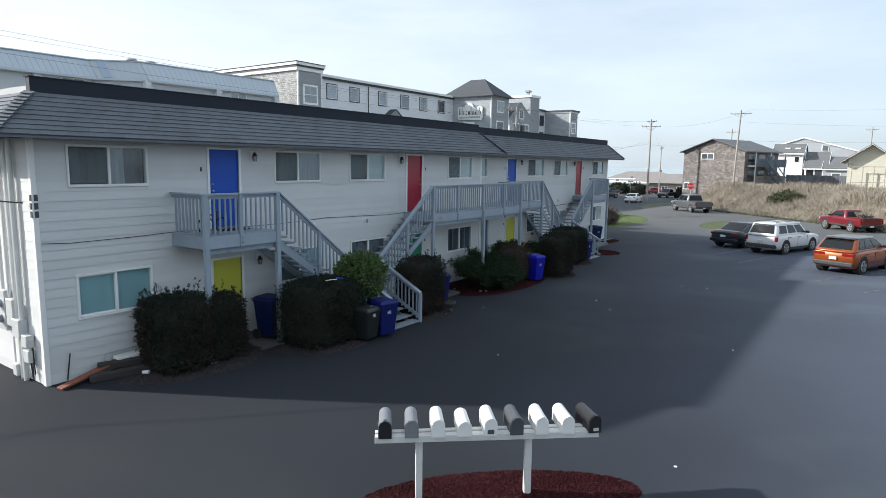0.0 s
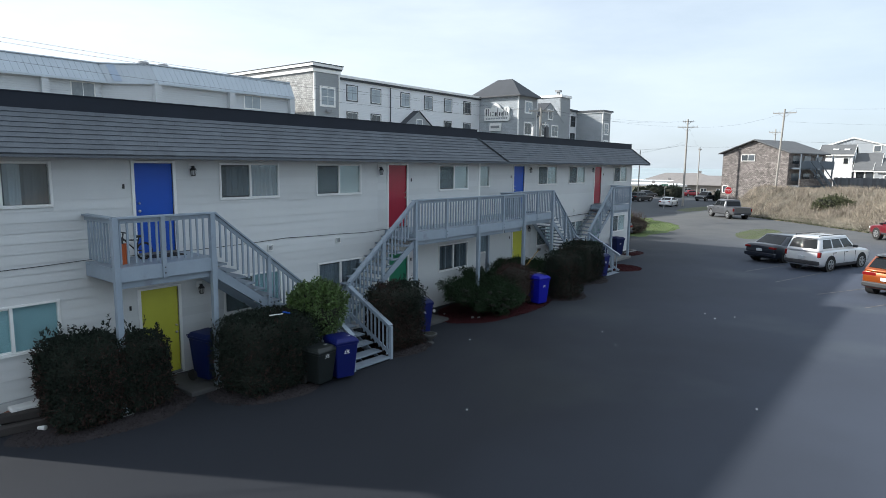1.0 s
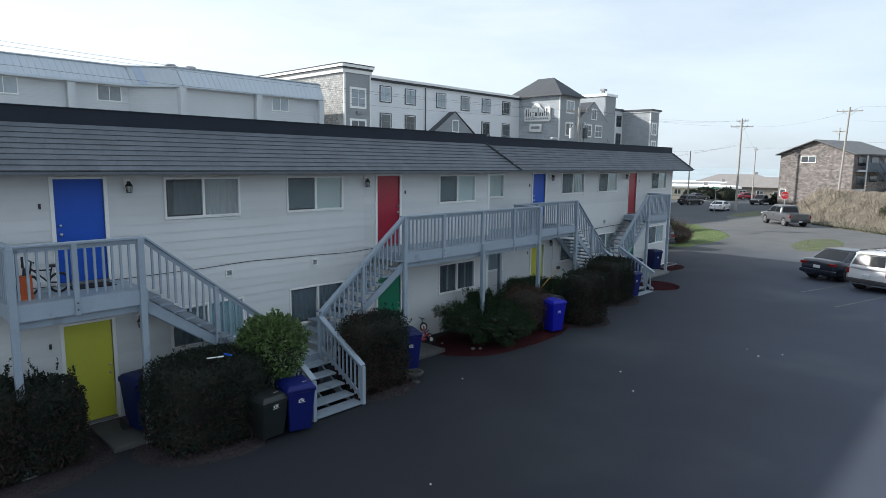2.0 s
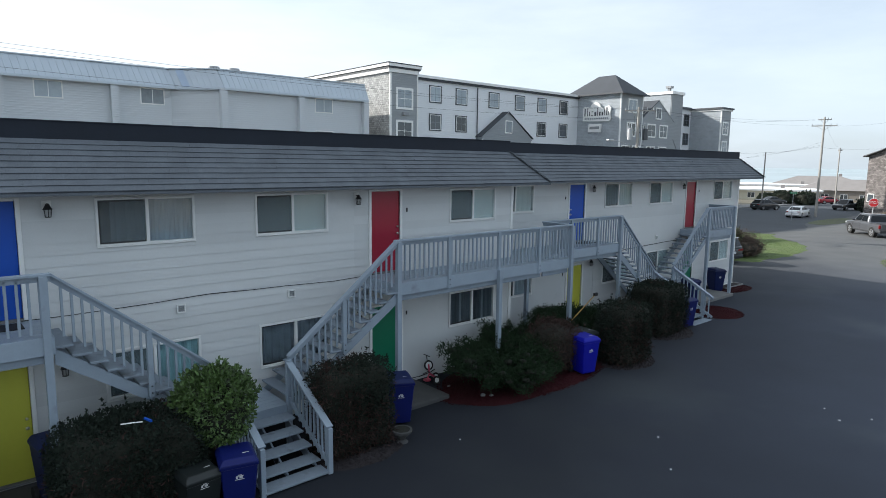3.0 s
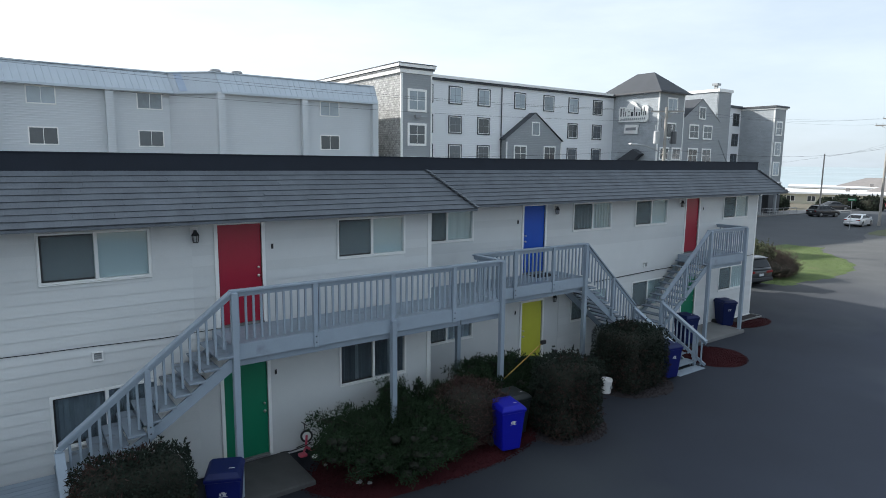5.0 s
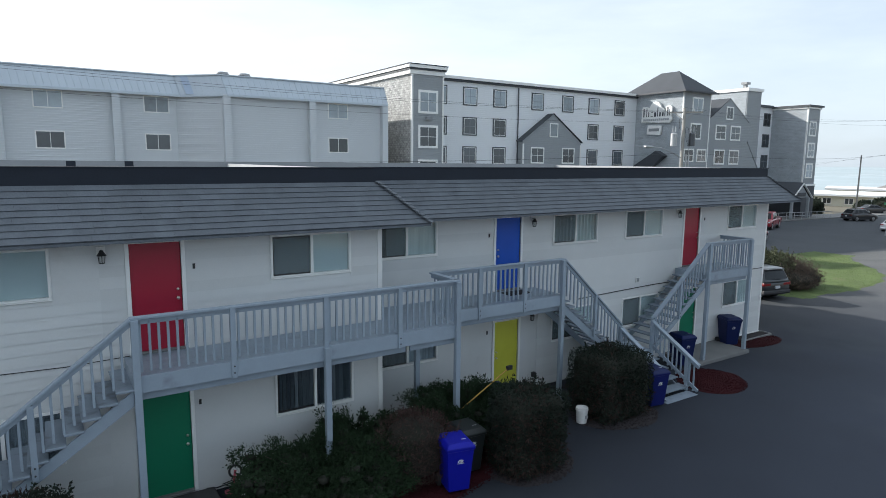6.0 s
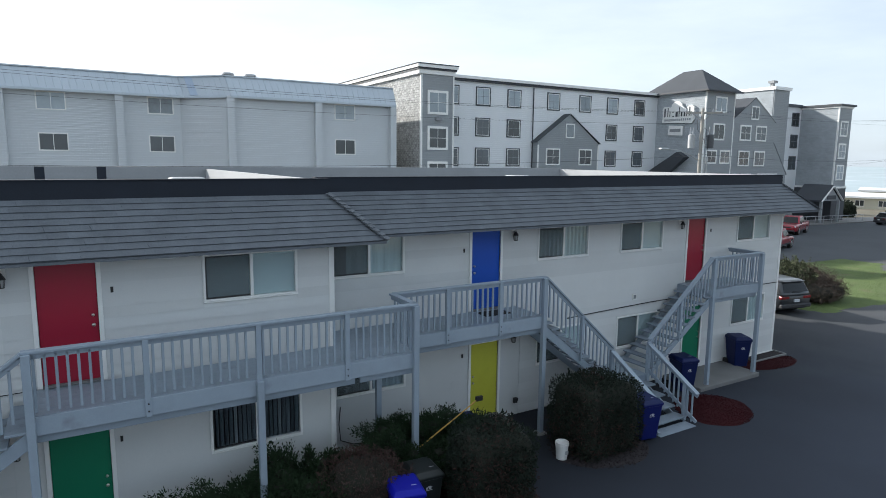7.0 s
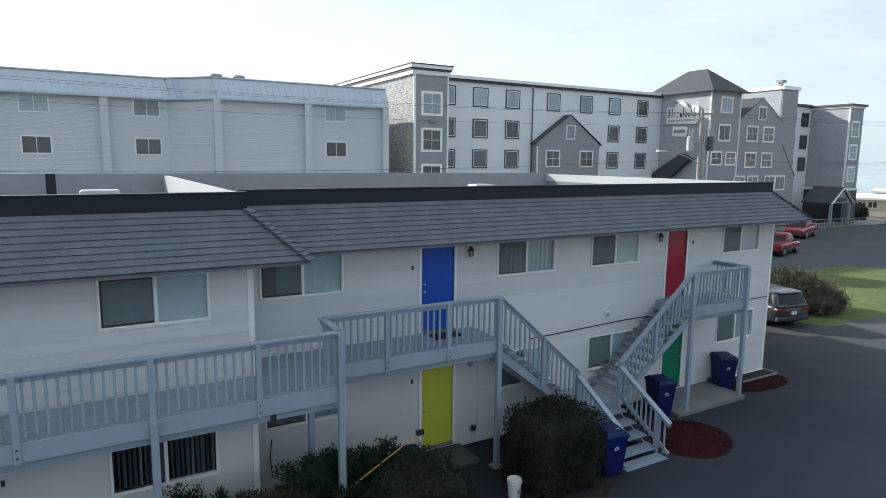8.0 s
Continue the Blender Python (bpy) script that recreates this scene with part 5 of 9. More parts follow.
def bed(name, label, cx, cy, rx, ry, n, size, material, seed, rise=0.05, ang=0.0):
    """A low mound of loose pieces."""
    r = np.random.RandomState(seed)
    ob = thing(name, label, "mulch bed", (cx, cy, gz(cx, cy)), kind="structure")
    ca, sa = math.cos(ang), math.sin(ang)
    bm = bmesh.new()
    rings = []
    for k in range(6):
        f = 1 - k / 6
        row = []
        for i in range(40):
            a = i / 40 * 2 * math.pi
            w = f * (1 + 0.05 * math.sin(3 * a + seed) + 0.03 * math.sin(7 * a))
            x, y = rx * w * math.cos(a), ry * w * math.sin(a)
            X, Y = cx + ca * x - sa * y, cy + sa * x + ca * y
            row.append(bm.verts.new((X, Y, gz(X, Y) + 0.004 + rise * (1 - f * f))))
        rings.append(row)
    for p, q in zip(rings, rings[1:]):
        for i in range(40):
            bm.faces.new((p[i], p[(i + 1) % 40], q[(i + 1) % 40], q[i]))
    bm.faces.new(rings[-1])
    part("mound", bm, material, ob, smooth=True)
    a, f = r.uniform(0, 2 * np.pi, n), np.sqrt(r.uniform(0, 1, n)) * 1.02
    x, y = rx * f * np.cos(a), ry * f * np.sin(a)
    X, Y = cx + ca * x - sa * y, cy + sa * x + ca * y
    verts, faces = [], []
    for i in range(n):
        z = gz(X[i], Y[i]) + rise * max(0, 1 - f[i] ** 2) + 0.004
        s = size * r.uniform(0.5, 1.3)
        k = len(verts)
        t = r.uniform(0, 6.28)
        for j in range(4):
            b = t + j * 1.57 + r.uniform(-0.4, 0.4)
            verts.append((X[i] - cx + s * math.cos(b), Y[i] - cy + s * math.sin(b), z - gz(cx, cy) - 0.01 + r.uniform(0, 0.4) * s))
        verts.append((X[i] - cx, Y[i] - cy, z - gz(cx, cy) + s * r.uniform(0.5, 1.0)))
        faces += [(k + j, k + (j + 1) % 4, k + 4) for j in range(4)]
    me = bpy.data.meshes.new("lava_rock")
    me.from_pydata(verts, [], faces)
    me.materials.append(material)
    o = new("lava_rock", me)
    o.parent = ob
    tagged(o, kind="stuff")
    return ob


bed("mulch_bed", "oval island of red lava rock under mailboxes", -3.98, 7.1, 1.95, 0.72, 9000, 0.022, M_MULCH, 3, 0.07, 0.71)
bed("mulch_bed", "red lava rock bed under junipers", -12.45, 21.5, 1.4, 3.1, 7000, 0.021, M_MULCH, 4, 0.05)
bed("mulch_bed", "red lava rock patch beside stair foot", -12.6, 33.0, 1.0, 1.15, 3600, 0.02, M_MULCH, 5, 0.03, 0.4)
bed("mulch_bed", "red lava rock strip along wall end", -14.3, 38.4, 0.6, 1.3, 2000, 0.02, M_MULCH, 6, 0.03)
# dark beds: leaf litter plus the hedges' ground shade, painted into its colour
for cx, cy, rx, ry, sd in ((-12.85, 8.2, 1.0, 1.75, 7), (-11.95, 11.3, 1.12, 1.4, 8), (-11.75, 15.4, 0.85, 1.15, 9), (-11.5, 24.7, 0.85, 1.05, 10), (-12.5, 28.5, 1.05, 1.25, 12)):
    bed("mulch_bed", "bark and leaf litter under clipped hedge, shade painted in", cx, cy, rx, ry, 1500, 0.03, M_LITTER_SHADE, sd, 0.03)

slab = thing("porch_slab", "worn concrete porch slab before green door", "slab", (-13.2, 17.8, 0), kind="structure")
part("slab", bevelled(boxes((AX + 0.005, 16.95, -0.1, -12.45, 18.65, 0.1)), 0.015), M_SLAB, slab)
slab = thing("porch_slab", "worn concrete porch slab before green door", "slab", (-14.3, 35.3, -0.05), kind="structure")
part("slab", bevelled(boxes((BX + 0.005, 33.8, -0.2, -13.6, 36.75, 0.07)), 0.015), M_CONC, slab)
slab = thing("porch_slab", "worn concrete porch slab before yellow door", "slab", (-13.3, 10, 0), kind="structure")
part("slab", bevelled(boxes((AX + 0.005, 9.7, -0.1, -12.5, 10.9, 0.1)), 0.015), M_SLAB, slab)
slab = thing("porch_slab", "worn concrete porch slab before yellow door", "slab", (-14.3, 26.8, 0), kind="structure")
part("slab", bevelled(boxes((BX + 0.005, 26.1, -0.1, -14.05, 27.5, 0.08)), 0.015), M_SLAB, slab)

edging = thing("timber_edging", "grey weathered timber planter edging at wall corner", "edging", (-14.7, 38.9, -0.2))
part("front_board", bevelled(boxes((-14.5, 37.9, -0.25, -14.45, 39.72, 0.02)), 0.006), M_WEATHERED, edging)
part("end_board", bevelled(boxes((BX + 0.04, 39.7, -0.25, -14.502, 39.75, 0.02)), 0.006), M_WEATHERED, edging)
part("soil", boxes((BX + 0.04, 37.9, -0.25, -14.505, 39.69, -0.02)), M_LITTER_SHADE, edging)

# ---- lawns and the grassy bank ----


def in_lawn(x, y):
    """The lawn corner between the lot and the street."""
    if y < 47.5 + 0.15 * math.sin(x * 1.7) + 0.08 * math.sin(x * 5.3) or x < -27.5:
        return False
    edge = -16.4 - 0.45 * max(0, y - 52) ** 1.08 / 1.35 + 0.9 * math.sin(y * 0.35) + 0.1 * math.sin(y * 3.1 + x)
    return x < edge and y < 69.5 and x > -27.5


def in_patch(x, y):
    return ((x + 11.2 + (y - 56.5) * 0.05) / 1.5) ** 2 + ((y - 56.8) / 4.8) ** 2 < 1


lawn = sheet("lawn", M_LAWN, band(-28, -14, 0.2), band(47, 70, 0.2), 0.0, lambda x, y: 0.02 if in_lawn(x, y) else -0.03, lambda x, y: any(in_lawn(x + a, y + b) for a in (-0.1, 0.1) for b in (-0.1, 0.1)))
tagged(lawn, "green mown lawn at street corner", "lawn", kind="structure")
patch = sheet("grass_patch", M_PATCH, band(-13.5, -9, 0.25), band(51.5, 62.5, 0.25), 0.0, lambda x, y: 0.015 if in_patch(x, y) else -0.03, lambda x, y: any(in_patch(x + a, y + b) for a in (-0.13, 0.13) for b in (-0.13, 0.13)))
tagged(patch, "thin worn grass patch in asphalt", "grass", kind="structure")



def in_verge(x, y):
    return ((x + 27.2 + 0.06 * (y - 94)) / 1.7) ** 2 + ((y - 94.5) / 8.0) ** 2 < 1


verge = sheet("grass_patch", M_PATCH, band(-30, -25, 0.25), band(86, 103, 0.5), 0.0, lambda x, y: 0.025 if in_verge(x, y) else -0.03, lambda x, y: any(in_verge(x + a, y + b) for a in (-0.13, 0.13) for b in (-0.25, 0.25)))
tagged(verge, "worn grass verge round utility pole", "grass", kind="structure")


def foot(x):
    """Where the bank begins, as y over x."""
    pts = [(-34, 140), (-28.6, 113), (-20, 82), (-15.6, 74.8), (-9.5, 69.2), (-5.5, 64.0), (-3.2, 60.5), (0, 55.5), (6, 43), (30, 14)]
    for (a, b), (c, d) in zip(pts, pts[1:]):
        if a <= x <= c:
            return b + (d - b) * (x - a) / (c - a)
    return 140 if x < -34 else 14


def bank_height(x, y):
    d = y - foot(x)
    if d <= 0:
        return -0.15
    slope = 2.4 * smoothstep(d / 13.0) * smoothstep((x + 26) / 9)
    return slope + 0.18 * math.sin(x * 0.7 + y * 0.3) * smoothstep(d / 6) + 0.1 * math.sin(x * 1.9 - y * 1.1) * smoothstep(d / 6)


M_BANK = mat("bank_thatch", (0.22, 0.18, 0.13), 0.95, var=0.3, scale=0.5, fine=9, bump=0.8)
bank = sheet("grassy_bank", M_BANK, band(-34, 34, 1.0), band(14, 140, 1.5), 0.0, bank_height, lambda x, y: y > foot(x) - 2.0)
tagged(bank, "rising bank of dry winter grass", "bank", kind="structure")


def blades(name, label, pts, material, size, seed, ratio=0.12, lean=0.5):
    r = np.random.RandomState(seed)
    p = np.array(pts)
    d = np.zeros_like(p)
    d[:, 2] = 1
    d[:, :2] = r.normal(0, lean, (len(p), 2))
    ob = new(name, leaf_mesh(name, p, d, size, material, r, ratio, 0.25))
    return tagged(ob, label, "grass", kind="stuff")


def scatter(n, box4, test, height, seed):
    r = random.Random(seed)
    rows = []
    while len(rows) < n:
        x, y = r.uniform(box4[0], box4[1]), r.uniform(box4[2], box4[3])
        if test(x, y):
            rows.append((x, y, height(x, y)))
    return rows


def on_bank(x, y):
    return foot(x) + 0.3 < y < foot(x) + 22 and random.Random(int(x * 3) * 131 + int(y * 3)).random() < 0.9


blades("dry_grass", "tall dry tan winter grass on bank", scatter(150000, (-24, 12, 34, 105), on_bank, lambda x, y: gz(x, y) + bank_height(x, y) - 0.05, 31), M_DRY, 0.5, 32, 0.032, 0.6)
M_STALK = mat("brown_dead_stalk", (0.27, 0.235, 0.19), 0.9, var=0.4, scale=0.5, fine=6, bump=0, shift=0.25, island=True)


def tufted(x, y):
    return foot(x) + 1.2 < y < foot(x) + 22 and noise.noise(Vector((x * 0.45, y * 0.3, 2.0))) > 0.08


blades("dead_stalks", "tall brown dead stalks in uneven tufts", scatter(26000, (-24, 12, 34, 105), tufted, lambda x, y: gz(x, y) + bank_height(x, y) - 0.05, 39), M_STALK, 0.85, 40, 0.035, 0.45)
blades("salal", "green and olive undergrowth at bank foot", scatter(8000, (-20, 10, 36, 90), lambda x, y: foot(x) + 0.2 < y < foot(x) + 2.6, lambda x, y: gz(x, y) + max(0, bank_height(x, y)), 33), M_DRYGREEN, 0.2, 34, 0.4, 0.7)
blades("lawn_blades", "short green lawn grass", scatter(26000, (-27.5, -14, 47, 69.5), in_lawn, lambda x, y: gz(x, y) + 0.02, 35), M_BLADE, 0.06, 36, 0.18, 0.6)
blades("patch_blades", "thin short green grass", scatter(5000, (-13.5, -9, 51.5, 62.5), in_patch, lambda x, y: gz(x, y) + 0.02, 37), M_BLADE, 0.05, 38, 0.18, 0.6)
for x, y, w, h in ((-8.6, 74.9, 1.1, 0.6), (-7.4, 74.2, 0.8, 0.45), (-9.6, 75.2, 0.8, 0.45)):
    shrub("bush", "low spreading dark green bush on bank", (x, y, gz(x, y) + bank_height(x, y) - 0.1), (w, w, h), M_DRYGREEN, 4200, 0.11, int(40 - x), 2.3, 0.3, tips=50, spray=0.4, group="bushes on the bank")


# ---- small things on and beside the building ----
M_BINBLUE = mat("blue_bin_plastic", (0.004, 0.006, 0.30), 0.55, var=0.08, scale=4, fine=40, bump=0.06, spec=0.3)
M_BINMID = mat("mid_blue_bin_plastic", (0.003, 0.008, 0.10), 0.55, var=0.08, scale=4, fine=40, bump=0.06, spec=0.3)
M_BINNAVY = mat("navy_bin_plastic", (0.003, 0.010, 0.068), 0.55, var=0.1, scale=4, fine=40, bump=0.06, spec=0.3)
M_BINGREEN = mat("dark_green_bin_plastic", (0.009, 0.013, 0.013), 0.5, var=0.1, scale=4, fine=40, bump=0.06)
M_STICKER = mat("white_print", (0.55, 0.55, 0.55), 0.6, var=0.05)
M_RUBBER = mat("black_rubber", (0.018, 0.018, 0.018), 0.8, var=0.15, scale=10)
M_PINK = mat("pinkish_red_metal", (0.5, 0.07, 0.12), 0.4, var=0.08)
M_PLAIN = mat("white_plastic", (0.72, 0.72, 0.70), 0.5, var=0.05, scale=5)
M_ZINC = mat("galvanised_metal", (0.42, 0.43, 0.44), 0.5, 0.4, var=0.12, scale=6)
M_WOODRED = mat("reddish_plank", (0.20, 0.065, 0.04), 0.7, var=0.25, scale=5, fine=60, bump=0.2)
M_WOODDK = mat("dark_wet_timber", (0.035, 0.03, 0.028), 0.8, var=0.25, scale=4, fine=60, bump=0.3)
M_ORANGE = mat("orange_plastic", (0.5, 0.10, 0.02), 0.5, var=0.08)


def slanted(bm, z0, z1, w0, d0, w1, d1, x0=0.0, x1=0.0):
    """A tapered tub: w along y, d along x."""
    return hexa(bm, [(x0 - d0 / 2, -w0 / 2, z0), (x0 + d0 / 2, -w0 / 2, z0), (x0 + d0 / 2, w0 / 2, z0), (x0 - d0 / 2, w0 / 2, z0), (x1 - d1 / 2, -w1 / 2, z1), (x1 + d1 / 2, -w1 / 2, z1), (x1 + d1 / 2, w1 / 2, z1), (x1 - d1 / 2, w1 / 2, z1)])


def wheelie_bin(m, body_m, lid_m, label, tall=1.06):
    """A two-wheeled bin, its front towards +x."""
    ob = thing("recycling_bin", label, "bin", (0, 0, 0), "bins along the front")
    bm = bmesh.new()
    slanted(bm, 0.07, tall - 0.1, 0.45, 0.48, 0.58, 0.64)
    bevelled(bm, 0.03, 2)
    part("tub", bm, body_m, ob)
    bm = bmesh.new()
    slanted(bm, tall - 0.12, tall - 0.055, 0.60, 0.67, 0.61, 0.68)
    part("rim", bevelled(bm, 0.012), body_m, ob)
    bm = bmesh.new()
    slanted(bm, tall - 0.05, tall + 0.03, 0.62, 0.70, 0.48, 0.56, 0.01, -0.02)
    part("lid", bevelled(bm, 0.022, 2), lid_m, ob)
    bm = bmesh.new()
    rod(bm, (-0.43, -0.24, tall - 0.07), (-0.43, 0.24, tall - 0.07), 0.017, n=8)
    for y in (-0.2, 0.2):
        rod(bm, (-0.34, y, tall - 0.09), (-0.43, y, tall - 0.07), 0.016, n=6)
    part("handle", bm, body_m, ob)
    for y in (-0.27, 0.27):
        bm = bmesh.new()
        rod(bm, (-0.24, y - 0.03, 0.125), (-0.24, y + 0.03, 0.125), 0.125, n=16)
        part("wheel", bm, M_RUBBER, ob)
    bm = bmesh.new()
    for dy, z, h, w in ((0, 0.735, 0.008, 0.12), (-0.045, 0.70, 0.03, 0.03), (0.02, 0.70, 0.03, 0.05), (0, 0.675, 0.01, 0.14), (0.0, 0.75, 0.01, 0.06)):
        f = 0.24 + 0.08 * (z - 0.07) / (tall - 0.17) + 0.003
        box(bm, f - 0.004, dy - w / 2, z, f + 0.003, dy + w / 2, z + h)
    part("printed_mark", bm, M_STICKER, ob, "white printed recycling mark")
    part("lid_sticker", boxes((0.1, 0.08, tall + 0.028, 0.12, 0.18, tall + 0.031)), M_STICKER, ob)
    ob.matrix_basis = m
    return ob


wheelie_bin(pose(-13.05, 10.45, 0.1, rz=8), M_BINNAVY, M_BINNAVY, "navy blue wheeled recycling bin beside yellow door", 1.1)
wheelie_bin(pose(-11.02, 12.68, 0.0, rz=-14), M_BINMID, M_BINMID, "blue wheeled recycling bin beside stair foot", 1.0)
wheelie_bin(pose(-11.12, 12.06, 0.0, rz=4), M_BINGREEN, M_BINGREEN, "dark green wheeled rubbish bin beside hedge", 0.89)
wheelie_bin(pose(-12.12, 16.82, 0.0, rz=-24), M_BINMID, M_BINNAVY, "navy blue wheeled recycling bin by porch slab")
wheelie_bin(pose(-11.5, 22.75, 0.0, rz=-12), M_BINBLUE, M_BINBLUE, "bright blue wheeled recycling bin on mulch")
wheelie_bin(pose(-12.0, 23.38, 0.0, rz=-4), M_BINGREEN, M_BINGREEN, "dark green wheeled rubbish bin before hedge", 1.0)
wheelie_bin(pose(-12.3, 29.83, -0.04, rz=-10), M_BINMID, M_BINNAVY, "blue wheeled recycling bin beside second stairs")
wheelie_bin(pose(-14.0, 33.45, -0.04, rz=-14), M_BINNAVY, M_BINNAVY, "navy blue wheeled recycling bin behind stair rail")
wheelie_bin(pose(-14.55, 36.95, -0.04, rz=-25), M_BINNAVY, M_BINNAVY, "navy blue wheeled recycling bin against white wall")
wheelie_bin(pose(-13.52, 25.36, 0.0, rz=-8), M_BINNAVY, M_BINNAVY, "navy blue wheeled recycling bin near yellow door", 0.98)


M_FROST = mat("frosted_glass", (0.42, 0.43, 0.42), 0.25, var=0.08, scale=10)


def wall_lamp(x, y, z):
    """A black carriage lamp."""
    ob = thing("wall_lamp", "black carriage wall lamp with clear panes", "lamp", (x, y, z), "lamps beside the doors")
    part("back_plate", bevelled(boxes((x, y - 0.07, z + 0.06, x + 0.02, y + 0.07, z + 0.2)), 0.004), M_TRIM, ob, "white square back plate")
    bm = bmesh.new()
    rod(bm, (x + 0.01, y, z + 0.13), (x + 0.11, y, z + 0.14), 0.012, n=6)
    part("arm", bm, M_BLACK, ob)
    bm = bmesh.new()
    rod(bm, (x + 0.11, y, z + 0.05), (x + 0.11, y, z + 0.12), 0.078, 0.035, n=8)
    bmesh.ops.create_uvsphere(bm, u_segments=8, v_segments=5, radius=0.036, matrix=Matrix.Translation((x + 0.11, y, z + 0.12)))
    part("hood", bm, M_BLACK, ob)
    bm = bmesh.new()
    rod(bm, (x + 0.11, y, z - 0.085), (x + 0.11, y, z - 0.07), 0.05, n=8)
    part("base_cap", bm, M_BLACK, ob)
    bm = bmesh.new()
    rod(bm, (x + 0.11, y, z - 0.07), (x + 0.11, y, z + 0.05), 0.046, 0.058, n=6)
    part("glass", bm, M_FROST, ob)
    bm = bmesh.new()
    for k in range(6):
        a = k * math.pi / 3
        rod(bm, (x + 0.11 + 0.048 * math.cos(a), y + 0.048 * math.sin(a), z - 0.07), (x + 0.11 + 0.061 * math.cos(a), y + 0.061 * math.sin(a), z + 0.05), 0.006, n=4)
    part("cage", bm, M_BLACK, ob)


for x, y, z in ((AX, 10.72, 4.84), (AX, 10.8, 2.03), (AX, 16.95, 4.83), (AX, 16.95, 2.0), (BX, 27.68, 4.84), (BX, 27.7, 2.14), (BX, 34.15, 4.83)):
    wall_lamp(x + 0.001, y, z)


def plaque(y, z, x, h=0.1):
    """A door number as a plain upright bar."""
    ob = thing("door_number", "small black number bar beside door", "sign", (x, y, z), "door numbers")
    part("bar", boxes((x, y - 0.022, z - h / 2, x + 0.012, y + 0.022, z + h / 2)), M_BLACK, ob)


for y, z, x in ((9.16, 4.54, AX), (9.16, 1.85, AX), (18.46, 4.56, AX), (18.46, 1.9, AX), (26.18, 4.58, BX), (26.17, 1.89, BX), (35.68, 4.62, BX)):
    plaque(y, z, x + 0.001)
for k in range(3):
    ob = thing("house_number", "large dark number bar on corner board", "sign", (AX + 0.013, 5.4, 3.97 - 0.17 * k), "number on the corner")
    part("bar", boxes((AX + 0.013, 5.37, 3.9 - 0.17 * k, AX + 0.026, 5.44, 4.03 - 0.17 * k)), M_HDARK, ob)
    ob = thing("house_number", "large dark number bar on end wall", "sign", (AX - 0.04, 5.33, 3.97 - 0.17 * k), "number on the corner")
    part("bar", boxes((AX - 0.08, 5.322, 3.9 - 0.17 * k, AX - 0.01, 5.337, 4.03 - 0.17 * k)), M_HDARK, ob)

for y, z, x in ((12.85, 2.84, AX), (15.23, 2.83, AX), (32.28, 2.78, BX)):
    ob = thing("dryer_vent", "small white louvred wall vent", "vent", (x, y, z), "vents in the wall")
    part("frame", bevelled(boxes((x, y - 0.085, z - 0.085, x + 0.04, y - 0.06, z + 0.085), (x, y + 0.06, z - 0.085, x + 0.04, y + 0.085, z + 0.085), (x, y - 0.06, z + 0.06, x + 0.04, y + 0.06, z + 0.085), (x, y - 0.06, z - 0.085, x + 0.04, y + 0.06, z - 0.06)), 0.004), M_TRIM, ob)
    for k in range(3):
        bm = bmesh.new()
        zz = z - 0.055 + k * 0.04
        hexa(bm, [(x, y - 0.06, zz + 0.02), (x + 0.035, y - 0.06, zz), (x + 0.035, y + 0.06, zz), (x, y + 0.06, zz + 0.02), (x, y - 0.06, zz + 0.026), (x + 0.035, y - 0.06, zz + 0.006), (x + 0.035, y + 0.06, zz + 0.006), (x, y + 0.06, zz + 0.026)])
        part("louvre", bm, M_ZINC, ob)

run = [(AX + 0.012, 5.46, 3.02), (AX + 0.012, 6.0, 2.985), (AX + 0.012, 6.64, 2.99), (AX + 0.012, 7.5, 3.0), (AX + 0.012, 8.3, 3.03), (AX + 0.012, 10.9, 3.0), (AX + 0.012, 12.3, 3.02), (AX + 0.012, 13.4, 3.06), (AX + 0.012, 14.3, 3.03), (AX + 0.012, 15.1, 3.02), (AX + 0.012, 16.3, 2.98), (AX + 0.012, 17.3, 3.01)]
tagged(tube("cable", run, 0.0075, M_WIRE), "slack black cable stapled along siding", "cable")
tagged(tube("cable", [(BX + 0.012, y, z) for y, z in ((29.6, 2.44), (30.1, 2.46), (31.5, 2.50), (33.0, 2.54), (36, 2.55), (39.6, 2.55))], 0.014, M_WIRE), "black cable along white wall", "cable")
tagged(tube("cable", [(BX + 0.012, y, z) for y, z in ((22.9, 1.2), (22.86, 0.8), (22.9, 0.4), (23.2, 0.25), (23.6, 0.2))], 0.012, M_WIRE), "dark cable hanging below window", "cable")
tagged(tube("garden_hose", [(AX + 0.05, 18.5, 0.12), (-13.6, 18.62, 0.25), (-13.5, 18.9, 0.33), (-13.45, 19.0, 0.4)], 0.012, M_WIRE), "thin black hose by tricycle", "hose")
part_pipe = thing("downpipe", "thin black conduit in wall corner under balcony", "pipe", (-14.97, 22.47, 0))
bm = bmesh.new()
rod(bm, (BX + 0.03, 22.47, 0.0), (BX + 0.03, 22.47, 2.7), 0.018, n=10)
part("pipe", bm, M_FASCIA, part_pipe)

# electric meters on the end wall
M_METERGREY = mat("grey_meter_enamel", (0.50, 0.51, 0.51), 0.5, var=0.1, scale=5)
met = thing("electric_meters", "white-painted electric meters, boxes and conduits", "meter", (-15, 5.3, 0))
for x, z0, z1, w, d in ((-15.15, 1.15, 1.75, 0.34, 0.16), (-14.85, 0.95, 1.35, 0.36, 0.18), (-14.52, 0.78, 1.05, 0.26, 0.16), (-14.52, 0.45, 0.72, 0.26, 0.14), (-15.6, 1.0, 1.9, 0.4, 0.15), (-15.1, 0.05, 0.32, 0.2, 0.16)):
    part("box", bevelled(boxes((x - w / 2, 5.345 - d, z0, x + w / 2, 5.345, z1)), 0.012), M_METERGREY, met)
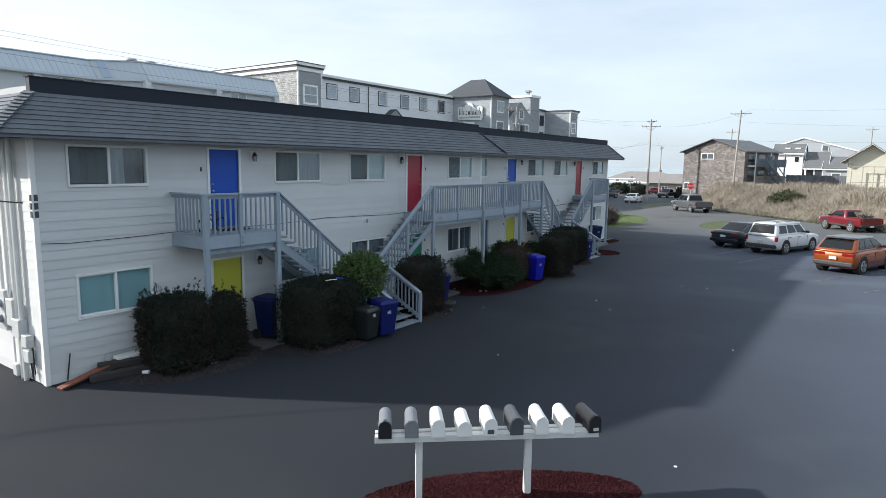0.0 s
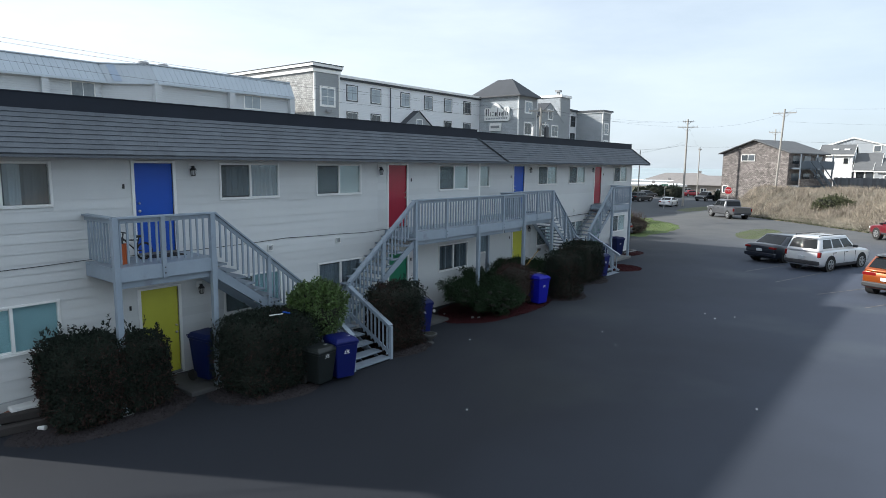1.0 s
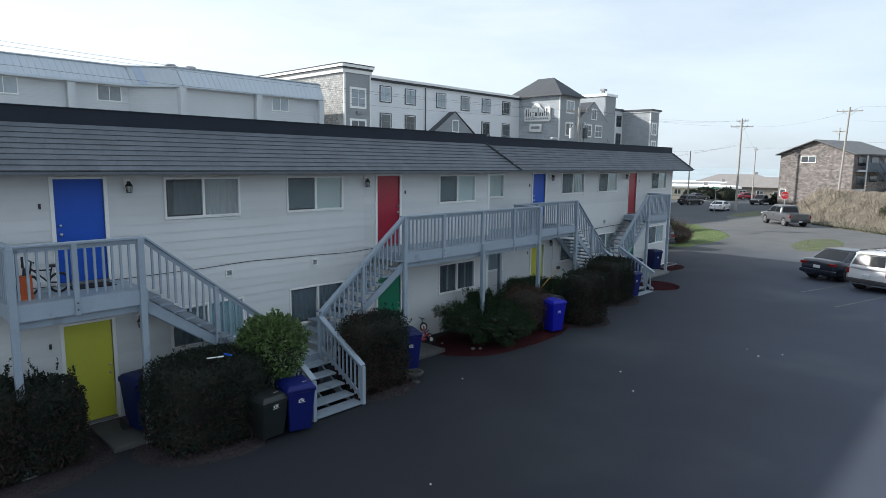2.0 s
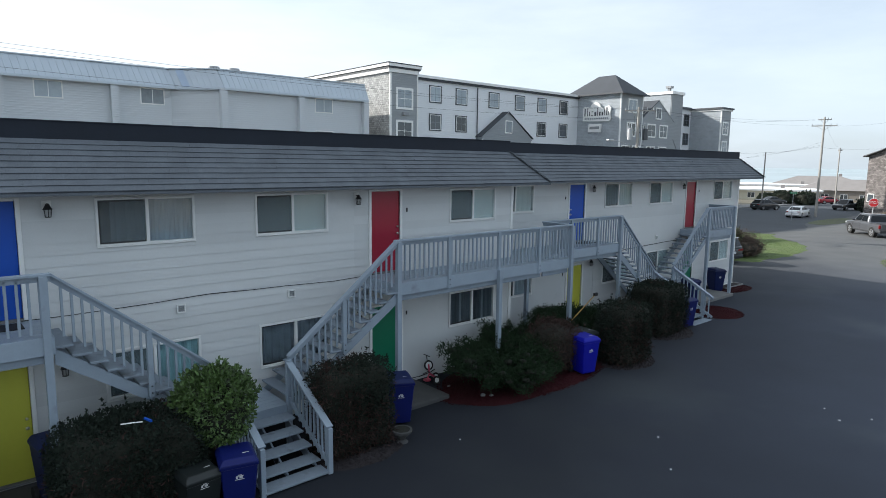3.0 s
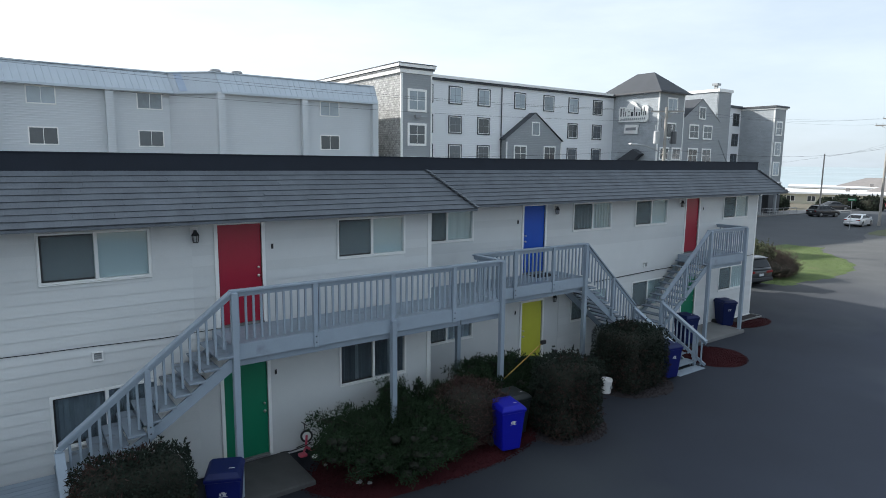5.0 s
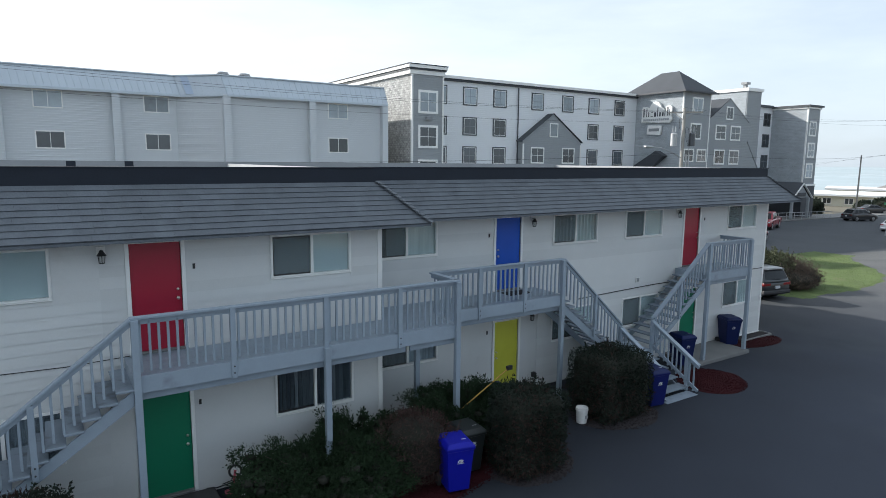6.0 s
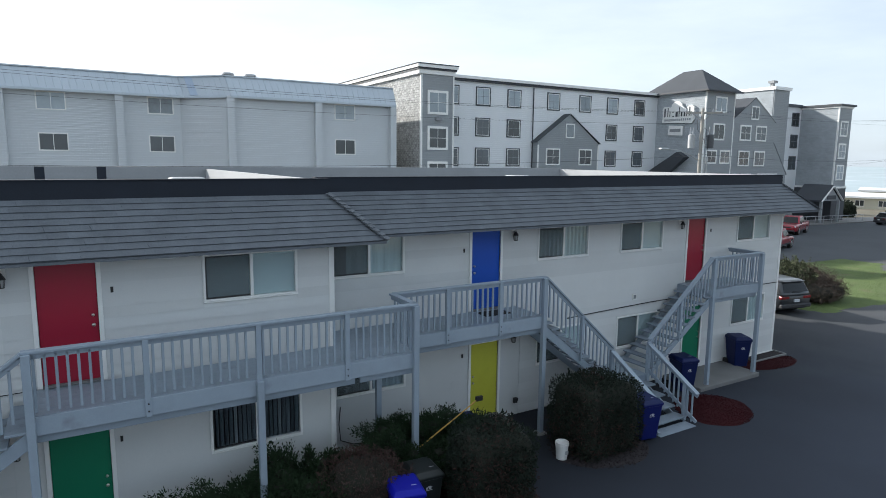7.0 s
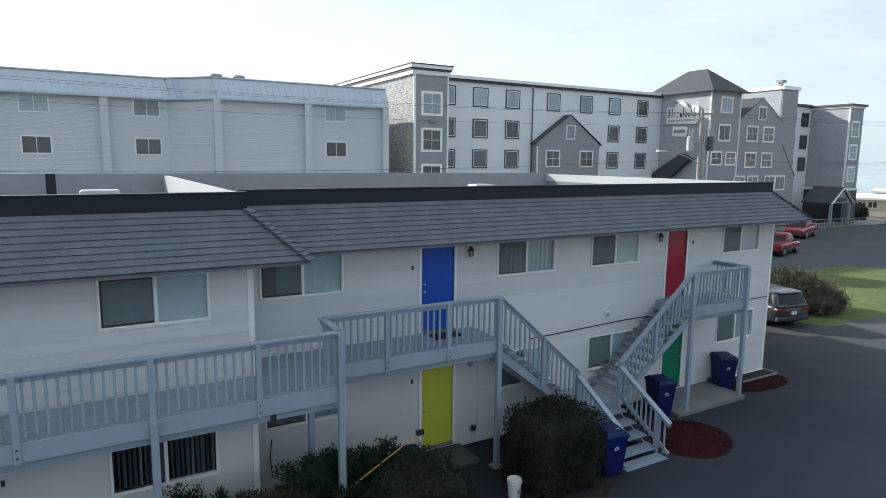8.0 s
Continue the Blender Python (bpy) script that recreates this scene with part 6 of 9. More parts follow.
for x, r, z0, z1 in ((-14.75, 0.055, 0.0, 5.15), (-15.0, 0.04, 1.3, 5.15), (-15.3, 0.035, 1.7, 5.15), (-15.62, 0.035, 1.9, 5.15), (-14.95, 0.03, 0.0, 1.0), (-15.25, 0.02, 0.0, 1.2)):
    bm = bmesh.new()
    rod(bm, (x, 5.27, z0), (x, 5.27, z1), r, n=10)
    part("conduit", bm, M_SMOOTH, met)
for x, z in ((-15.6, 1.6), (-15.6, 1.25)):
    bm = bmesh.new()
    rod(bm, (x, 5.2, z), (x, 5.06, z), 0.09, 0.08, n=14)
    part("meter_glass", bm, M_PANE2, met)
bm = bmesh.new()
for a, b in (((-14.45, 5.3, 0.45), (-14.4, 5.28, 0.05)), ((-14.55, 5.3, 0.45), (-14.42, 5.28, 0.12)), ((-14.4, 5.3, 0.78), (-14.35, 5.3, 0.2))):
    rod(bm, a, b, 0.014, n=6)
part("wires", bm, M_WIRE, met)
tagged(tube("service_cable", [(-14.3, 5.3, 3.85), (-15.2, 4.4, 3.95), (-20, 0, 4.6), (-32, -14, 7.5)], 0.015, M_WIRE), "overhead service cable to corner", "cable")

# planks and clutter at the corner
pl = thing("plank", "reddish loose plank leaning on garden edging", "plank", (-13.7, 5.9, 0))
bm = bmesh.new()
beam(bm, (-13.55, 5.42, 0.03), (-13.75, 6.75, 0.28), 0.2, 0.045)
part("board", bevelled(bm, 0.006), M_WOODRED, pl)
ed = thing("garden_edging", "dark railway-sleeper garden edging", "edging", (-13.4, 6.8, 0))
for a, b in (((-13.5, 6.0, 0.08), (-13.25, 7.3, 0.08)), ((-13.75, 6.3, 0.22), (-13.5, 7.3, 0.2))):
    bm = bmesh.new()
    beam(bm, a, b, 0.18, 0.17)
    part("sleeper", bevelled(bm, 0.02), M_WOODDK, ed)
fr = thing("storage_frame", "white plastic storage crate leaning on wall", "crate", (-13.8, 6.9, 0.1))
part("crate", bevelled(boxes((-13.92, 6.7, 0.12, -13.65, 7.25, 0.36)), 0.03, 2), M_PLAIN, fr)
bm = bmesh.new()
for y in (6.55, 7.4):
    rod(bm, (-13.6, y - 0.06, 0.1), (-13.93, y, 0.42), 0.018, n=6)
rod(bm, (-13.93, 6.55, 0.42), (-13.93, 7.4, 0.44), 0.014, n=6)
part("frame", bm, M_ZINC, fr)
cup = thing("paper_cup", "crumpled white paper cup on asphalt", "cup", (-13.1, 7.0, 0))
bm = bmesh.new()
rod(bm, (-13.15, 6.97, 0.05), (-13.02, 7.05, 0.06), 0.035, 0.05, n=10)
part("cup", bm, M_PLAIN, cup)
tagged(tube("garden_tap", [(AX + 0.03, 5.75, 0.05), (AX + 0.05, 5.8, 0.45), (AX + 0.06, 5.82, 0.62)], 0.014, M_WIRE), "black standpipe at wall foot", "tap")

def wheel_ring(bm, c, axis, r, t):
    """A small tyre as a torus about an axis."""
    c, axis = Vector(c), Vector(axis).normalized()
    s = axis.orthogonal().normalized()
    u = axis.cross(s)
    rings = []
    for i in range(18):
        a = i * math.pi / 9
        d = s * math.cos(a) + u * math.sin(a)
        rings.append([bm.verts.new(c + d * (r + t * math.cos(b)) + axis * t * math.sin(b)) for b in (j * math.pi / 3 for j in range(6))])
    for i in range(18):
        p, q = rings[i], rings[(i + 1) % 18]
        for j in range(6):
            bm.faces.new((p[j], q[j], q[(j + 1) % 6], p[(j + 1) % 6]))


# things on the first balcony
# plain orange canister, no lamp, with a black valve on top
ext = thing("orange_canister", "orange canister with black valve on balcony floor", "canister", (-13.1, 8.66, 3.0))
bm = bmesh.new()
rod(bm, (-13.1, 8.66, 3.0), (-13.1, 8.66, 3.42), 0.1, n=14)
part("body", bm, M_ORANGE, ext, smooth=False)
bm = bmesh.new()
rod(bm, (-13.1, 8.66, 3.42), (-13.1, 8.66, 3.55), 0.05, 0.03, n=10)
rod(bm, (-13.1, 8.63, 3.55), (-13.1, 8.63, 3.75), 0.02, n=6)
part("valve", bm, M_BLACK, ext)
bike = thing("push_bike", "small dark child's bicycle parked on balcony", "bicycle", (-13.3, 8.95, 3.0))
for y in (8.74, 9.22):
    bm = bmesh.new()
    wheel_ring(bm, (-13.3, y, 3.2), (1, 0.1, 0), 0.17, 0.022)
    part("wheel", bm, M_RUBBER, bike)
bm = bmesh.new()
for a, b in (((-13.3, 8.74, 3.2), (-13.3, 8.8, 3.58)), ((-13.3, 8.79, 3.5), (-13.3, 9.05, 3.22)), ((-13.3, 9.05, 3.22), (-13.3, 9.22, 3.2)), ((-13.3, 9.05, 3.22), (-13.3, 9.12, 3.5)), ((-13.3, 8.8, 3.46), (-13.3, 9.1, 3.44))):
    rod(bm, a, b, 0.014, n=6)
part("frame", bm, M_BLACK, bike)
bm = bmesh.new()
rod(bm, (-13.48, 8.8, 3.62), (-13.12, 8.8, 3.62), 0.014, n=6)
rod(bm, (-13.3, 8.8, 3.56), (-13.3, 8.8, 3.62), 0.014, n=6)
part("handlebar", bm, M_BLACK, bike)
part("saddle", bevelled(boxes((-13.35, 9.04, 3.49, -13.25, 9.22, 3.54)), 0.015, 2), M_BLACK, bike)
for y, x in ((9.83, AX), (26.85, BX)):
    mt = thing("doormat", "dark rectangular doormat before door", "mat", (x + 0.4, y, 3.0), "doormats")
    part("mat", bevelled(boxes((x + 0.15, y - 0.38, 3.001, x + 0.6, y + 0.38, 3.018)), 0.004), M_RUBBER, mt)

# bucket, pot, tricycle
bk = thing("bucket", "white plastic bucket on asphalt beside hedge", "bucket", (-12.45, 27.3, -0.01))
bm = bmesh.new()
rod(bm, (-12.45, 27.3, 0.0), (-12.45, 27.3, 0.4), 0.125, 0.155, n=20)
bmesh.ops.delete(bm, geom=[f for f in bm.faces if f.normal.z > 0.9], context="FACES")
bmesh.ops.solidify(bm, geom=bm.faces[:], thickness=0.008)
part("pail", bm, M_PLAIN, bk)
bm = bmesh.new()
rod(bm, (-12.45, 27.3, 0.33), (-12.45, 27.3, 0.36), 0.162, n=20)
part("collar", bm, M_PLAIN, bk)
part("label", boxes((-12.325, 27.28, 0.14, -12.29, 27.36, 0.22)), M_ZINC, bk)
bm = bmesh.new()
rod(bm, (-12.45, 27.3, 0.02), (-12.45, 27.3, 0.31), 0.11, 0.13, n=14)
part("contents", bm, M_SOIL, bk)
pt = thing("planter_urn", "small grey stone urn planter on mulch", "planter", (-11.3, 16.3, 0))
bm = bmesh.new()
for r0, r1, z0, z1 in ((0.14, 0.08, 0, 0.05), (0.06, 0.06, 0.05, 0.09), (0.08, 0.2, 0.09, 0.22), (0.21, 0.22, 0.22, 0.27)):
    rod(bm, (-11.3, 16.3, z0), (-11.3, 16.3, z1), r0, r1, n=16)
part("urn", bm, M_SLAB, pt)
bm = bmesh.new()
rod(bm, (-11.3, 16.3, 0.25), (-11.3, 16.3, 0.275), 0.17, n=14)
part("soil", bm, M_CORE, pt)


tr = thing("tricycle", "pinkish-red child's tricycle tipped against wall", "tricycle", (-13.6, 19.0, 0.0))
front, backs = (-13.7, 19.0, 0.44), ((-13.42, 19.05, 0.1), (-13.66, 19.22, 0.1))
for c, r in ((front, 0.13), (backs[0], 0.1), (backs[1], 0.1)):
    bm = bmesh.new()
    wheel_ring(bm, c, (1, -0.25, 0.25), r - 0.02, 0.025)
    w = part("wheel", bm, M_RUBBER, tr)
    bm = bmesh.new()
    q = Vector((1, -0.25, 0.25)).normalized() * 0.012
    rod(bm, Vector(c) - q, Vector(c) + q, r - 0.03, n=16)
    part("disc", bm, M_PLAIN, w)
bm = bmesh.new()
for a, b, r in (((-13.7, 19.0, 0.46), (-13.58, 18.93, 0.26), 0.025), ((-13.58, 18.93, 0.26), (-13.54, 19.12, 0.12), 0.03), ((-13.42, 19.05, 0.1), (-13.66, 19.22, 0.1), 0.015), ((-13.58, 18.93, 0.26), (-13.56, 18.84, 0.12), 0.022)):
    rod(bm, a, b, r, n=8)
part("frame", bm, M_PINK, tr)
part("seat", bevelled(boxes((-13.64, 18.76, 0.08, -13.48, 18.93, 0.15)), 0.03, 2), M_PINK, tr)
bm = bmesh.new()
for a, b in (((-13.72, 18.98, 0.46), (-13.76, 18.98, 0.7)), ((-13.86, 18.96, 0.71), (-13.66, 19.0, 0.69)), ((-13.6, 18.92, 0.32), (-13.58, 18.72, 0.3))):
    rod(bm, a, b, 0.012, n=6)
part("handlebar", bm, M_BLACK, tr)
for x, y, s in ((-13.0, 19.1, 0.035), (-12.0, 19.35, 0.055), (-11.85, 19.5, 0.045)):
    o = thing("stone", "small pale stone on mulch", "stone", (x, y, 0.03), "stones on the mulch")
    bm = bmesh.new()
    bmesh.ops.create_icosphere(bm, subdivisions=2, radius=s, matrix=Matrix.Translation((x, y, 0.05)) @ Matrix.Diagonal((1, 1.3, 0.7, 1)))
    for v in bm.verts:
        v.co += Vector(noise.noise_vector(v.co * 18)) * s * 0.3
    part("rock", bm, M_CONC, o)

# ---- mailboxes on their stand ----
M_MBWHITE = mat("white_enamel", (0.74, 0.74, 0.72), 0.4, var=0.06, scale=6, bump=0.03)
M_MBGREY = mat("grey_enamel", (0.19, 0.20, 0.22), 0.4, var=0.08, scale=6, bump=0.03)
M_MBDARK = mat("charcoal_enamel", (0.07, 0.075, 0.085), 0.4, var=0.08, scale=6, bump=0.03)
M_MBBLACK = mat("black_enamel", (0.018, 0.018, 0.02), 0.35, var=0.08, scale=6, bump=0.03)
M_WEATHER = mat("weathered_white_timber", (0.62, 0.62, 0.60), 0.7, var=0.1, scale=5, fine=50, bump=0.2, stain=((0.4, 0.4, 0.38), 4, 0.62))
MB_A, MB_B = Vector((-5.29, 5.92, 1.15)), Vector((-2.98, 7.905, 1.155))
MB_U = (MB_B - MB_A).normalized()
MB_N = Vector((MB_U.y, -MB_U.x, 0))
stand = thing("mailbox_stand", "weathered white timber mailbox stand on two posts", "stand", (-4.1, 6.95, 0.15))
for k, off in enumerate((-0.06, 0.07)):
    bm = bmesh.new()
    a, b = MB_A + MB_N * off, MB_B + MB_N * off
    beam(bm, a - Vector((0, 0, 0.02)), (b if k == 0 else b), 0.09, 0.04)
    part("rail", bevelled(bm, 0.005), M_WEATHER, stand)
bm = bmesh.new()
beam(bm, MB_A + MB_N * 0.13 - Vector((0, 0, 0.035)), MB_B + MB_N * 0.13 - Vector((0, 0, 0.035)), 0.035, 0.09)
part("front_board", bevelled(bm, 0.004), M_WEATHER, stand)
for f in (0.195, 0.69):
    p = MB_A.lerp(MB_B, f)
    bm = bmesh.new()
    beam(bm, (p.x, p.y, gz(p.x, p.y) - 0.1), (p.x, p.y, 1.10), 0.095, 0.095, up=MB_N)
    part("post", bevelled(bm, 0.006), M_WEATHER, stand)
    bm = bmesh.new()
    beam(bm, p - MB_N * 0.14 - Vector((0, 0, 0.08)), p + MB_N * 0.12 - Vector((0, 0, 0.08)), 0.04, 0.08)
    part("bracket", bm, M_WEATHER, stand)


def mailbox(m, shell_m, door_m, label, w=0.172, h=0.24, length=0.49, note=0):
    """A domed steel mailbox, its door towards +x."""
    ob = thing("mailbox", label, "mailbox", (0, 0, 0), "mailboxes on the stand")
    prof = [(-w / 2, 0), (w / 2, 0)] + [(w / 2 * math.cos(a), h - w / 2 + w / 2 * math.sin(a)) for a in (k * math.pi / 10 for k in range(11))]
    bm = bmesh.new()
    prism(bm, prof, -length / 2, length / 2, "x")
    part("shell", bm, shell_m, ob)
    big = [(y * 1.06, z * 1.02) for y, z in prof]
    bm = bmesh.new()
    prism(bm, big, length / 2 - 0.025, length / 2 - 0.004, "x")
    part("collar", bm, shell_m, ob)
    bm = bmesh.new()
    prism(bm, [(y * 0.97, z * 0.98 + 0.003) for y, z in prof], length / 2, length / 2 + 0.012, "x")
    part("door", bm, door_m, ob)
    part("latch", bevelled(boxes((length / 2 - 0.04, -0.02, h - 0.002, length / 2 + 0.03, 0.02, h + 0.014)), 0.003), door_m, ob)
    part("flag", boxes((-0.02, -w / 2 - 0.012, 0.1, 0.14, -w / 2 - 0.006, 0.13), (-0.02, -w / 2 - 0.012, 0.05, 0.01, -w / 2 - 0.006, 0.1)), shell_m, ob)
    if note:
        part("number_plate", boxes((length / 2 + 0.012, -0.045 if note == 1 else -0.03, 0.03, length / 2 + 0.016, 0.045, 0.09 if note == 1 else 0.075)), M_MBDARK if note == 1 else M_STICKER, ob)
    ob.matrix_basis = m
    return ob


turn = math.degrees(math.atan2(MB_N.y, MB_N.x))
kinds = ((M_MBGREY, M_MBBLACK, "grey domed mailbox with black door", 0.0, 0), (M_MBGREY, M_MBGREY, "grey domed mailbox with grey door", 0, 0), (M_MBWHITE, M_MBWHITE, "white domed mailbox on stand", 0, 0), (M_MBWHITE, M_MBWHITE, "squat white domed mailbox on stand", 0, 0), (M_MBWHITE, M_MBWHITE, "white domed mailbox with dark scribble on door", 0, 1), (M_MBDARK, M_MBDARK, "charcoal domed mailbox on stand", 0, 0), (M_MBWHITE, M_MBWHITE, "clean white domed mailbox on stand", 0, 0), (M_MBWHITE, M_MBWHITE, "clean white domed mailbox near stand end", 0, 0), (M_MBBLACK, M_MBBLACK, "black mailbox with black door and white plate", 6, 2))
for i, (s, d, label, tilt, note) in enumerate(kinds):
    p = MB_A.lerp(MB_B, 0.045 + i * 0.1155)
    mailbox(Matrix.Translation(p + MB_N * -0.06) @ pose(0, 0, 0.002, 0, 0, turn + tilt + rng.uniform(-2, 2)), s, d, label, h=0.24 if i != 3 else 0.205, w=0.172 if i != 3 else 0.182, note=note)

# litter flecks on the lot
for i in range(9):
    x, y = rng.uniform(-11, -2), rng.uniform(9, 34)
    o = thing("litter_scrap", "tiny pale paper scrap on asphalt", "litter", (x, y, gz(x, y)), "scraps on the lot")
    bm = bmesh.new()
    s = rng.uniform(0.012, 0.026)
    hexa(bm, [(x - s, y - s * 0.6, gz(x, y) + 0.002), (x + s, y - s, gz(x, y) + 0.002), (x + s, y + s, gz(x, y) + 0.004), (x - s, y + s * 0.7, gz(x, y) + 0.003), (x - s, y - s * 0.6, gz(x, y) + 0.012), (x + s, y - s, gz(x, y) + 0.006), (x + s, y + s, gz(x, y) + 0.016), (x - s, y + s * 0.7, gz(x, y) + 0.01)])
    part("scrap", bm, M_PLAIN, o)

sk = thing("outdoor_socket", "small black outdoor socket low on wall", "socket", (BX, 27.87, 0.4))
part("box", bevelled(boxes((BX, 27.81, 0.33, BX + 0.07, 27.93, 0.47)), 0.01), M_BLACK, sk)
part("cover", bevelled(boxes((BX + 0.071, 27.82, 0.40, BX + 0.11, 27.92, 0.48)), 0.008), M_BLACK, sk)


# ---- parked vehicles ----
def paint(name, c, metal=0.2, rough=0.28):
    m = mat(name, c, rough, metal, var=0.04, scale=1.5, fine=30, bump=0)
    m.node_tree.nodes["Principled BSDF"].inputs["Coat Weight"].default_value = 0.6
    m.node_tree.nodes["Principled BSDF"].inputs["Coat Roughness"].default_value = 0.08
    return m


P_WHITE, P_NAVY, P_ORANGE, P_RED, P_BRIGHT, P_GREY, P_SILVER, P_DARK = paint("car_white", (0.70, 0.71, 0.72)), paint("car_navy", (0.012, 0.016, 0.028)), paint("car_orange", (0.29, 0.064, 0.010), 0.4), paint("car_red", (0.15, 0.010, 0.017)), paint("car_bright_red", (0.27, 0.008, 0.02)), paint("car_grey", (0.12, 0.125, 0.135), 0.4), paint("car_silver", (0.036, 0.039, 0.043), 0.3), paint("car_dark", (0.03, 0.032, 0.036))
M_CARGLASS = mat("car_glass", (0.010, 0.012, 0.014), 0.06, var=0.05, spec=0.35)
M_TAIL = mat("tail_lamp_red", (0.20, 0.008, 0.008), 0.2, var=0.05)
M_HEAD = mat("head_lamp", (0.6, 0.62, 0.64), 0.15, var=0.05)
M_RIM = mat("alloy_rim", (0.45, 0.46, 0.47), 0.35, 0.7, var=0.08)
M_BUMPER = mat("dark_bumper", (0.035, 0.036, 0.04), 0.6, var=0.1)
M_PLATE = mat("number_plate", (0.55, 0.57, 0.6), 0.5, var=0.05)


def loft(bm, rings):
    """Closed rings of equal count, skinned in turn and capped."""
    v = [[bm.verts.new(p) for p in r] for r in rings]
    k = len(rings[0])
    for p, q in zip(v, v[1:]):
        for i in range(k):
            bm.faces.new((p[i], p[(i + 1) % k], q[(i + 1) % k], q[i]))
    bm.faces.new(v[0][::-1]), bm.faces.new(v[-1])
    bmesh.ops.recalc_face_normals(bm, faces=bm.faces[:])
    return bm


def section(x, zb, zt, w):
    """Rounded cross-section of a car's body at x."""
    h = zt - zb
    half = [(0.80, 0.0), (0.94, 0.06), (0.985, 0.2), (1.0, 0.45), (0.99, 0.66), (0.972, 0.82), (0.945, 0.92), (0.88, 0.975), (0.72, 0.995)]
    return [(x, w * a, zb + h * b) for a, b in half] + [(x, 0, zt + 0.018)] + [(x, -w * a, zb + h * b) for a, b in half[::-1]] + [(x, 0, zb)]


def lerp(a, b, f):
    return a + (b - a) * f


def slab(bm, grid, mid, lift, sink=0.01):
    """A curved sheet with thickness on a grid of points, bulging away from mid."""
    rows, cols = len(grid), len(grid[0])
    n = (grid[0][-1] - grid[0][0]).cross(grid[-1][0] - grid[0][0]).normalized()
    if n.dot(grid[0][0] - mid) < 0:
        n = -n
    out = [[bm.verts.new(p + n * lift) for p in row] for row in grid]
    inn = [[bm.verts.new(p - n * sink) for p in row] for row in grid]
    for i in range(rows - 1):
        for j in range(cols - 1):
            bm.faces.new((out[i][j], out[i][j + 1], out[i + 1][j + 1], out[i + 1][j]))
            bm.faces.new((inn[i][j], inn[i + 1][j], inn[i + 1][j + 1], inn[i][j + 1]))
    rim = [(0, j) for j in range(cols)] + [(i, cols - 1) for i in range(1, rows)] + [(rows - 1, j) for j in range(cols - 2, -1, -1)] + [(i, 0) for i in range(rows - 2, 0, -1)]
    for (i, j), (k, l) in zip(rim, rim[1:] + rim[:1]):
        bm.faces.new((out[i][j], inn[i][j], inn[k][l], out[k][l]))
    bmesh.ops.recalc_face_normals(bm, faces=bm.faces[:])
    return bm


def arch(bm, c, r, t):
    """The rounded lip over a wheel, in the plane of the car's side."""
    a = [-0.25 + i * (math.pi + 0.5) / 14 for i in range(15)]
    for p, q in zip(a, a[1:]):
        rod(bm, (c[0] + r * math.cos(p), c[1], c[2] + r * math.sin(p)), (c[0] + r * math.cos(q), c[1], c[2] + r * math.sin(q)), t, n=6)


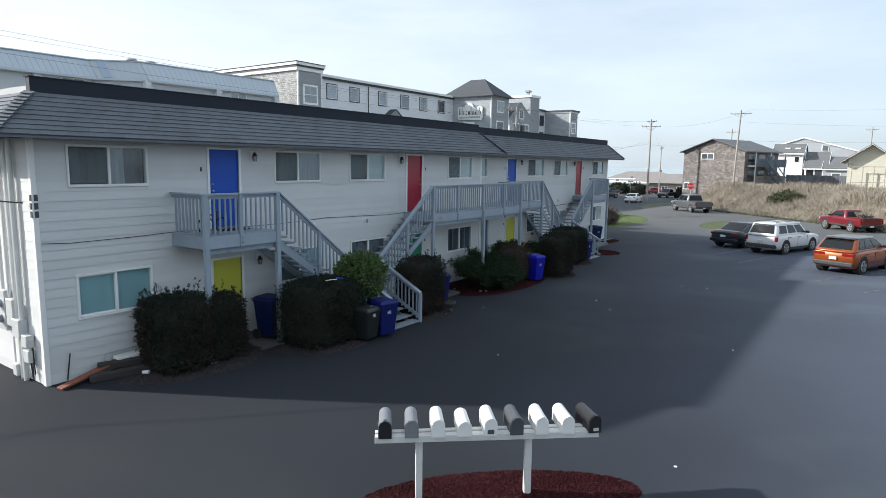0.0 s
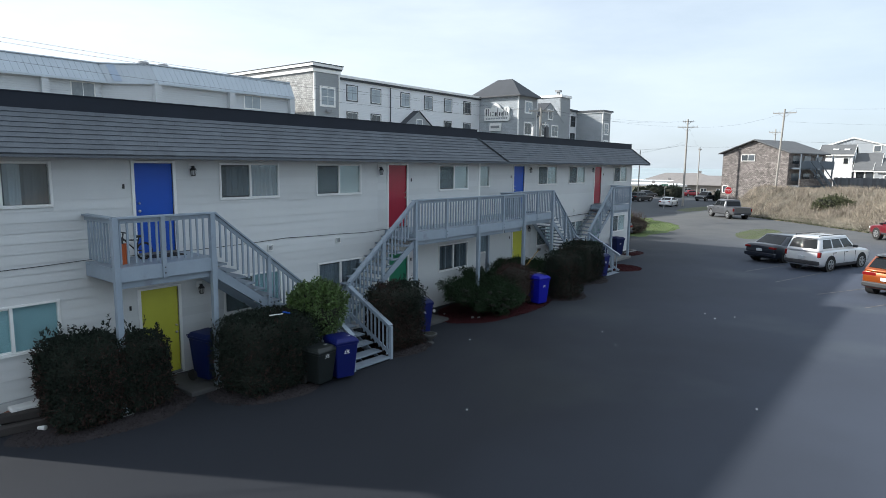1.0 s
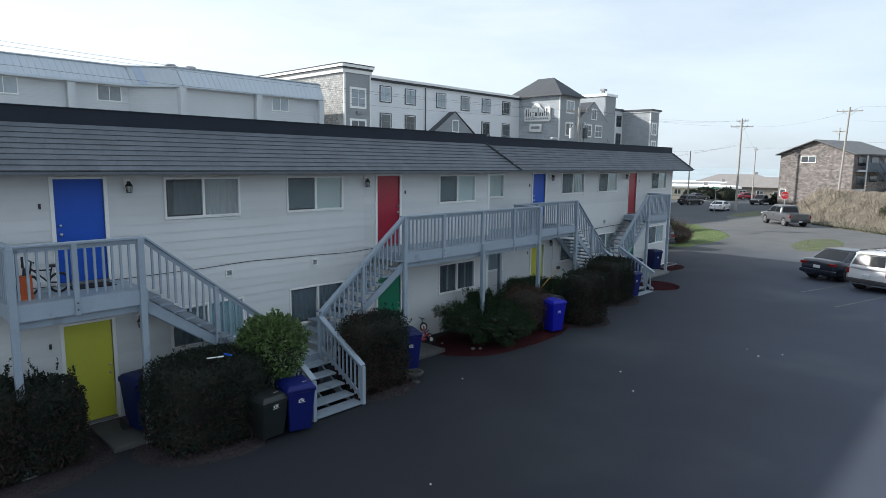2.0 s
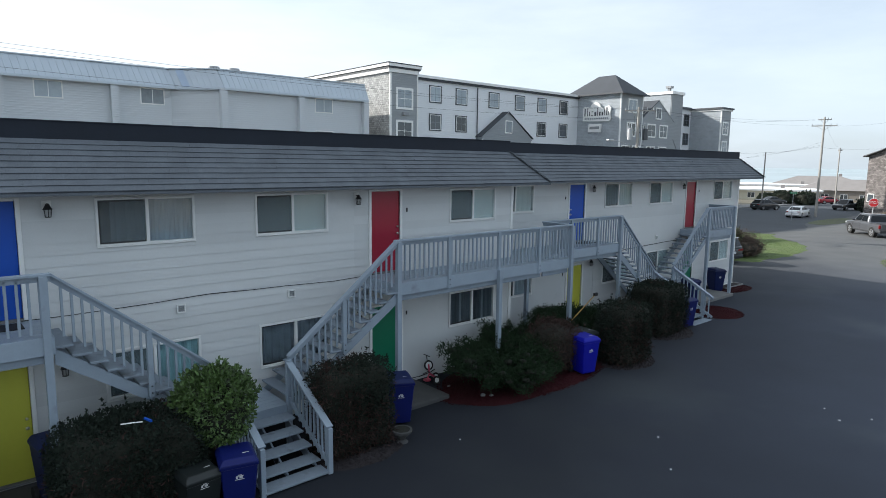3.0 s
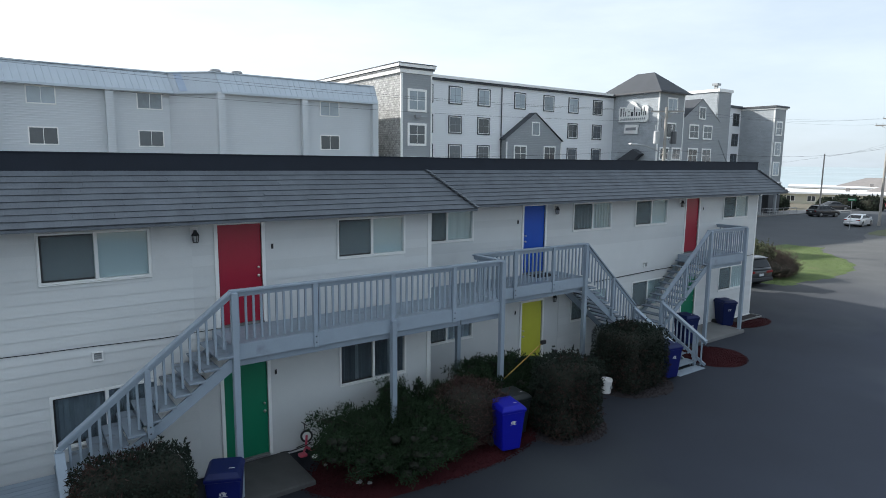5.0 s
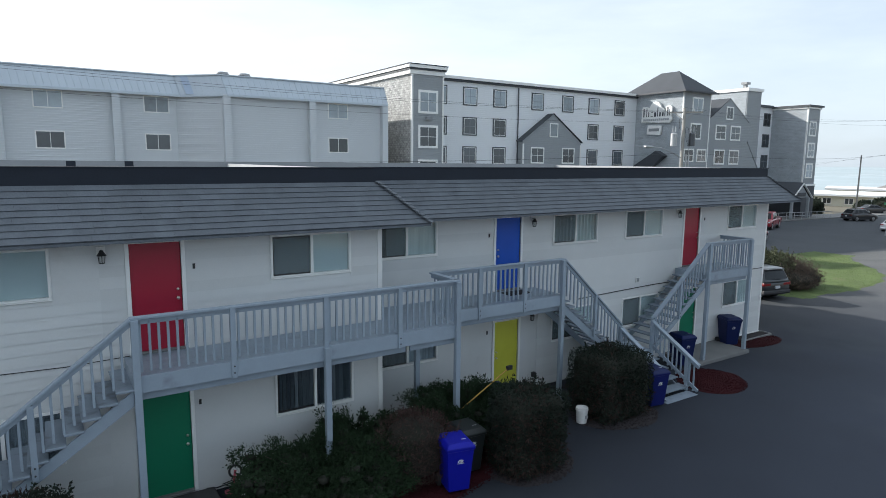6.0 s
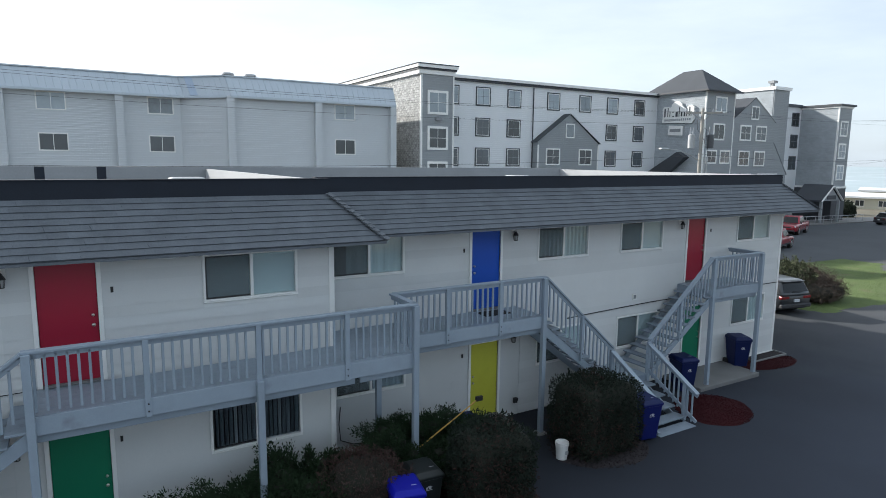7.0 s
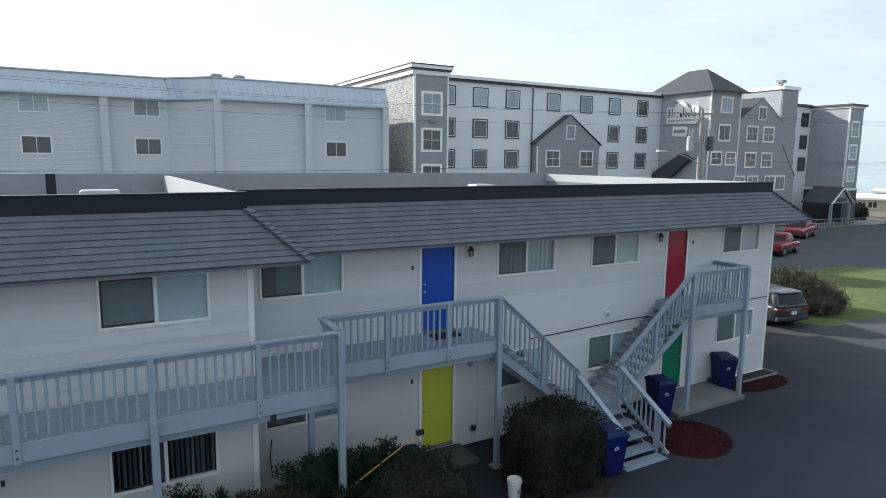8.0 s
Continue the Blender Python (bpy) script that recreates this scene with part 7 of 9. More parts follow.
def car(name, label, cat, m, col, L, W, H, wb, shape, wheel=0.33, rack=False, low_trim=None, roof_col=None, lamps="corner"):
    """shape: heights of belt, bonnet, nose and tail, the greenhouse's four x (rear foot, rear top, front top, front foot) and the kind of body."""
    belt, bonnet, nose, tail, g0, g1, g2, g3, kind = shape
    ob = thing(name, label, cat, (0, 0, 0), "parked vehicles")
    hw, e = W / 2, L / 2
    trim = low_trim or M_BUMPER
    if kind == "pickup":
        back = [(-e, 0.52, tail - 0.03, 0.93), (-e + 0.03, 0.46, tail, 0.97), (-e + 0.1, 0.44, tail, 0.985), (g0 - 0.09, 0.38, tail, 0.99), (g0 - 0.05, 0.36, belt, 0.985), (g0 + 0.1, 0.34, belt, 1.0)]
    elif kind == "sedan":
        back = [(-e, 0.46, tail - 0.13, 0.80), (-e + 0.05, 0.34, tail - 0.05, 0.88), (-e + 0.18, 0.26, tail, 0.95), (-e + 0.5, 0.22, tail + 0.01, 0.99), (g0 + 0.08, 0.2, belt, 1.0)]
    else:
        back = [(-e, 0.46, belt - 0.1, 0.87), (-e + 0.04, 0.36, belt - 0.04, 0.92), (-e + 0.14, 0.28, belt, 0.965), (-e + 0.4, 0.24, belt, 0.995), (g0 + 0.7, 0.22, belt, 1.0)]
    low = 0.36 if kind == "pickup" else 0.22
    front = [((g0 + g3) / 2, low, belt, 1.0), (g3 - 0.12, low, belt, 1.0), (g3 + 0.06, low, bonnet, 1.0), (lerp(g3, e, 0.5), low, lerp(bonnet, nose, 0.4), 0.995), (e - 0.4, low + 0.02, nose + 0.02, 0.97), (e - 0.16, low + 0.04, nose - 0.02, 0.92), (e - 0.04, low + 0.08, nose - 0.09, 0.84), (e, low + 0.16, nose - 0.18, 0.76)]
    bm = bmesh.new()
    loft(bm, [section(x, zb, zt, hw * w) for x, zb, zt, w in back + front])
    part("body", bm, col, ob, smooth=True)
    # greenhouse: a rounded shell in body colour with panes let into it
    zb, zt = belt - 0.015, H - 0.07
    lo_h, hi_h = hw * 0.925, hw * 0.76
    c, bow, rb = 0.16, 0.10, 0.035

    def plan(v):
        return lerp(g0, g1, v), lerp(g3, g2, v), lerp(lo_h, hi_h, max(0, v) ** 1.25), lerp(zb, zt, v)

    def ring(v, shrink=1.0, z=None):
        xr, xf, h, zz = plan(v)
        mx = (xr + xf) / 2
        half = [(xf - c, -h), (xf - 0.3 * c, -0.96 * h), (xf + 0.28 * bow, -0.85 * h), (xf + 0.8 * bow, -0.45 * h), (xf + bow, 0)]
        tail_half = [(xr - rb, 0), (xr - 0.8 * rb, -0.45 * h), (xr - 0.28 * rb, -0.85 * h), (xr + 0.3 * c, -0.96 * h), (xr + c, -h)]
        pts = half + [(x, -y) for x, y in half[-2::-1]] + [(x, -y) for x, y in tail_half[::-1]] + tail_half[1:]
        return [(mx + (x - mx) * shrink, y * shrink, z or zz) for x, y in pts]

    bm = bmesh.new()
    loft(bm, [ring(-0.18), ring(0.0), ring(0.35), ring(0.7), ring(1.0)])
    part("cabin", bm, col, ob, smooth=True)
    bm = bmesh.new()
    loft(bm, [ring(0.97, 1.008, zt - 0.03), ring(1.0, 1.01, zt + 0.004), ring(1.0, 0.985, zt + 0.032), ring(1.0, 0.92, zt + 0.054), ring(1.0, 0.7, zt + 0.066), ring(1.0, 0.35, zt + 0.07)])
    part("roof", bm, roof_col or col, ob, smooth=True)
    mid = Vector(((g0 + g3) / 2, 0, (zb + zt) / 2))

    def side(s, f, v):
        xr, xf, h, z = plan(v)
        return Vector((lerp(xr + 0.55 * c, xf - 0.75 * c, f), s * h, z))

    def end(front_end, k, v):
        xr, xf, h, z = plan(v)
        return Vector((xf + bow * (1 - k * k) if front_end else xr - rb * (1 - k * k), k * h, z))

    levels = (0.13, 0.4, 0.66, 0.88)
    cuts = {"sedan": (0.06, 0.5, 0.97), "suv": (0.03, 0.34, 0.66, 0.97), "van": (0.03, 0.36, 0.68, 0.97), "pickup": (0.05, 0.97), "crew": (0.05, 0.48, 0.97), "hatch": (0.07, 0.3, 0.63, 0.97)}["crew" if kind == "pickup" and g3 - g0 > 2.2 else kind]
    for s in (-1, 1):
        if kind in ("sedan", "hatch"):
            bm = slab(bmesh.new(), [[side(s, f, v) for f in (cuts[0] - 0.01, 0.5, cuts[-1] + 0.01)] for v in (0.1, 0.4, 0.66, 0.91)], mid, 0.006)
            part("window_surround", bm, M_BUMPER, ob)
        for f0, f1 in zip(cuts, cuts[1:]):
            g = 0.022
            bm = slab(bmesh.new(), [[side(s, lerp(f0 + g, f1 - g, k), v) for k in (0, 0.5, 1)] for v in levels], mid, 0.012)
            part("side_window", bm, M_CARGLASS, ob)
    for nm, fr in (("windscreen", True), ("rear_window", False)):
        bm = slab(bmesh.new(), [[end(fr, k, v) for k in (-0.82, -0.45, 0, 0.45, 0.82)] for v in ((0.06, 0.4, 0.7, 0.92) if fr or kind == "sedan" else (0.12, 0.4, 0.66, 0.86))], mid, 0.014)
        part(nm, bm, M_CARGLASS, ob)
    for s in (-1, 1):
        for f in (0.40, 0.70) if kind != "pickup" else (0.55,):
            x = lerp(g0, g3, f)
            part("door_handle", bevelled(boxes((x - 0.09, s * (hw - 0.05), belt - 0.2, x + 0.09, s * (hw + 0.004), belt - 0.165)), 0.006), M_BUMPER if kind in ("suv", "pickup") else col, ob)
        # shut lines of the doors
        for f in cuts[1:-1] + (0.985,):
            x = lerp(g0 + 0.55 * c, g3 - 0.75 * c, f)
            part("door_gap", boxes((x - 0.004, s * (hw - 0.04), 0.45, x + 0.004, s * (hw + 0.0015), belt - 0.16)), M_BUMPER, ob)
        part("mirror", bevelled(boxes((g3 - 0.34, s * (hw - 0.08), belt + 0.0, g3 - 0.22, s * (hw + 0.13), belt + 0.13)), 0.03, 2), M_BUMPER if kind in ("suv", "pickup") else col, ob)
        ty0, ty1, tz0, tz1, deep = {"corner": (hw - 0.42, hw - 0.07, tail - 0.24, tail - 0.12, 0.2), "upright": (hw - 0.16, hw - 0.03, belt - 0.36, belt - 0.1, 0.16), "wide": (hw - 0.55, hw - 0.06, belt - 0.26, belt - 0.12, 0.22), "bed": (hw - 0.16, hw - 0.015, tail - 0.36, tail - 0.06, 0.14)}[lamps]
        part("tail_lamp", bevelled(boxes((-e - 0.008, s * ty0, tz0, -e + deep, s * ty1, tz1)), 0.025, 2), M_TAIL, ob)
        part("head_lamp", bevelled(boxes((e - 0.3, s * (hw - 0.36), nose - 0.24, e - 0.035, s * (hw - 0.09), nose - 0.1)), 0.03, 2), M_HEAD, ob)
        for x in (-wb / 2, wb / 2):
            y = s * (hw - 0.115)
            bm = bmesh.new()
            rod(bm, (x, s * (hw - 0.28), wheel + 0.02), (x, s * (hw + 0.004), wheel + 0.02), wheel + 0.055, n=32)
            part("wheel_arch", bm, M_RUBBER, ob)
            bm = bmesh.new()
            arch(bm, (x, s * (hw + 0.001), wheel + 0.02), wheel + 0.06, 0.017)
            part("arch_lip", bm, trim if kind in ("hatch", "suv") else col, ob, smooth=True)
            bm = bmesh.new()
            rod(bm, (x, y - 0.105, wheel), (x, y + 0.125, wheel), wheel, n=28)
            w = part("wheel", bevelled(bm, 0.03, 2), M_RUBBER, ob)
            bm = bmesh.new()
            ys = y + s * 0.122
            rod(bm, (x, ys - 0.02, wheel), (x, ys + s * 0.012, wheel), wheel * 0.68, n=24)
            part("rim", bm, M_BUMPER, w)
            bm = bmesh.new()
            for k in range(5):
                a = k * 2 * math.pi / 5 + 0.3
                beam(bm, (x, ys + s * 0.02, wheel), (x + wheel * 0.62 * math.cos(a), ys + s * 0.02, wheel + wheel * 0.62 * math.sin(a)), 0.085, 0.03, up=(0, 1, 0))
            wheel_ring(bm, (x, ys + s * 0.01, wheel), (0, 1, 0), wheel * 0.64, 0.02)
            rod(bm, (x, ys, wheel), (x, ys + s * 0.035, wheel), 0.08, n=12)
            part("spokes", bm, M_RIM, w)
    up = 0.1 if kind == "pickup" else 0.0
    part("rear_bumper", bevelled(boxes((-e - 0.06, -hw + 0.07, 0.36 + up, -e + 0.22, hw - 0.07, 0.56 + up)), 0.05, 2), trim, ob)
    part("front_bumper", bevelled(boxes((e - 0.22, -hw + 0.17, 0.28 + up, e + 0.03, hw - 0.17, 0.48 + up)), 0.05, 2), trim, ob)
    part("grille", bevelled(boxes((e - 0.1, -hw * 0.5, nose - 0.3, e + 0.012, hw * 0.5, nose - 0.16)), 0.02), M_BUMPER, ob)
    pz = 0.68 if kind != "pickup" else 0.5
    part("number_plate", bevelled(boxes((-e - 0.066, -0.15, pz - 0.04, -e + 0.02, 0.15, pz + 0.09)), 0.004), M_PLATE, ob, "plain pale number plate")
    part("sill", bevelled(boxes((-wb / 2 + wheel + 0.08, -hw - 0.004, low + 0.03, wb / 2 - wheel - 0.08, hw + 0.004, low + 0.17)), 0.02), trim, ob)
    if kind in ("suv", "hatch", "van"):
        part("spoiler", bevelled(boxes((g1 - 0.17, -hi_h * 0.86, zt - 0.012, g1 + 0.1, hi_h * 0.86, zt + 0.028)), 0.012), roof_col or col, ob)
        bm = bmesh.new()
        beam(bm, (-e - 0.012, -0.3, belt + 0.05), (-e - 0.012, 0.22, belt + 0.09), 0.02, 0.022)
        part("rear_wiper", bm, M_BLACK, ob)
    if rack:
        for s in (-1, 1):
            bm = bmesh.new()
            rod(bm, (g1 + 0.1, s * (hi_h - 0.12), H + 0.045), (g2 - 0.25, s * (hi_h - 0.12), H + 0.045), 0.018, n=8)
            for x in (g1 + 0.14, (g1 + g2) / 2, g2 - 0.3):
                rod(bm, (x, s * (hi_h - 0.12), H - 0.03), (x, s * (hi_h - 0.12), H + 0.045), 0.016, n=6)
            part("roof_rail", bm, M_BLACK, ob)
        for f in (0.25, 0.7):
            x = lerp(g1, g2, f)
            bm = bmesh.new()
            rod(bm, (x, -hi_h + 0.12, H + 0.05), (x, hi_h - 0.12, H + 0.05), 0.016, n=8)
            part("cross_bar", bm, M_BLACK, ob)
    if kind == "pickup":
        part("bed_floor", boxes((-e + 0.12, -hw + 0.15, tail - 0.02, g0 - 0.14, hw - 0.15, tail + 0.022)), M_BUMPER, ob)
        for s in (-1, 1):
            part("bed_rail", bevelled(boxes((-e + 0.03, s * (hw - 0.14), tail - 0.02, g0 - 0.08, s * (hw - 0.035), tail + 0.05)), 0.012), col, ob)
        part("tailgate", bevelled(boxes((-e - 0.018, -hw + 0.2, 0.66, -e + 0.05, hw - 0.2, tail + 0.045)), 0.012), col, ob)
    ob.matrix_basis = m
    return ob


def parked(x, y, hx, hy):
    """A pose on the ground at x, y with the nose towards hx, hy."""
    return pose(x, y, gz(x, y), 0, 0, math.degrees(math.atan2(hy, hx)))


SEDAN = (0.98, 0.94, 0.78, 1.02, -1.75, -0.95, 0.3, 1.25, "sedan")
SUV = (1.10, 1.06, 0.96, 1.1, -2.34, -2.12, 0.32, 0.95, "suv")
HATCH = (1.06, 1.02, 0.86, 1.06, -2.08, -1.62, 0.2, 1.05, "hatch")
PICK = (1.08, 1.05, 0.94, 1.08, -0.75, -0.55, 0.6, 1.3, "pickup")
CREW = (1.2, 1.2, 1.1, 1.18, -1.05, -0.9, 0.85, 1.5, "pickup")
VAN = (1.04, 0.98, 0.84, 1.04, -2.46, -2.2, 0.7, 1.75, "van")
car("suv", "white four-door sport utility vehicle with roof rack", "car", parked(-4.45, 39.85, 0.36, 0.93), P_WHITE, 4.75, 1.80, 1.72, 2.83, SUV, 0.36, True, lamps="upright")
car("sedan", "dark navy four-door sedan parked on lot", "car", parked(-6.75, 42.0, 0.36, 0.93), P_NAVY, 4.9, 1.86, 1.46, 2.9, SEDAN, 0.34, low_trim=P_NAVY)
car("crossover", "metallic orange compact crossover with dark roof", "car", parked(-0.85, 33.75, 0.34, 0.94), P_ORANGE, 4.3, 1.76, 1.60, 2.62, HATCH, 0.36, roof_col=P_DARK, lamps="wide")
car("pickup_truck", "dark red pickup truck at bank foot", "pickup", parked(-2.05, 56.7, -0.6, 0.8), P_RED, 5.0, 1.76, 1.62, 2.95, PICK, 0.38, lamps="bed")
car("pickup_truck", "dark grey crew-cab pickup truck facing street", "pickup", parked(-17.7, 73.1, -0.66, 0.75), P_GREY, 5.8, 2.0, 1.92, 3.6, CREW, 0.41, lamps="bed")
car("minivan", "silver-grey minivan with red tail lamps", "car", parked(-20.3, 46.7, -0.97, 0.2), P_SILVER, 5.0, 1.92, 1.62, 3.0, VAN, 0.34, lamps="wide")
car("sedan", "white sedan parked on street", "car", parked(-32.4, 97.8, -0.05, 0.99), P_WHITE, 4.6, 1.8, 1.45, 2.7, SEDAN, 0.33, low_trim=P_WHITE)
car("crossover", "dark blue crossover with roof load", "car", parked(-41.6, 110.5, 0.35, 0.94), P_DARK, 4.5, 1.85, 1.65, 2.7, HATCH, 0.35, True)
car("pickup_truck", "bright red pickup truck beside hotel", "pickup", parked(-33.7, 70.6, -0.25, 0.97), P_BRIGHT, 5.4, 1.95, 1.8, 3.3, PICK, 0.38, lamps="bed")
car("pickup_truck", "lifted dark red pickup truck at hotel kerb", "pickup", parked(-40.75, 85.8, 0.3, -0.95), P_BRIGHT, 6.0, 2.0, 1.95, 3.5, CREW, 0.42, lamps="bed")
car("sedan", "red sedan parked far down street", "car", parked(-43.6, 145.0, 0.6, 0.8), P_BRIGHT, 4.5, 1.8, 1.45, 2.7, SEDAN, 0.33)
car("pickup_truck", "black pickup truck parked by verge", "pickup", parked(-34.6, 124.5, -0.2, -0.98), P_DARK, 5.3, 1.9, 1.78, 3.2, PICK, 0.37, lamps="bed")
car("sedan", "dark sedan parked near white house", "car", parked(-48.0, 130.0, 0.5, 0.85), P_DARK, 4.6, 1.8, 1.45, 2.7, SEDAN, 0.33)

# worn parking lines
for a, b in (((-1.95, 29.3), (0.9, 35.2)), ((-0.3, 27.2), (2.6, 33.0)), ((-3.7, 31.2), (-2.2, 34.0)), ((-5.6, 33.4), (-4.4, 37.4)), ((-7.4, 36.0), (-6.3, 39.4))):
    o = thing("parking_line", "worn faded white parking line", "road marking", (a[0], a[1], gz(*a)), "parking lines", kind="structure")
    bm = bmesh.new()
    n = 12
    d = (Vector(b) - Vector(a)).normalized()
    s = Vector((-d.y, d.x)) * 0.045
    rows = []
    for i in range(n + 1):
        p = Vector(a).lerp(Vector(b), i / n)
        rows.append([bm.verts.new((q.x, q.y, gz(q.x, q.y) + 0.006)) for q in (p - s, p + s)])
    for p, q in zip(rows, rows[1:]):
        bm.faces.new((p[0], q[0], q[1], p[1]))
    part("stripe", bm, M_PAINT, o)


# ---- poles, wires and signs ----
M_POLE = mat("weathered_pole", (0.33, 0.315, 0.29), 0.85, var=0.2, scale=3, fine=40, bump=0.3)
M_INSUL = mat("grey_ceramic", (0.32, 0.34, 0.36), 0.35, var=0.05)


def utility_pole(label, x, y, top, arms=(), lean=(0, 0), r=0.17, way=(1, 0)):
    """arms: height below the top and half length of each crossarm."""
    z = gz(x, y)
    ob = thing("utility_pole", label, "utility pole", (x, y, z), "utility poles")
    bm = bmesh.new()
    t = Vector((x + lean[0], y + lean[1], top))
    rod(bm, (x, y, z - 0.5), t, r, r * 0.65, n=12)
    part("pole", bm, M_POLE, ob, smooth=False)
    w = Vector((way[0], way[1], 0)).normalized()
    for drop, half in arms:
        c = Vector((x, y, z)).lerp(t, (top - drop - z) / (top - z))
        bm = bmesh.new()
        beam(bm, c - w * half + Vector((0, 0.12, 0)), c + w * half + Vector((0, 0.12, 0)), 0.1, 0.12)
        arm = part("crossarm", bm, M_POLE, ob)
        for f in (-0.95, -0.5, 0.5, 0.95):
            bm = bmesh.new()
            q = c + w * half * f + Vector((0, 0.12, 0.06))
            rod(bm, q, q + Vector((0, 0, 0.2)), 0.045, 0.03, n=8)
            part("insulator", bm, M_INSUL, arm)
        for f in (-0.6, 0.6):
            bm = bmesh.new()
            beam(bm, c + w * half * f, c - Vector((0, 0, 0.6)), 0.03, 0.04)
            part("brace", bm, M_POLE, arm)
    return ob


up = utility_pole("weathered utility pole with transformers and street lamp", -31.0, 56.2, 10.55, ((0.3, 1.2),), r=0.16, way=(0.75, 0.65))
for dx, dy, z, m_can in ((-0.45, -0.45, 8.3, M_ZINC), (0.45, 0.42, 8.3, M_MBDARK)):
    bm = bmesh.new()
    rod(bm, (-31 + dx, 56.2 + dy, z - 0.5), (-31 + dx, 56.2 + dy, z + 0.4), 0.23, n=16)
    rod(bm, (-31 + dx, 56.2 + dy, z + 0.4), (-31 + dx, 56.2 + dy, z + 0.46), 0.24, 0.16, n=16)
    can = part("transformer", bm, m_can, up)
    for k in (-0.12, 0.12):
        bm = bmesh.new()
        rod(bm, (-31 + dx + k, 56.2 + dy, z + 0.5), (-31 + dx + k, 56.2 + dy, z + 0.95), 0.05, 0.03, n=8)
        part("bushing", bm, M_INSUL, can)
for k in (0.25, 0.4):
    bm = bmesh.new()
    rod(bm, (-31 + k, 56.2 + k * 0.6, -0.4), (-31 + k, 56.2 + k * 0.6, 7.2), 0.06, n=8)
    part("riser", bm, M_ZINC, up)
tube("lamp_arm", [(-31.0, 56.2, 6.9), (-31.3, 55.4, 7.35), (-31.5, 54.4, 7.65), (-31.6, 53.4, 7.7)], 0.035, M_ZINC, up)
bm = bmesh.new()
box(bm, -31.75, 52.75, 7.62, -31.45, 53.5, 7.78)
part("lamp_head", bevelled(bm, 0.06, 2), M_ZINC, up)
for k in range(5):
    tube("drop_wire", [(-31 + 0.2 * k - 0.4, 56.2, 9.8 - 0.2 * k), (-31.1 + 0.25 * k - 0.4, 56.4, 9.1), (-31 + 0.12 * k, 56.3, 8.7 - 0.3 * k)], 0.012, M_WIRE, up)
utility_pole("tall weathered utility pole with two crossarms", -31.2, 100.6, 12.2, ((0.35, 0.75), (1.15, 1.45)), way=(0.95, 0.3))
utility_pole("bare weathered service pole", -42.8, 112.0, 7.9, (), r=0.13)
utility_pole("slim weathered pole beside far street", -39.1, 134.0, 9.1, ((0.5, 0.35),), r=0.13)
utility_pole("leaning weathered utility pole before shingled house", -18.1, 97.7, 12.9, ((0.5, 1.4), ), (0.45, 0.0), r=0.16, way=(1, 0.1))
utility_pole("distant utility pole behind houses", -25.2, 132.0, 12.2, ((0.6, 1.1),), r=0.14)
utility_pole("distant utility pole beyond cream house", -2.6, 128.0, 11.9, ((0.5, 0.9),), r=0.14)


def wire(a, b, sag):
    a, b = Vector(a), Vector(b)
    n = 14
    return [a.lerp(b, i / n) - Vector((0, 0, sag * 4 * (i / n) * (1 - i / n))) for i in range(n + 1)]


for a, b, sag, r in (((-30.2, 56.9, 10.3), (-30.0, 100.6, 11.9), 0.5, 0.014), ((-31.8, 55.5, 10.3), (-32.4, 100.6, 11.9), 0.55, 0.014), ((-31, 56.2, 10.6), (-31.2, 100.6, 11.2), 0.6, 0.014), ((-31, 56.2, 7.4), (-31.2, 100.6, 8.4), 0.8, 0.02),
                     ((-30.2, 56.9, 10.3), (-30.6, 4, 10.3), 0.6, 0.014), ((-31.8, 55.5, 10.3), (-31.8, 4, 10.3), 0.55, 0.014), ((-31, 56.2, 9.5), (-31, 4, 9.4), 0.5, 0.014), ((-31, 56.2, 7.3), (-31, 4, 6.6), 0.5, 0.02),
                     ((-30.6, 4, 10.3), (-30.6, -40, 10.6), 0.5, 0.014), ((-31.8, 4, 10.3), (-31.8, -40, 10.6), 0.5, 0.014), ((-31.0, 4, 9.4), (-31.0, -40, 9.6), 0.5, 0.014),
                     ((-31.2, 100.6, 11.8), (-39.1, 134, 8.8), 0.6, 0.014), ((-30.0, 100.6, 11.0), (-16.4, 97.5, 12.8), 0.7, 0.014), ((-16.4, 97.5, 12.9), (30, 85, 12.5), 0.9, 0.014), ((-17.0, 97.5, 11.2), (30, 85, 10.0), 0.9, 0.014), ((-31.2, 100.6, 9.0), (-42.8, 112, 7.6), 0.3, 0.012), ((-42.8, 112, 7.6), (-52, 104, 6.0), 0.3, 0.012), ((-31.2, 100.6, 8.6), (-75, 150, 7.0), 0.8, 0.018), ((-31.2, 100.6, 8.2), (-17, 97.5, 8.8), 0.5, 0.018), ((-17.0, 97.5, 8.6), (30, 85, 9), 0.8, 0.018)):
    tagged(tube("overhead_wire", wire(a, b, sag), r * 0.45, M_WIRE), "thin black overhead wire between poles", "wire", "overhead wires")
utility_pole("utility pole beyond bank", 30.0, 85.0, 13.0, ((0.3, 1.0),))
utility_pole("utility pole by the shore", -75.0, 150.0, 8.0, ())
utility_pole("weathered utility pole behind building", -31.2, 4.0, 10.5, ((0.2, 1.0),))

sg = thing("stop_sign", "red octagonal stop sign on grey post", "sign", (-18.1, 74.2, gz(-18.1, 74.2)))
bm = bmesh.new()
rod(bm, (-18.1, 74.2, -0.4), (-18.1, 74.2, 2.95), 0.035, n=8)
part("post", bm, M_ZINC, sg)
M_STOPRED = mat("stop_red", (0.42, 0.015, 0.02), 0.4, var=0.05)
to_cam = Vector((0.24, -0.97, 0)).normalized()
across = Vector((0.97, 0.24, 0))


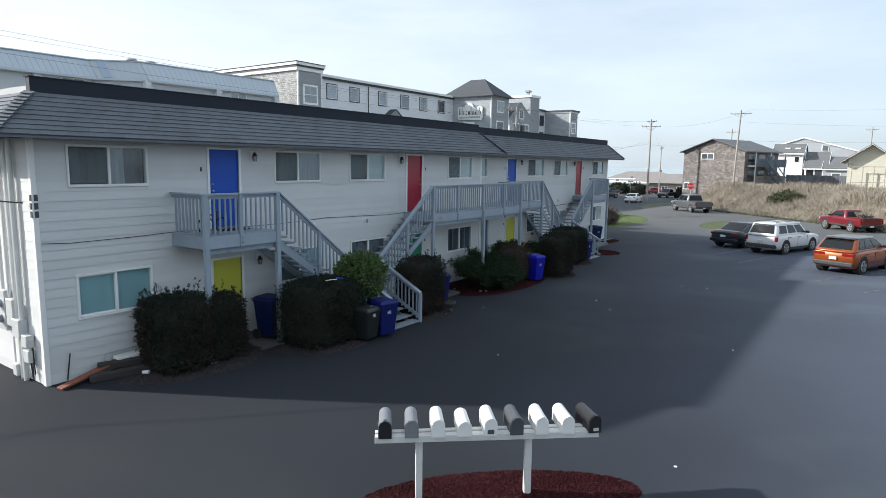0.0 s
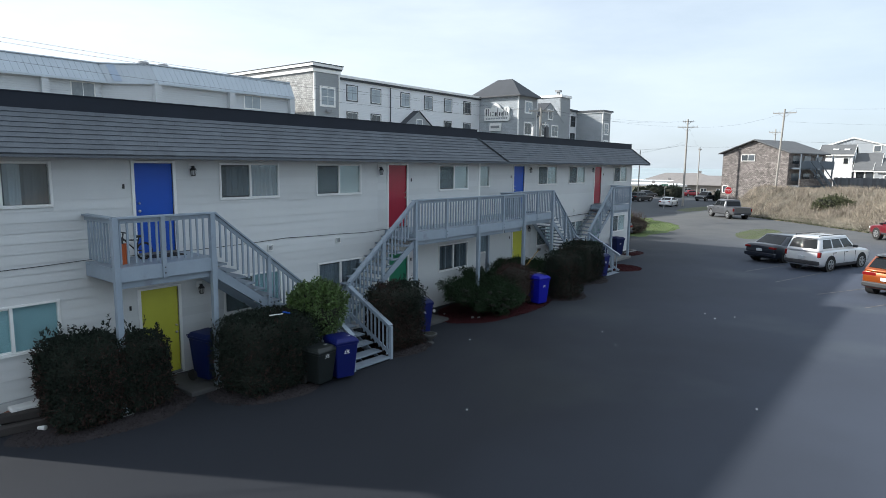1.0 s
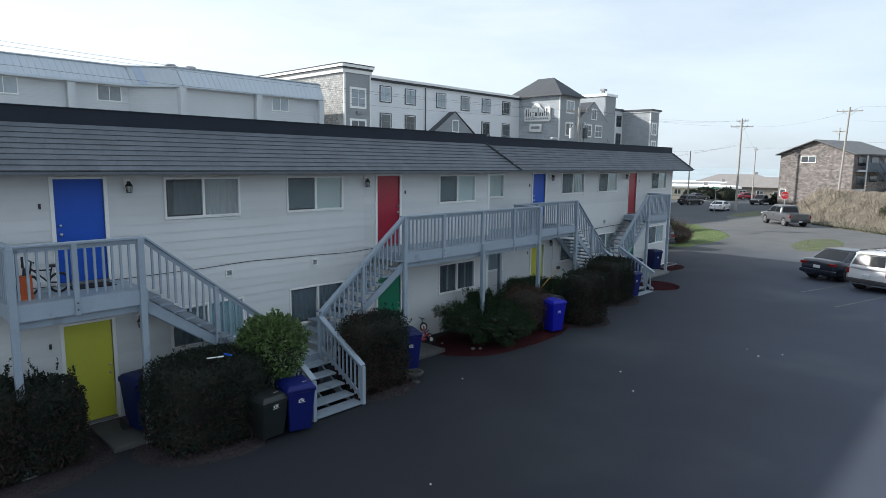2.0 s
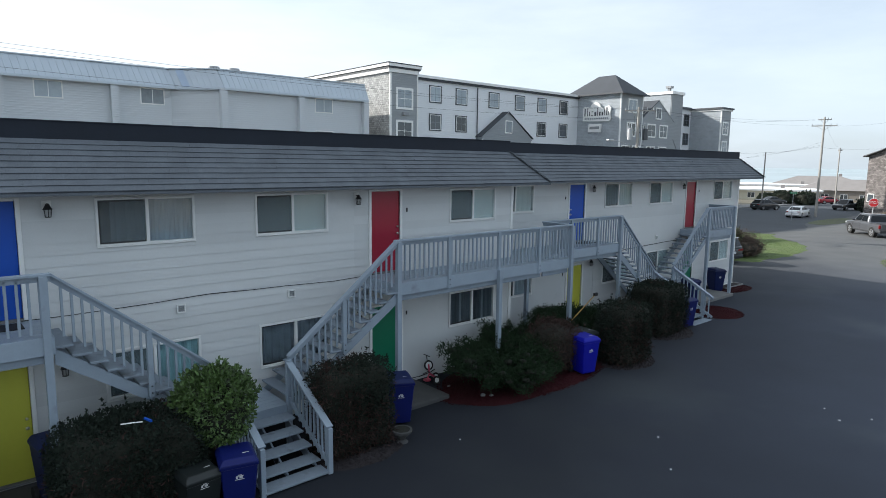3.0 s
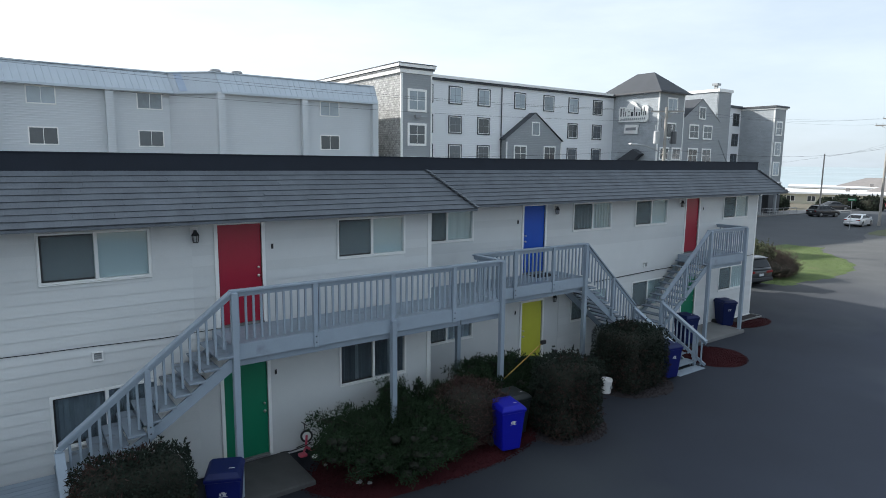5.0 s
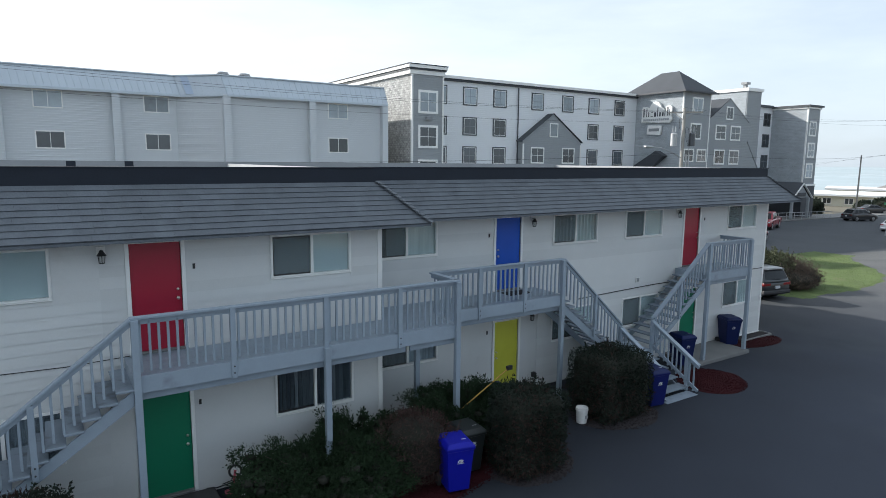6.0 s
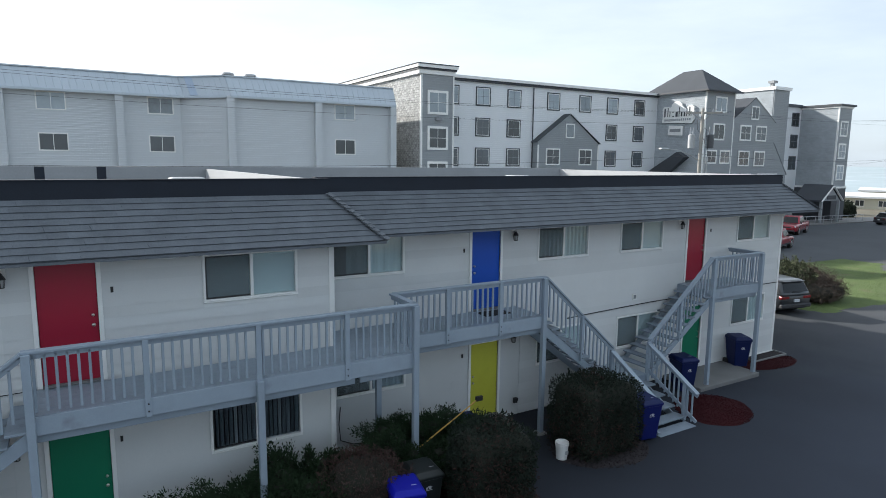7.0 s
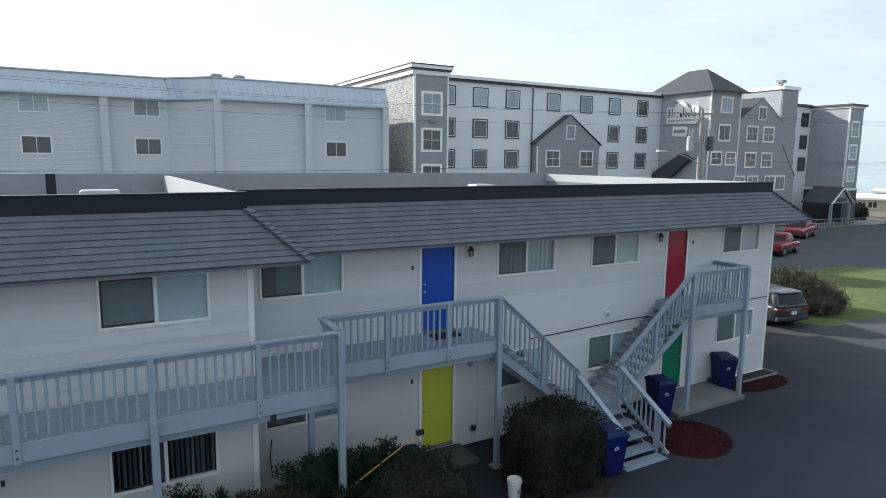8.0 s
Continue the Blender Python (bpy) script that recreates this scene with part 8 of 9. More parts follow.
def octagon(r, off, th):
    bm = bmesh.new()
    c = Vector((-18.1, 74.2, 2.62))
    ring = [[c + to_cam * o + (across * math.cos(a) + Vector((0, 0, 1)) * math.sin(a)) * r for a in (math.pi / 8 + k * math.pi / 4 for k in range(8))] for o in (off, off + th)]
    v = [[bm.verts.new(p) for p in q] for q in ring]
    for k in range(8):
        bm.faces.new((v[0][k], v[0][(k + 1) % 8], v[1][(k + 1) % 8], v[1][k]))
    bm.faces.new(v[0]), bm.faces.new(v[1])
    bmesh.ops.recalc_face_normals(bm, faces=bm.faces[:])
    return bm


part("border", octagon(0.41, 0.04, 0.006), M_STICKER, sg)
part("face", octagon(0.385, 0.047, 0.004), M_STOPRED, sg)
txt = bpy.data.curves.new("lettering", "FONT")
txt.body, txt.size, txt.align_x, txt.align_y, txt.extrude = "STOP", 0.30, "CENTER", "CENTER", 0.002
txt.materials.append(M_STICKER)
letters = new("lettering", txt)
face_m = Matrix((across, (0, 0, 1), to_cam)).transposed().to_4x4()
letters.parent = sg
letters.matrix_basis = Matrix.Translation(Vector((-18.1, 74.2, 2.62)) + to_cam * 0.056 - BASE[sg]) @ face_m

ns = thing("street_sign", "small green street name sign on slim post", "sign", (-30.64, 90.68, gz(-30.64, 90.68)))
bm = bmesh.new()
rod(bm, (-30.64, 90.68, -1.2), (-30.64, 90.68, 2.42), 0.035, n=8)
part("post", bm, M_ZINC, ns)
part("plate", bevelled(boxes((-30.64 - 0.4, 90.68 - 0.03, 2.42, -30.64 + 0.4, 90.68 + 0.03, 2.42 + 0.24)), 0.01), mat("sign_green", (0.02, 0.22, 0.09), 0.4, var=0.05), ns)
part("lettering_bar", boxes((-30.64 - 0.28, 90.68 - 0.04, 2.42 + 0.08, -30.64 + 0.28, 90.68 - 0.032, 2.42 + 0.16)), M_STICKER, ns, "white bar in place of lettering")

# ---- houses in the distance ----
M_SHINGLEWALL = mat("weathered_shingle_wall", (0.245, 0.222, 0.213), 0.9, var=0.4, scale=1.5, fine=9.0, bump=0.8, lap=0.22)
shingle_pattern(M_SHINGLEWALL, 0.2, 0.17, 0.62, 1.36)
M_TANWALL = mat("driftwood_siding", (0.27, 0.245, 0.22), 0.8, var=0.12, scale=0.5, fine=8, bump=0.4, lap=0.2)
M_CREAM = mat("cream_siding", (0.62, 0.60, 0.50), 0.7, var=0.05, scale=0.5, fine=8, bump=0.4, lap=0.2)
M_PALE = mat("pale_grey_siding", (0.40, 0.43, 0.46), 0.7, var=0.05, scale=0.5, fine=8, bump=0.4, lap=0.2)
M_ROOFGREY = mat("grey_roof", (0.13, 0.135, 0.14), 0.9, var=0.15, scale=0.7, fine=15, bump=0.4)
M_ROOFTAN = mat("tan_grey_roof", (0.25, 0.232, 0.222), 0.9, var=0.12, scale=0.7, fine=15, bump=0.3)
M_ROOFPALE = mat("white_flat_roof", (0.75, 0.76, 0.77), 0.7, var=0.05, scale=0.4, fine=8, bump=0.1)
M_BLUEWOOD = mat("blue_grey_stair_timber", (0.10, 0.125, 0.155), 0.8, var=0.1, scale=1)


def gabled(name, label, corner, right, width, depth, base, eave, apex, wall_m, roof_m, over=0.4, windows=()):
    """A gabled house; its gable end runs from corner along right; windows: across, height, width, tall on the gable end."""
    ob = thing(name, label, "house", (corner[0], corner[1], base))
    u = Vector((*right, 0)).normalized()
    n = Vector((u.y, -u.x, 0))
    o = Vector((*corner, 0))
    up = Vector((0, 0, 1))

    def at(a, b, z):
        return o + u * a - n * b + up * z
    bm = bmesh.new()
    prof = ((0, base - 1), (width, base - 1), (width, eave), (width / 2, apex), (0, eave))
    f, g = [bm.verts.new(at(a, 0, z)) for a, z in prof], [bm.verts.new(at(a, depth, z)) for a, z in prof]
    for i in range(5):
        bm.faces.new((f[i], f[(i + 1) % 5], g[(i + 1) % 5], g[i]))
    bm.faces.new(f), bm.faces.new(g)
    bmesh.ops.recalc_face_normals(bm, faces=bm.faces[:])
    part("wall", bm, wall_m, ob)
    k = (apex - eave) / (width / 2)
    for s in (0, 1):
        bm = bmesh.new()
        a0, a1 = (-over, width / 2) if s == 0 else (width + over, width / 2)
        z0, z1 = eave - over * k + 0.04, apex + 0.04
        c = [at(a0, -over, z0), at(a1, -over, z1), at(a1, depth + over, z1), at(a0, depth + over, z0)]
        hexa(bm, c + [p + up * 0.16 for p in c])
        bmesh.ops.recalc_face_normals(bm, faces=bm.faces[:])
        part("roof", bm, roof_m, ob)
        bm = bmesh.new()
        beam(bm, at(a0, -over - 0.03, z0 + 0.03), at(a1, -over - 0.03, z1 + 0.03), 0.04, 0.12, up=n)
        part("bargeboard", bm, M_TRIM if wall_m is not M_SHINGLEWALL else M_HDARK, ob)
    for a, z, w, h in windows:
        bm = bmesh.new()
        c = [at(a, 0.0, z), at(a + w, 0.0, z), at(a + w, 0.0, z + h), at(a, 0.0, z + h)]
        hexa(bm, c + [p + n * 0.07 for p in c])
        bmesh.ops.recalc_face_normals(bm, faces=bm.faces[:])
        wf = part("window", bm, M_TRIM, ob)
        halves = ((0.09, w / 2 - 0.04), (w / 2 + 0.04, w - 0.09)) if w > 1.3 else ((0.09, w - 0.09),)
        for p0, p1 in halves:
            bm = bmesh.new()
            c = [at(a + p0, -0.07, z + 0.1), at(a + p1, -0.07, z + 0.1), at(a + p1, -0.07, z + h - 0.1), at(a + p0, -0.07, z + h - 0.1)]
            hexa(bm, c + [p + n * 0.02 for p in c])
            bmesh.ops.recalc_face_normals(bm, faces=bm.faces[:])
            part("pane", bm, M_PANE, wf)
    return ob, at, u, n


brick, at, u, n = gabled("shingled_house", "brown weathered shingle two-storey house with outside stairs", (-27.0, 105.2), (0.955, -0.30), 10.0, 10.5, 0.5, 7.2, 9.0, M_SHINGLEWALL, M_ROOFGREY, 0.5, ((3.0, 6.0, 2.1, 1.0), (0.3, 1.2, 0.9, 1.1)))
for lv in (2.4, 4.9):
    bm = bmesh.new()
    c = [at(10.0, 0.4, lv), at(11.5, 0.4, lv), at(11.5, 10, lv), at(10.0, 10, lv)]
    hexa(bm, c + [p + Vector((0, 0, 0.25)) for p in c])
    part("gallery", bm, M_BLUEWOOD, brick)
    bm = bmesh.new()
    c = [at(11.4, 0.4, lv + 0.2), at(11.55, 0.4, lv + 0.2), at(11.55, 10, lv + 0.2), at(11.4, 10, lv + 0.2)]
    hexa(bm, c + [p + Vector((0, 0, 1.0)) for p in c])
    bmesh.ops.recalc_face_normals(bm, faces=bm.faces[:])
    part("gallery_rail", bm, M_SHINGLEWALL if lv < 3 else M_BLUEWOOD, brick)
    for b in (1.0, 4.2, 7.4):
        bm = bmesh.new()
        c = [at(10.02, b, lv + 0.8), at(10.02, b + 1.8, lv + 0.8), at(10.02, b + 1.8, lv + 1.9), at(10.02, b, lv + 1.9)]
        hexa(bm, c + [p + u * 0.05 for p in c])
        bmesh.ops.recalc_face_normals(bm, faces=bm.faces[:])
        part("window", bm, M_PANE, brick)
for k in range(3):
    bm = bmesh.new()
    beam(bm, at(11.45, 0.5 + 4.6 * k, 0), at(11.45, 0.5 + 4.6 * k, 7.0), 0.16, 0.16, up=u)
    part("gallery_post", bm, M_BLUEWOOD, brick)
stairs = thing("outside_stairs", "blue-grey timber outside stairs at shingled house", "staircase", tuple(at(13, 8, 0.5)))
for s in (12.1, 13.2):
    bm = bmesh.new()
    beam(bm, at(s, 2, 5.0), at(s, 9, 0.8), 0.08, 0.3)
    part("stringer", bm, M_BLUEWOOD, stairs)
    bm = bmesh.new()
    beam(bm, at(s, 2, 6.0), at(s, 9, 1.8), 0.08, 0.12)
    part("handrail", bm, M_BLUEWOOD, stairs)
for k in range(14):
    p = at(12.65, 2.3 + 0.48 * k, 4.85 - 0.29 * k)
    bm = bmesh.new()
    beam(bm, p - u * 0.55, p + u * 0.55, 0.3, 0.05)
    part("tread", bm, M_BLUEWOOD, stairs)


def eaved(label, x0, x1, y, depth, base, eave, ridge, wall_m, roof_m, windows=(), over=0.35):
    """A house whose roof slopes towards -y; windows: x, z, width, height on that side."""
    ob = thing("house", label, "house", ((x0 + x1) / 2, y, base))
    bm = bmesh.new()
    prism(bm, [(y, base - 1), (y + depth, base - 1), (y + depth, eave), (y + depth / 2, ridge - 0.1), (y, eave)], x0, x1, "x")
    part("wall", bm, wall_m, ob)
    for s in (0, 1):
        ye, yr = (y - over, y + depth / 2) if s == 0 else (y + depth + over, y + depth / 2)
        ze = eave - over * (ridge - eave) / (depth / 2)
        bm = bmesh.new()
        hexa(bm, [(x0 - 0.2, ye, ze), (x1 + 0.2, ye, ze), (x1 + 0.2, yr, ridge), (x0 - 0.2, yr, ridge), (x0 - 0.2, ye, ze + 0.15), (x1 + 0.2, ye, ze + 0.15), (x1 + 0.2, yr, ridge + 0.15), (x0 - 0.2, yr, ridge + 0.15)])
        bmesh.ops.recalc_face_normals(bm, faces=bm.faces[:])
        part("roof", bm, roof_m, ob)
        for x in (x0 - 0.22, x1 + 0.22):
            bm = bmesh.new()
            beam(bm, (x, ye, ze + 0.08), (x, yr, ridge + 0.08), 0.05, 0.26)
            part("bargeboard", bm, M_TRIM, ob)
    part("gutter", boxes((x0 - 0.2, y - over - 0.08, eave - 0.35, x1 + 0.2, y - over - 0.005, eave - 0.15)), M_TRIM, ob)
    for x, z, w, h in windows:
        f = part("window", boxes((x - 0.09, y - 0.06, z - 0.09, x + w + 0.09, y - 0.002, z + h + 0.09)), M_TRIM, ob)
        n = 2 if w > 1.2 else 1
        for k in range(n):
            part("pane", boxes((x + k * w / n + 0.04, y - 0.08, z, x + (k + 1) * w / n - 0.04, y - 0.06, z + h)), M_PANE, f)
    return ob


tall = eaved("tall white two-storey beach house with grey roof", -16.95, -12.2, 126.0, 6.0, 1.5, 7.55, 9.0, M_HWHITE, M_ROOFGREY, ((-13.5, 5.9, 0.7, 0.9),))
for x in (-15.2, -13.6):
    part("skylight", boxes((x, 127.0, 8.1, x + 0.8, 127.6, 8.42)), M_ROOFPALE, tall)
eaved("grey-roofed house wing with wide windows", -11.75, -8.4, 125.0, 7.0, 1.5, 4.95, 7.55, M_HWHITE, M_ROOFGREY, ((-11.5, 3.4, 1.15, 1.2), (-10.2, 3.4, 1.15, 1.2)))
eaved("low grey-roofed house wing beside deck", -8.9, -5.4, 124.5, 7.0, 1.5, 4.9, 6.75, M_PALE, M_ROOFGREY, ((-7.6, 2.9, 1.2, 1.1),))
big = thing("house", "large pale grey house with long white gable edge", "house", (-10.7, 136, 1.5))
edge = [(-17.2, 9.2), (-13.31, 10.5), (-10.3, 9.65), (-4.4, 7.95)]
bm = bmesh.new()
prism(bm, [(-17.0, 0.5), (-4.5, 0.5)] + edge[::-1], 136.0, 147.0, "y")
part("wall", bm, M_PALE, big)
for p, q in zip(edge, edge[1:]):
    bm = bmesh.new()
    beam(bm, (p[0], 135.9, p[1] + 0.05), (q[0], 135.9, q[1] + 0.05), 0.24, 0.24)
    part("bargeboard", bm, M_TRIM, big)
    bm = bmesh.new()
    hexa(bm, [(p[0], 135.95, p[1]), (q[0], 135.95, q[1]), (q[0], 147.2, q[1]), (p[0], 147.2, p[1]), (p[0], 135.95, p[1] + 0.15), (q[0], 135.95, q[1] + 0.15), (q[0], 147.2, q[1] + 0.15), (p[0], 147.2, p[1] + 0.15)])
    part("roof", bm, M_ROOFGREY, big)
fr = part("window", boxes((-10.3, 135.93, 8.0, -9.1, 135.99, 9.2)), M_TRIM, big)
part("pane", boxes((-10.15, 135.9, 8.12, -9.25, 135.93, 9.08)), M_PANE, fr)
gabled("house", "cream-sided house with gabled roof", (-3.63, 83.0), (1.0, 0.0), 4.26, 10, 2.0, 5.88, 7.38, M_CREAM, M_ROOFGREY, 0.72, ())
lat = thing("lattice_fence", "pale weathered lattice fence beside cream house", "fence", (-1.2, 82.2, 2.0))
for z in (3.3, 5.0):
    part("rail", boxes((-3.2, 82.15, z, 1.0, 82.2, z + 0.08)), M_POLE, lat)
for k in range(5):
    part("post", boxes((-3.2 + k * 1.02, 82.12, 1.2, -3.12 + k * 1.02, 82.22, 5.1)), M_POLE, lat)
fn = thing("fence", "long weathered board fence above bank", "fence", (-10, 116, 2))
M_FENCE = mat("grey_fence_board", (0.12, 0.13, 0.145), 0.9, var=0.2, scale=2, shift=0.15)
fb = mesh_of("fence_board", boxes((-0.14, -0.015, 0, 0.14, 0.015, 1.8)), M_FENCE)
for i in range(64):
    f = i / 63
    piece("fence_board", fb, fn, Matrix.Translation((-13.4 + 17.5 * f, 116.5 - 1.0 * f, 1.9 + 0.04 * math.sin(i * 2.3))) @ pose(0, 0, 0, 0, 0, -3))

# beach houses at the foot of the street
def low_house(label, cx, cy, wide, deep, base, eave, top, wall_m, roof_m, ang, flat=False):
    ob = thing("beach_house", label, "house", (cx, cy, base), "beach houses")
    m = Matrix.Translation((cx, cy, 0)) @ Matrix.Rotation(ang, 4, "Z")
    bm = boxes((-wide / 2, -deep / 2, base - 1, wide / 2, deep / 2, eave))
    bmesh.ops.transform(bm, matrix=m, verts=bm.verts)
    part("wall", bm, wall_m, ob)
    bm = bmesh.new()
    if flat:
        box(bm, -wide / 2 - 0.6, -deep / 2 - 0.8, eave, wide / 2 + 0.6, deep / 2 + 0.6, top)
    else:
        w, d, r = wide / 2 + 0.5, deep / 2 + 0.5, max(0.5, wide / 2 - deep / 2)
        e = [bm.verts.new(p) for p in ((-w, -d, eave), (w, -d, eave), (w, d, eave), (-w, d, eave))]
        a, b = bm.verts.new((-r, 0, top)), bm.verts.new((r, 0, top))
        for f in ((e[0], e[1], b, a), (e[1], e[2], b), (e[2], e[3], a, b), (e[3], e[0], a), (e[3], e[2], e[1], e[0])):
            bm.faces.new(f)
    bmesh.ops.transform(bm, matrix=m, verts=bm.verts)
    part("roof", bm, roof_m, ob)
    n = int(wide / 3.2)
    for i in range(n):
        x = -wide / 2 + (i + 0.5) * wide / n
        bm = boxes((x - 0.75, -deep / 2 - 0.05, base + 0.9, x + 0.75, -deep / 2, base + 2.1))
        bmesh.ops.transform(bm, matrix=m, verts=bm.verts)
        w = part("window", bm, M_TRIM, ob)
        for s in (-0.36, 0.36):
            bm = boxes((x + s - 0.3, -deep / 2 - 0.07, base + 1.0, x + s + 0.3, -deep / 2 - 0.05, base + 2.0))
            bmesh.ops.transform(bm, matrix=m, verts=bm.verts)
            part("pane", bm, M_PANE, w)
    bm = boxes((wide * 0.2, 0, eave, wide * 0.2 + 0.8, 0.8, top + 0.7))
    bmesh.ops.transform(bm, matrix=m, verts=bm.verts)
    part("chimney", bm, M_ROOFTAN, ob)


A1 = 0.42
low_house("white flat-roofed beach house with wide windows", -62, 158, 22, 20, -2.0, 0.45, 0.8, M_CREAM, M_ROOFPALE, A1, True)
low_house("white flat-roofed beach house behind another", -68, 186, 24, 18, -2.4, 0.7, 1.1, M_CREAM, M_ROOFPALE, A1, True)
low_house("white flat-roofed carport house", -77, 138, 18, 8, -2.0, 0.2, 0.6, M_HWHITE, M_ROOFPALE, A1, True)
low_house("tan-roofed beach house behind wires", -62, 196, 22, 12, -2.6, 1.0, 3.2, M_TANWALL, M_ROOFTAN, 0.3)
low_house("grey-roofed beach house by the sea", -47, 172, 22, 11, -2.4, 0.5, 2.9, M_TANWALL, M_ROOFTAN, 0.3)
low_house("grey-roofed beach house beyond street end", -92, 170, 24, 10, -2.5, 0.4, 2.4, M_PALE, M_ROOFTAN, A1)
low_house("small tan beach house at street end", -33.5, 160, 10, 9, -2.0, 1.0, 2.8, M_TANWALL, M_ROOFTAN, 0.2)
low_house("white low beach house near hotel", -75, 122, 14, 8, -1.5, 1.2, 1.6, M_HWHITE, M_ROOFPALE, 0.5, True)
M_SEASIDE = mat("seaside_bush_leaf", (0.044, 0.056, 0.042), 0.9, var=0.35, scale=1.0, fine=6, bump=0, shift=0.25, island=True, spec=0.1)
for i, (x, y, w, h) in enumerate(((-44.6, 136, 3.6, 1.5), (-47.9, 134.4, 3.4, 1.55), (-50.4, 132.5, 2.4, 1.0), (-56, 126, 2.5, 1.2), (-34, 150, 2.5, 1.6), (-53, 116.5, 1.8, 1.3), (-29, 118, 3.0, 1.2), (-32, 126, 2.4, 1.2), (-52, 120, 1.6, 1.0))):
    shrub("bush", "dull green seaside bush by houses", (x, y, gz(x, y)), (w / 2, w * 0.7, h * 0.5 + 0.3), M_SEASIDE, 3000, 0.24, 60 + i, 3.2, 0.2, tips=40, spray=0.4, group="bushes down the street")

# hotel forecourt: pavement, kerb, porch and fence
walkway = sheet("pavement", M_CONC, band(-49.5, -45.4, 1.0), band(40, 150, 2), 0.13)
tagged(walkway, "pale concrete pavement along hotel", "pavement", kind="structure")
bm = bmesh.new()
for y0, y1 in zip(band(40, 150, 5), band(40, 150, 5)[1:]):
    hexa(bm, [(-45.4, y0, gz(-45, y0) - 0.1), (-45.2, y0, gz(-45, y0) - 0.1), (-45.2, y1, gz(-45, y1) - 0.1), (-45.4, y1, gz(-45, y1) - 0.1), (-45.4, y0, gz(-45, y0) + 0.14), (-45.2, y0, gz(-45, y0) + 0.14), (-45.2, y1, gz(-45, y1) + 0.14), (-45.4, y1, gz(-45, y1) + 0.14)])
tagged(part("kerb", bm, M_CONC), "pale concrete kerb", "kerb", kind="structure")
porch = thing("entrance_porch", "slate-grey gabled hotel entrance porch", "porch", (-47, 104, -1.2))
for s in (0, 1):
    bm = bmesh.new()
    y_e = 101.4 if s == 0 else 106.6
    hexa(bm, [(-50, y_e, 1.9), (-46.2, y_e, 1.9), (-46.2, 104, 3.9), (-50, 104, 3.9), (-50, y_e, 2.1), (-46.2, y_e, 2.1), (-46.2, 104, 4.1), (-50, 104, 4.1)])
    bmesh.ops.recalc_face_normals(bm, faces=bm.faces[:])
    part("roof", bm, M_HROOF, porch)
    bm = bmesh.new()
    beam(bm, (-46.15, y_e, 1.95), (-46.15, 104, 3.95), 0.08, 0.25, up=(1, 0, 0))
    part("bargeboard", bm, M_TRIM, porch)
for y in (101.9, 106.1):
    part("column", boxes((-46.6, y - 0.15, -1.2, -46.3, y + 0.15, 2.0)), M_HGREY, porch)
bm = bmesh.new()
prism(bm, [(101.8, 2.0), (106.2, 2.0), (104, 3.75)], -46.5, -46.35, "x")
part("gable", bm, M_HGREY, porch)
part("sign_board", boxes((-46.35, 103.0, 2.2, -46.25, 105.0, 2.7)), M_HDARK, porch)
fence2 = thing("handrail_fence", "grey metal handrail before hotel entrance", "railing", (-45.9, 100, -1))
bm = bmesh.new()
for z in (-0.35, 0.1):
    beam(bm, (-46.0, 94, z + 0.1), (-46.0, 112, z - 0.2), 0.05, 0.06)
part("rails", bm, M_ZINC, fence2)
for k in range(10):
    bm = bmesh.new()
    rod(bm, (-46.0, 94 + 2 * k, -1.3), (-46.0, 94 + 2 * k, 0.15 - 0.033 * k), 0.035, n=6)
    part("upright", bm, M_ZINC, fence2)

# hotel sign on the tower side: plain shapes in its colours
hs = thing("hotel_sign", "white cut-out hotel sign with dark lettering bars", "sign", (-51.6, 79.4, 12))
outline = [(-53.9, 11.45), (-49.75, 11.3), (-49.45, 11.7), (-49.6, 12.3), (-49.5, 13.1), (-49.85, 13.35), (-50.35, 13.25), (-50.55, 12.85)]
outline += [(-51.9 + 0.85 * math.cos(k), 12.95 + 0.95 * math.sin(k)) for k in (0.3, 0.7, 1.1, 1.57, 2.0, 2.5, 2.9)] + [(-53.2, 13.3), (-53.7, 13.35), (-53.95, 13.0), (-53.85, 12.3)]
prism(bm := bmesh.new(), outline, 79.28, 79.5, "y")
part("board", bm, M_TRIM, hs)
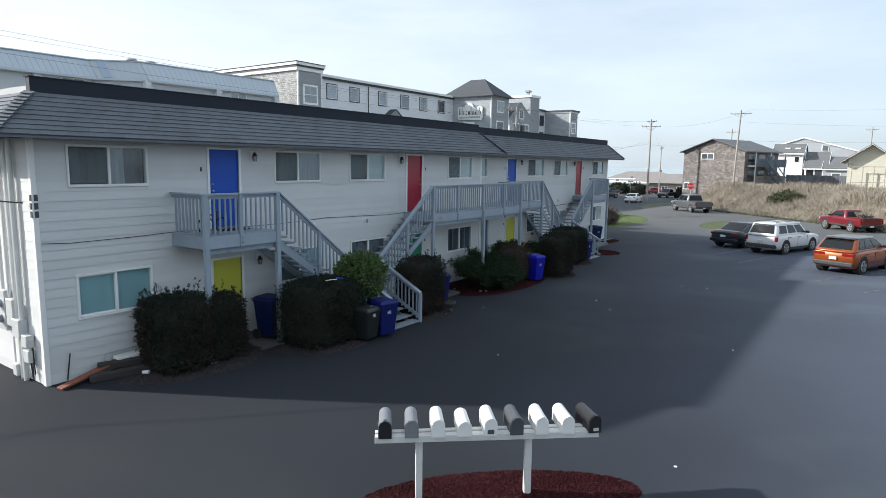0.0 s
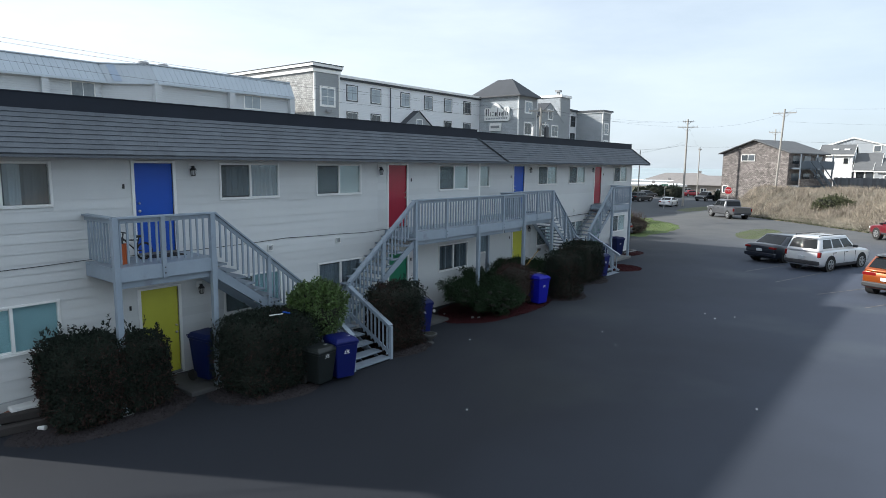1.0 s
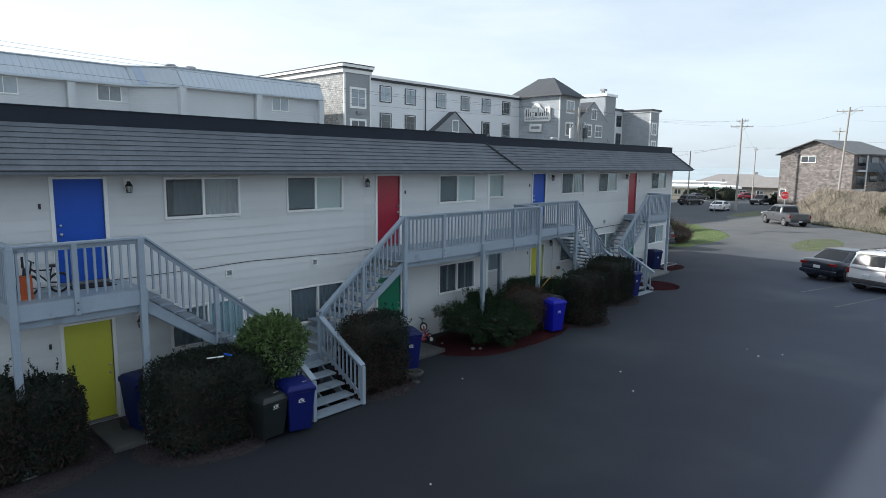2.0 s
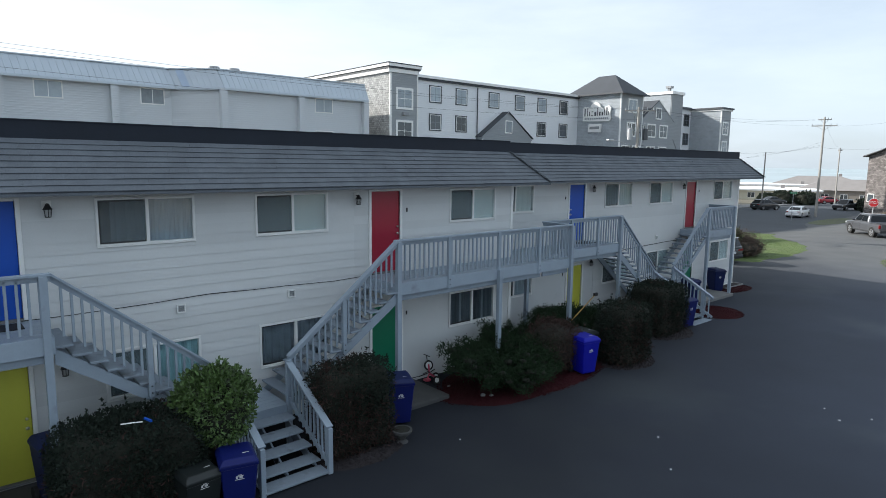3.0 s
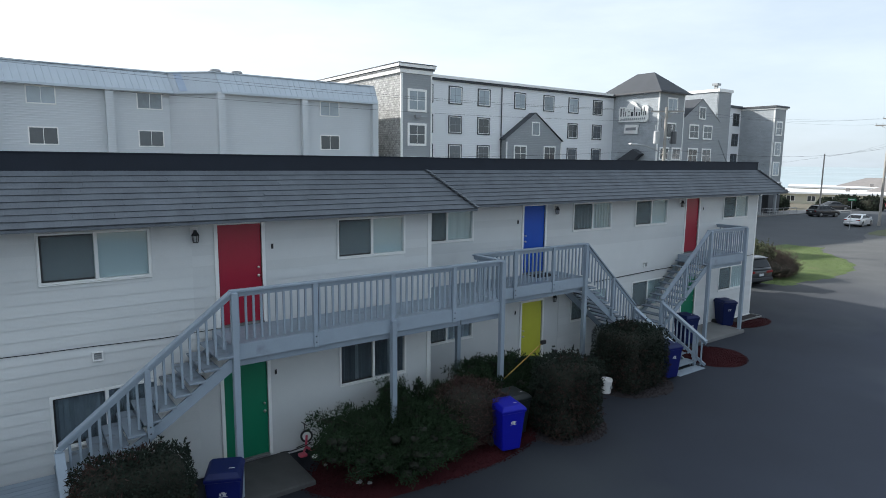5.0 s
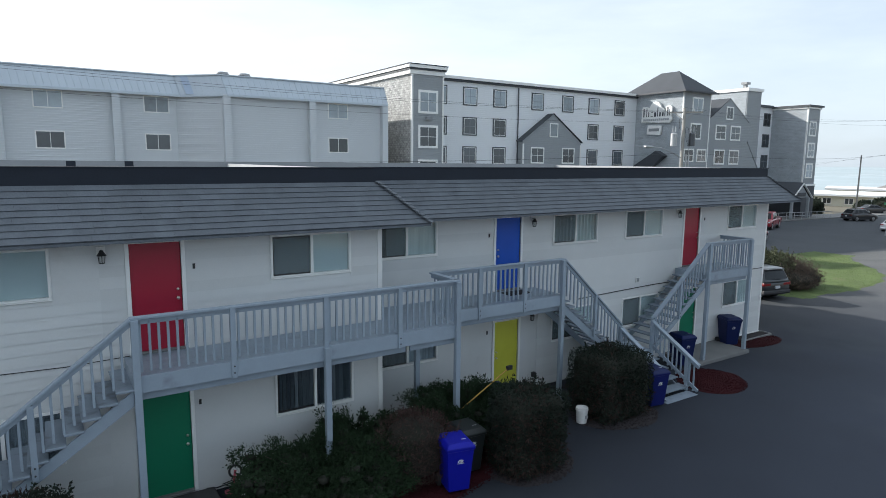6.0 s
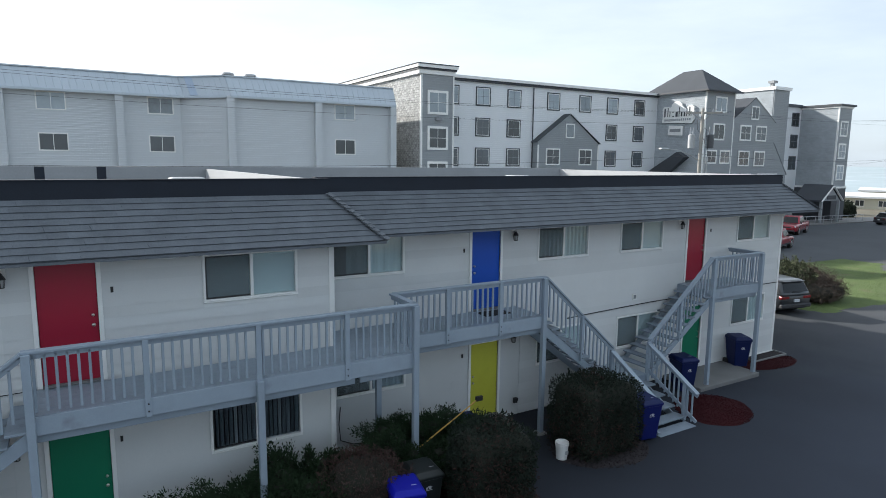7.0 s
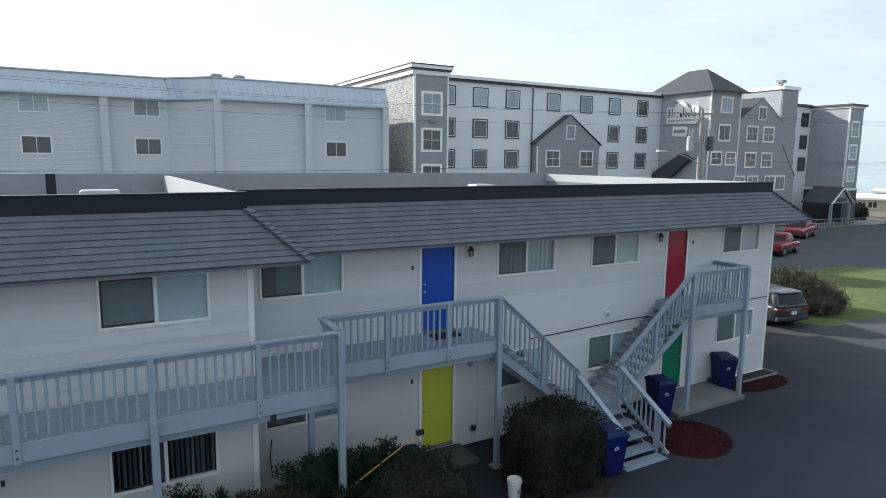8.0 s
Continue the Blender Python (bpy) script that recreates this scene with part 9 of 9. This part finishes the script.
for k, (x, w, z0, z1) in enumerate(((-53.6, 0.16, 12.1, 13.1), (-53.15, 0.1, 12.1, 13.15), (-52.85, 0.1, 12.1, 12.7), (-52.5, 0.28, 12.1, 12.2), (-52.45, 0.26, 12.6, 12.7), (-52.0, 0.3, 12.1, 12.62), (-51.55, 0.1, 12.1, 13.2), (-51.25, 0.2, 12.1, 12.6), (-50.85, 0.2, 12.1, 12.55), (-50.5, 0.09, 12.1, 13.0), (-50.15, 0.1, 12.1, 13.15), (-49.9, 0.1, 12.1, 12.6))):
    part("lettering_bar", bevelled(boxes((x, 79.22, z0, x + w, 79.28, z1)), 0.02), M_HDARK, hs, "slate bar in place of lettering")
for k in range(13):
    part("lettering_bar", boxes((-53.55 + 0.29 * k, 79.24, 11.62, -53.38 + 0.29 * k, 79.28, 11.86)), M_HGREY, hs, "small slate bar in place of lettering")
bm = bmesh.new()
prism(bm, [(-53.0, 10.0), (-51.0, 9.9), (-50.9, 11.0), (-52.9, 11.1)], 79.3, 79.5, "y")
part("lower_board", bm, M_TRIM, hs)
part("lettering_bar", boxes((-52.7, 79.26, 10.35, -51.2, 79.3, 10.7)), M_PARAPET, hs)
bm = bmesh.new()
hexa(bm, [(-56.2, 78.6, 5.0), (-52.6, 78.6, 5.0), (-52.6, 78.9, 5.0), (-56.2, 78.9, 5.0), (-51.0, 78.6, 8.0), (-49.9, 78.6, 7.4), (-49.9, 79.5, 7.4), (-51.0, 79.5, 8.0)])
bmesh.ops.recalc_face_normals(bm, faces=bm.faces[:])
part("canopy_roof", bm, M_HROOF, hotel, "dark sloping canopy roof")
# things on the flat roof
part("roof_deck", boxes((REAR + 0.08, TA0 + 0.16, 5.46, AT - 0.17, TA1 - 0.16, 5.6), (REAR + 0.08, TA1, 5.46, BT - 0.17, TB1 - 0.16, 5.595)), M_PARAPET, roof, "grey membrane flat roof")
for x, y, w, d, h in ((-16.5, 20.1, 0.7, 0.5, 0.24), (-17, 29.3, 0.6, 0.5, 0.24), (-17.2, 8.2, 1.0, 0.8, 0.3)):
    o = thing("roof_vent", "low white roof vent hood on membrane", "vent", (x, y, 5.6), "vents on the flat roof")
    part("hood", bevelled(boxes((x - d / 2, y - w / 2, 5.6, x + d / 2, y + w / 2, 6.12 + h)), 0.05, 2), M_ROOFWHITE, o)

shrub("brush_pile", "dry brush pile loaded in red pickup bed", (-1.05, 55.6, gz(-1.95, 56.8) + 1.12), (0.55, 0.6, 0.13), M_DRY, 1500, 0.16, 91, 2.3, 0.15, 0.12, tips=20, group="")
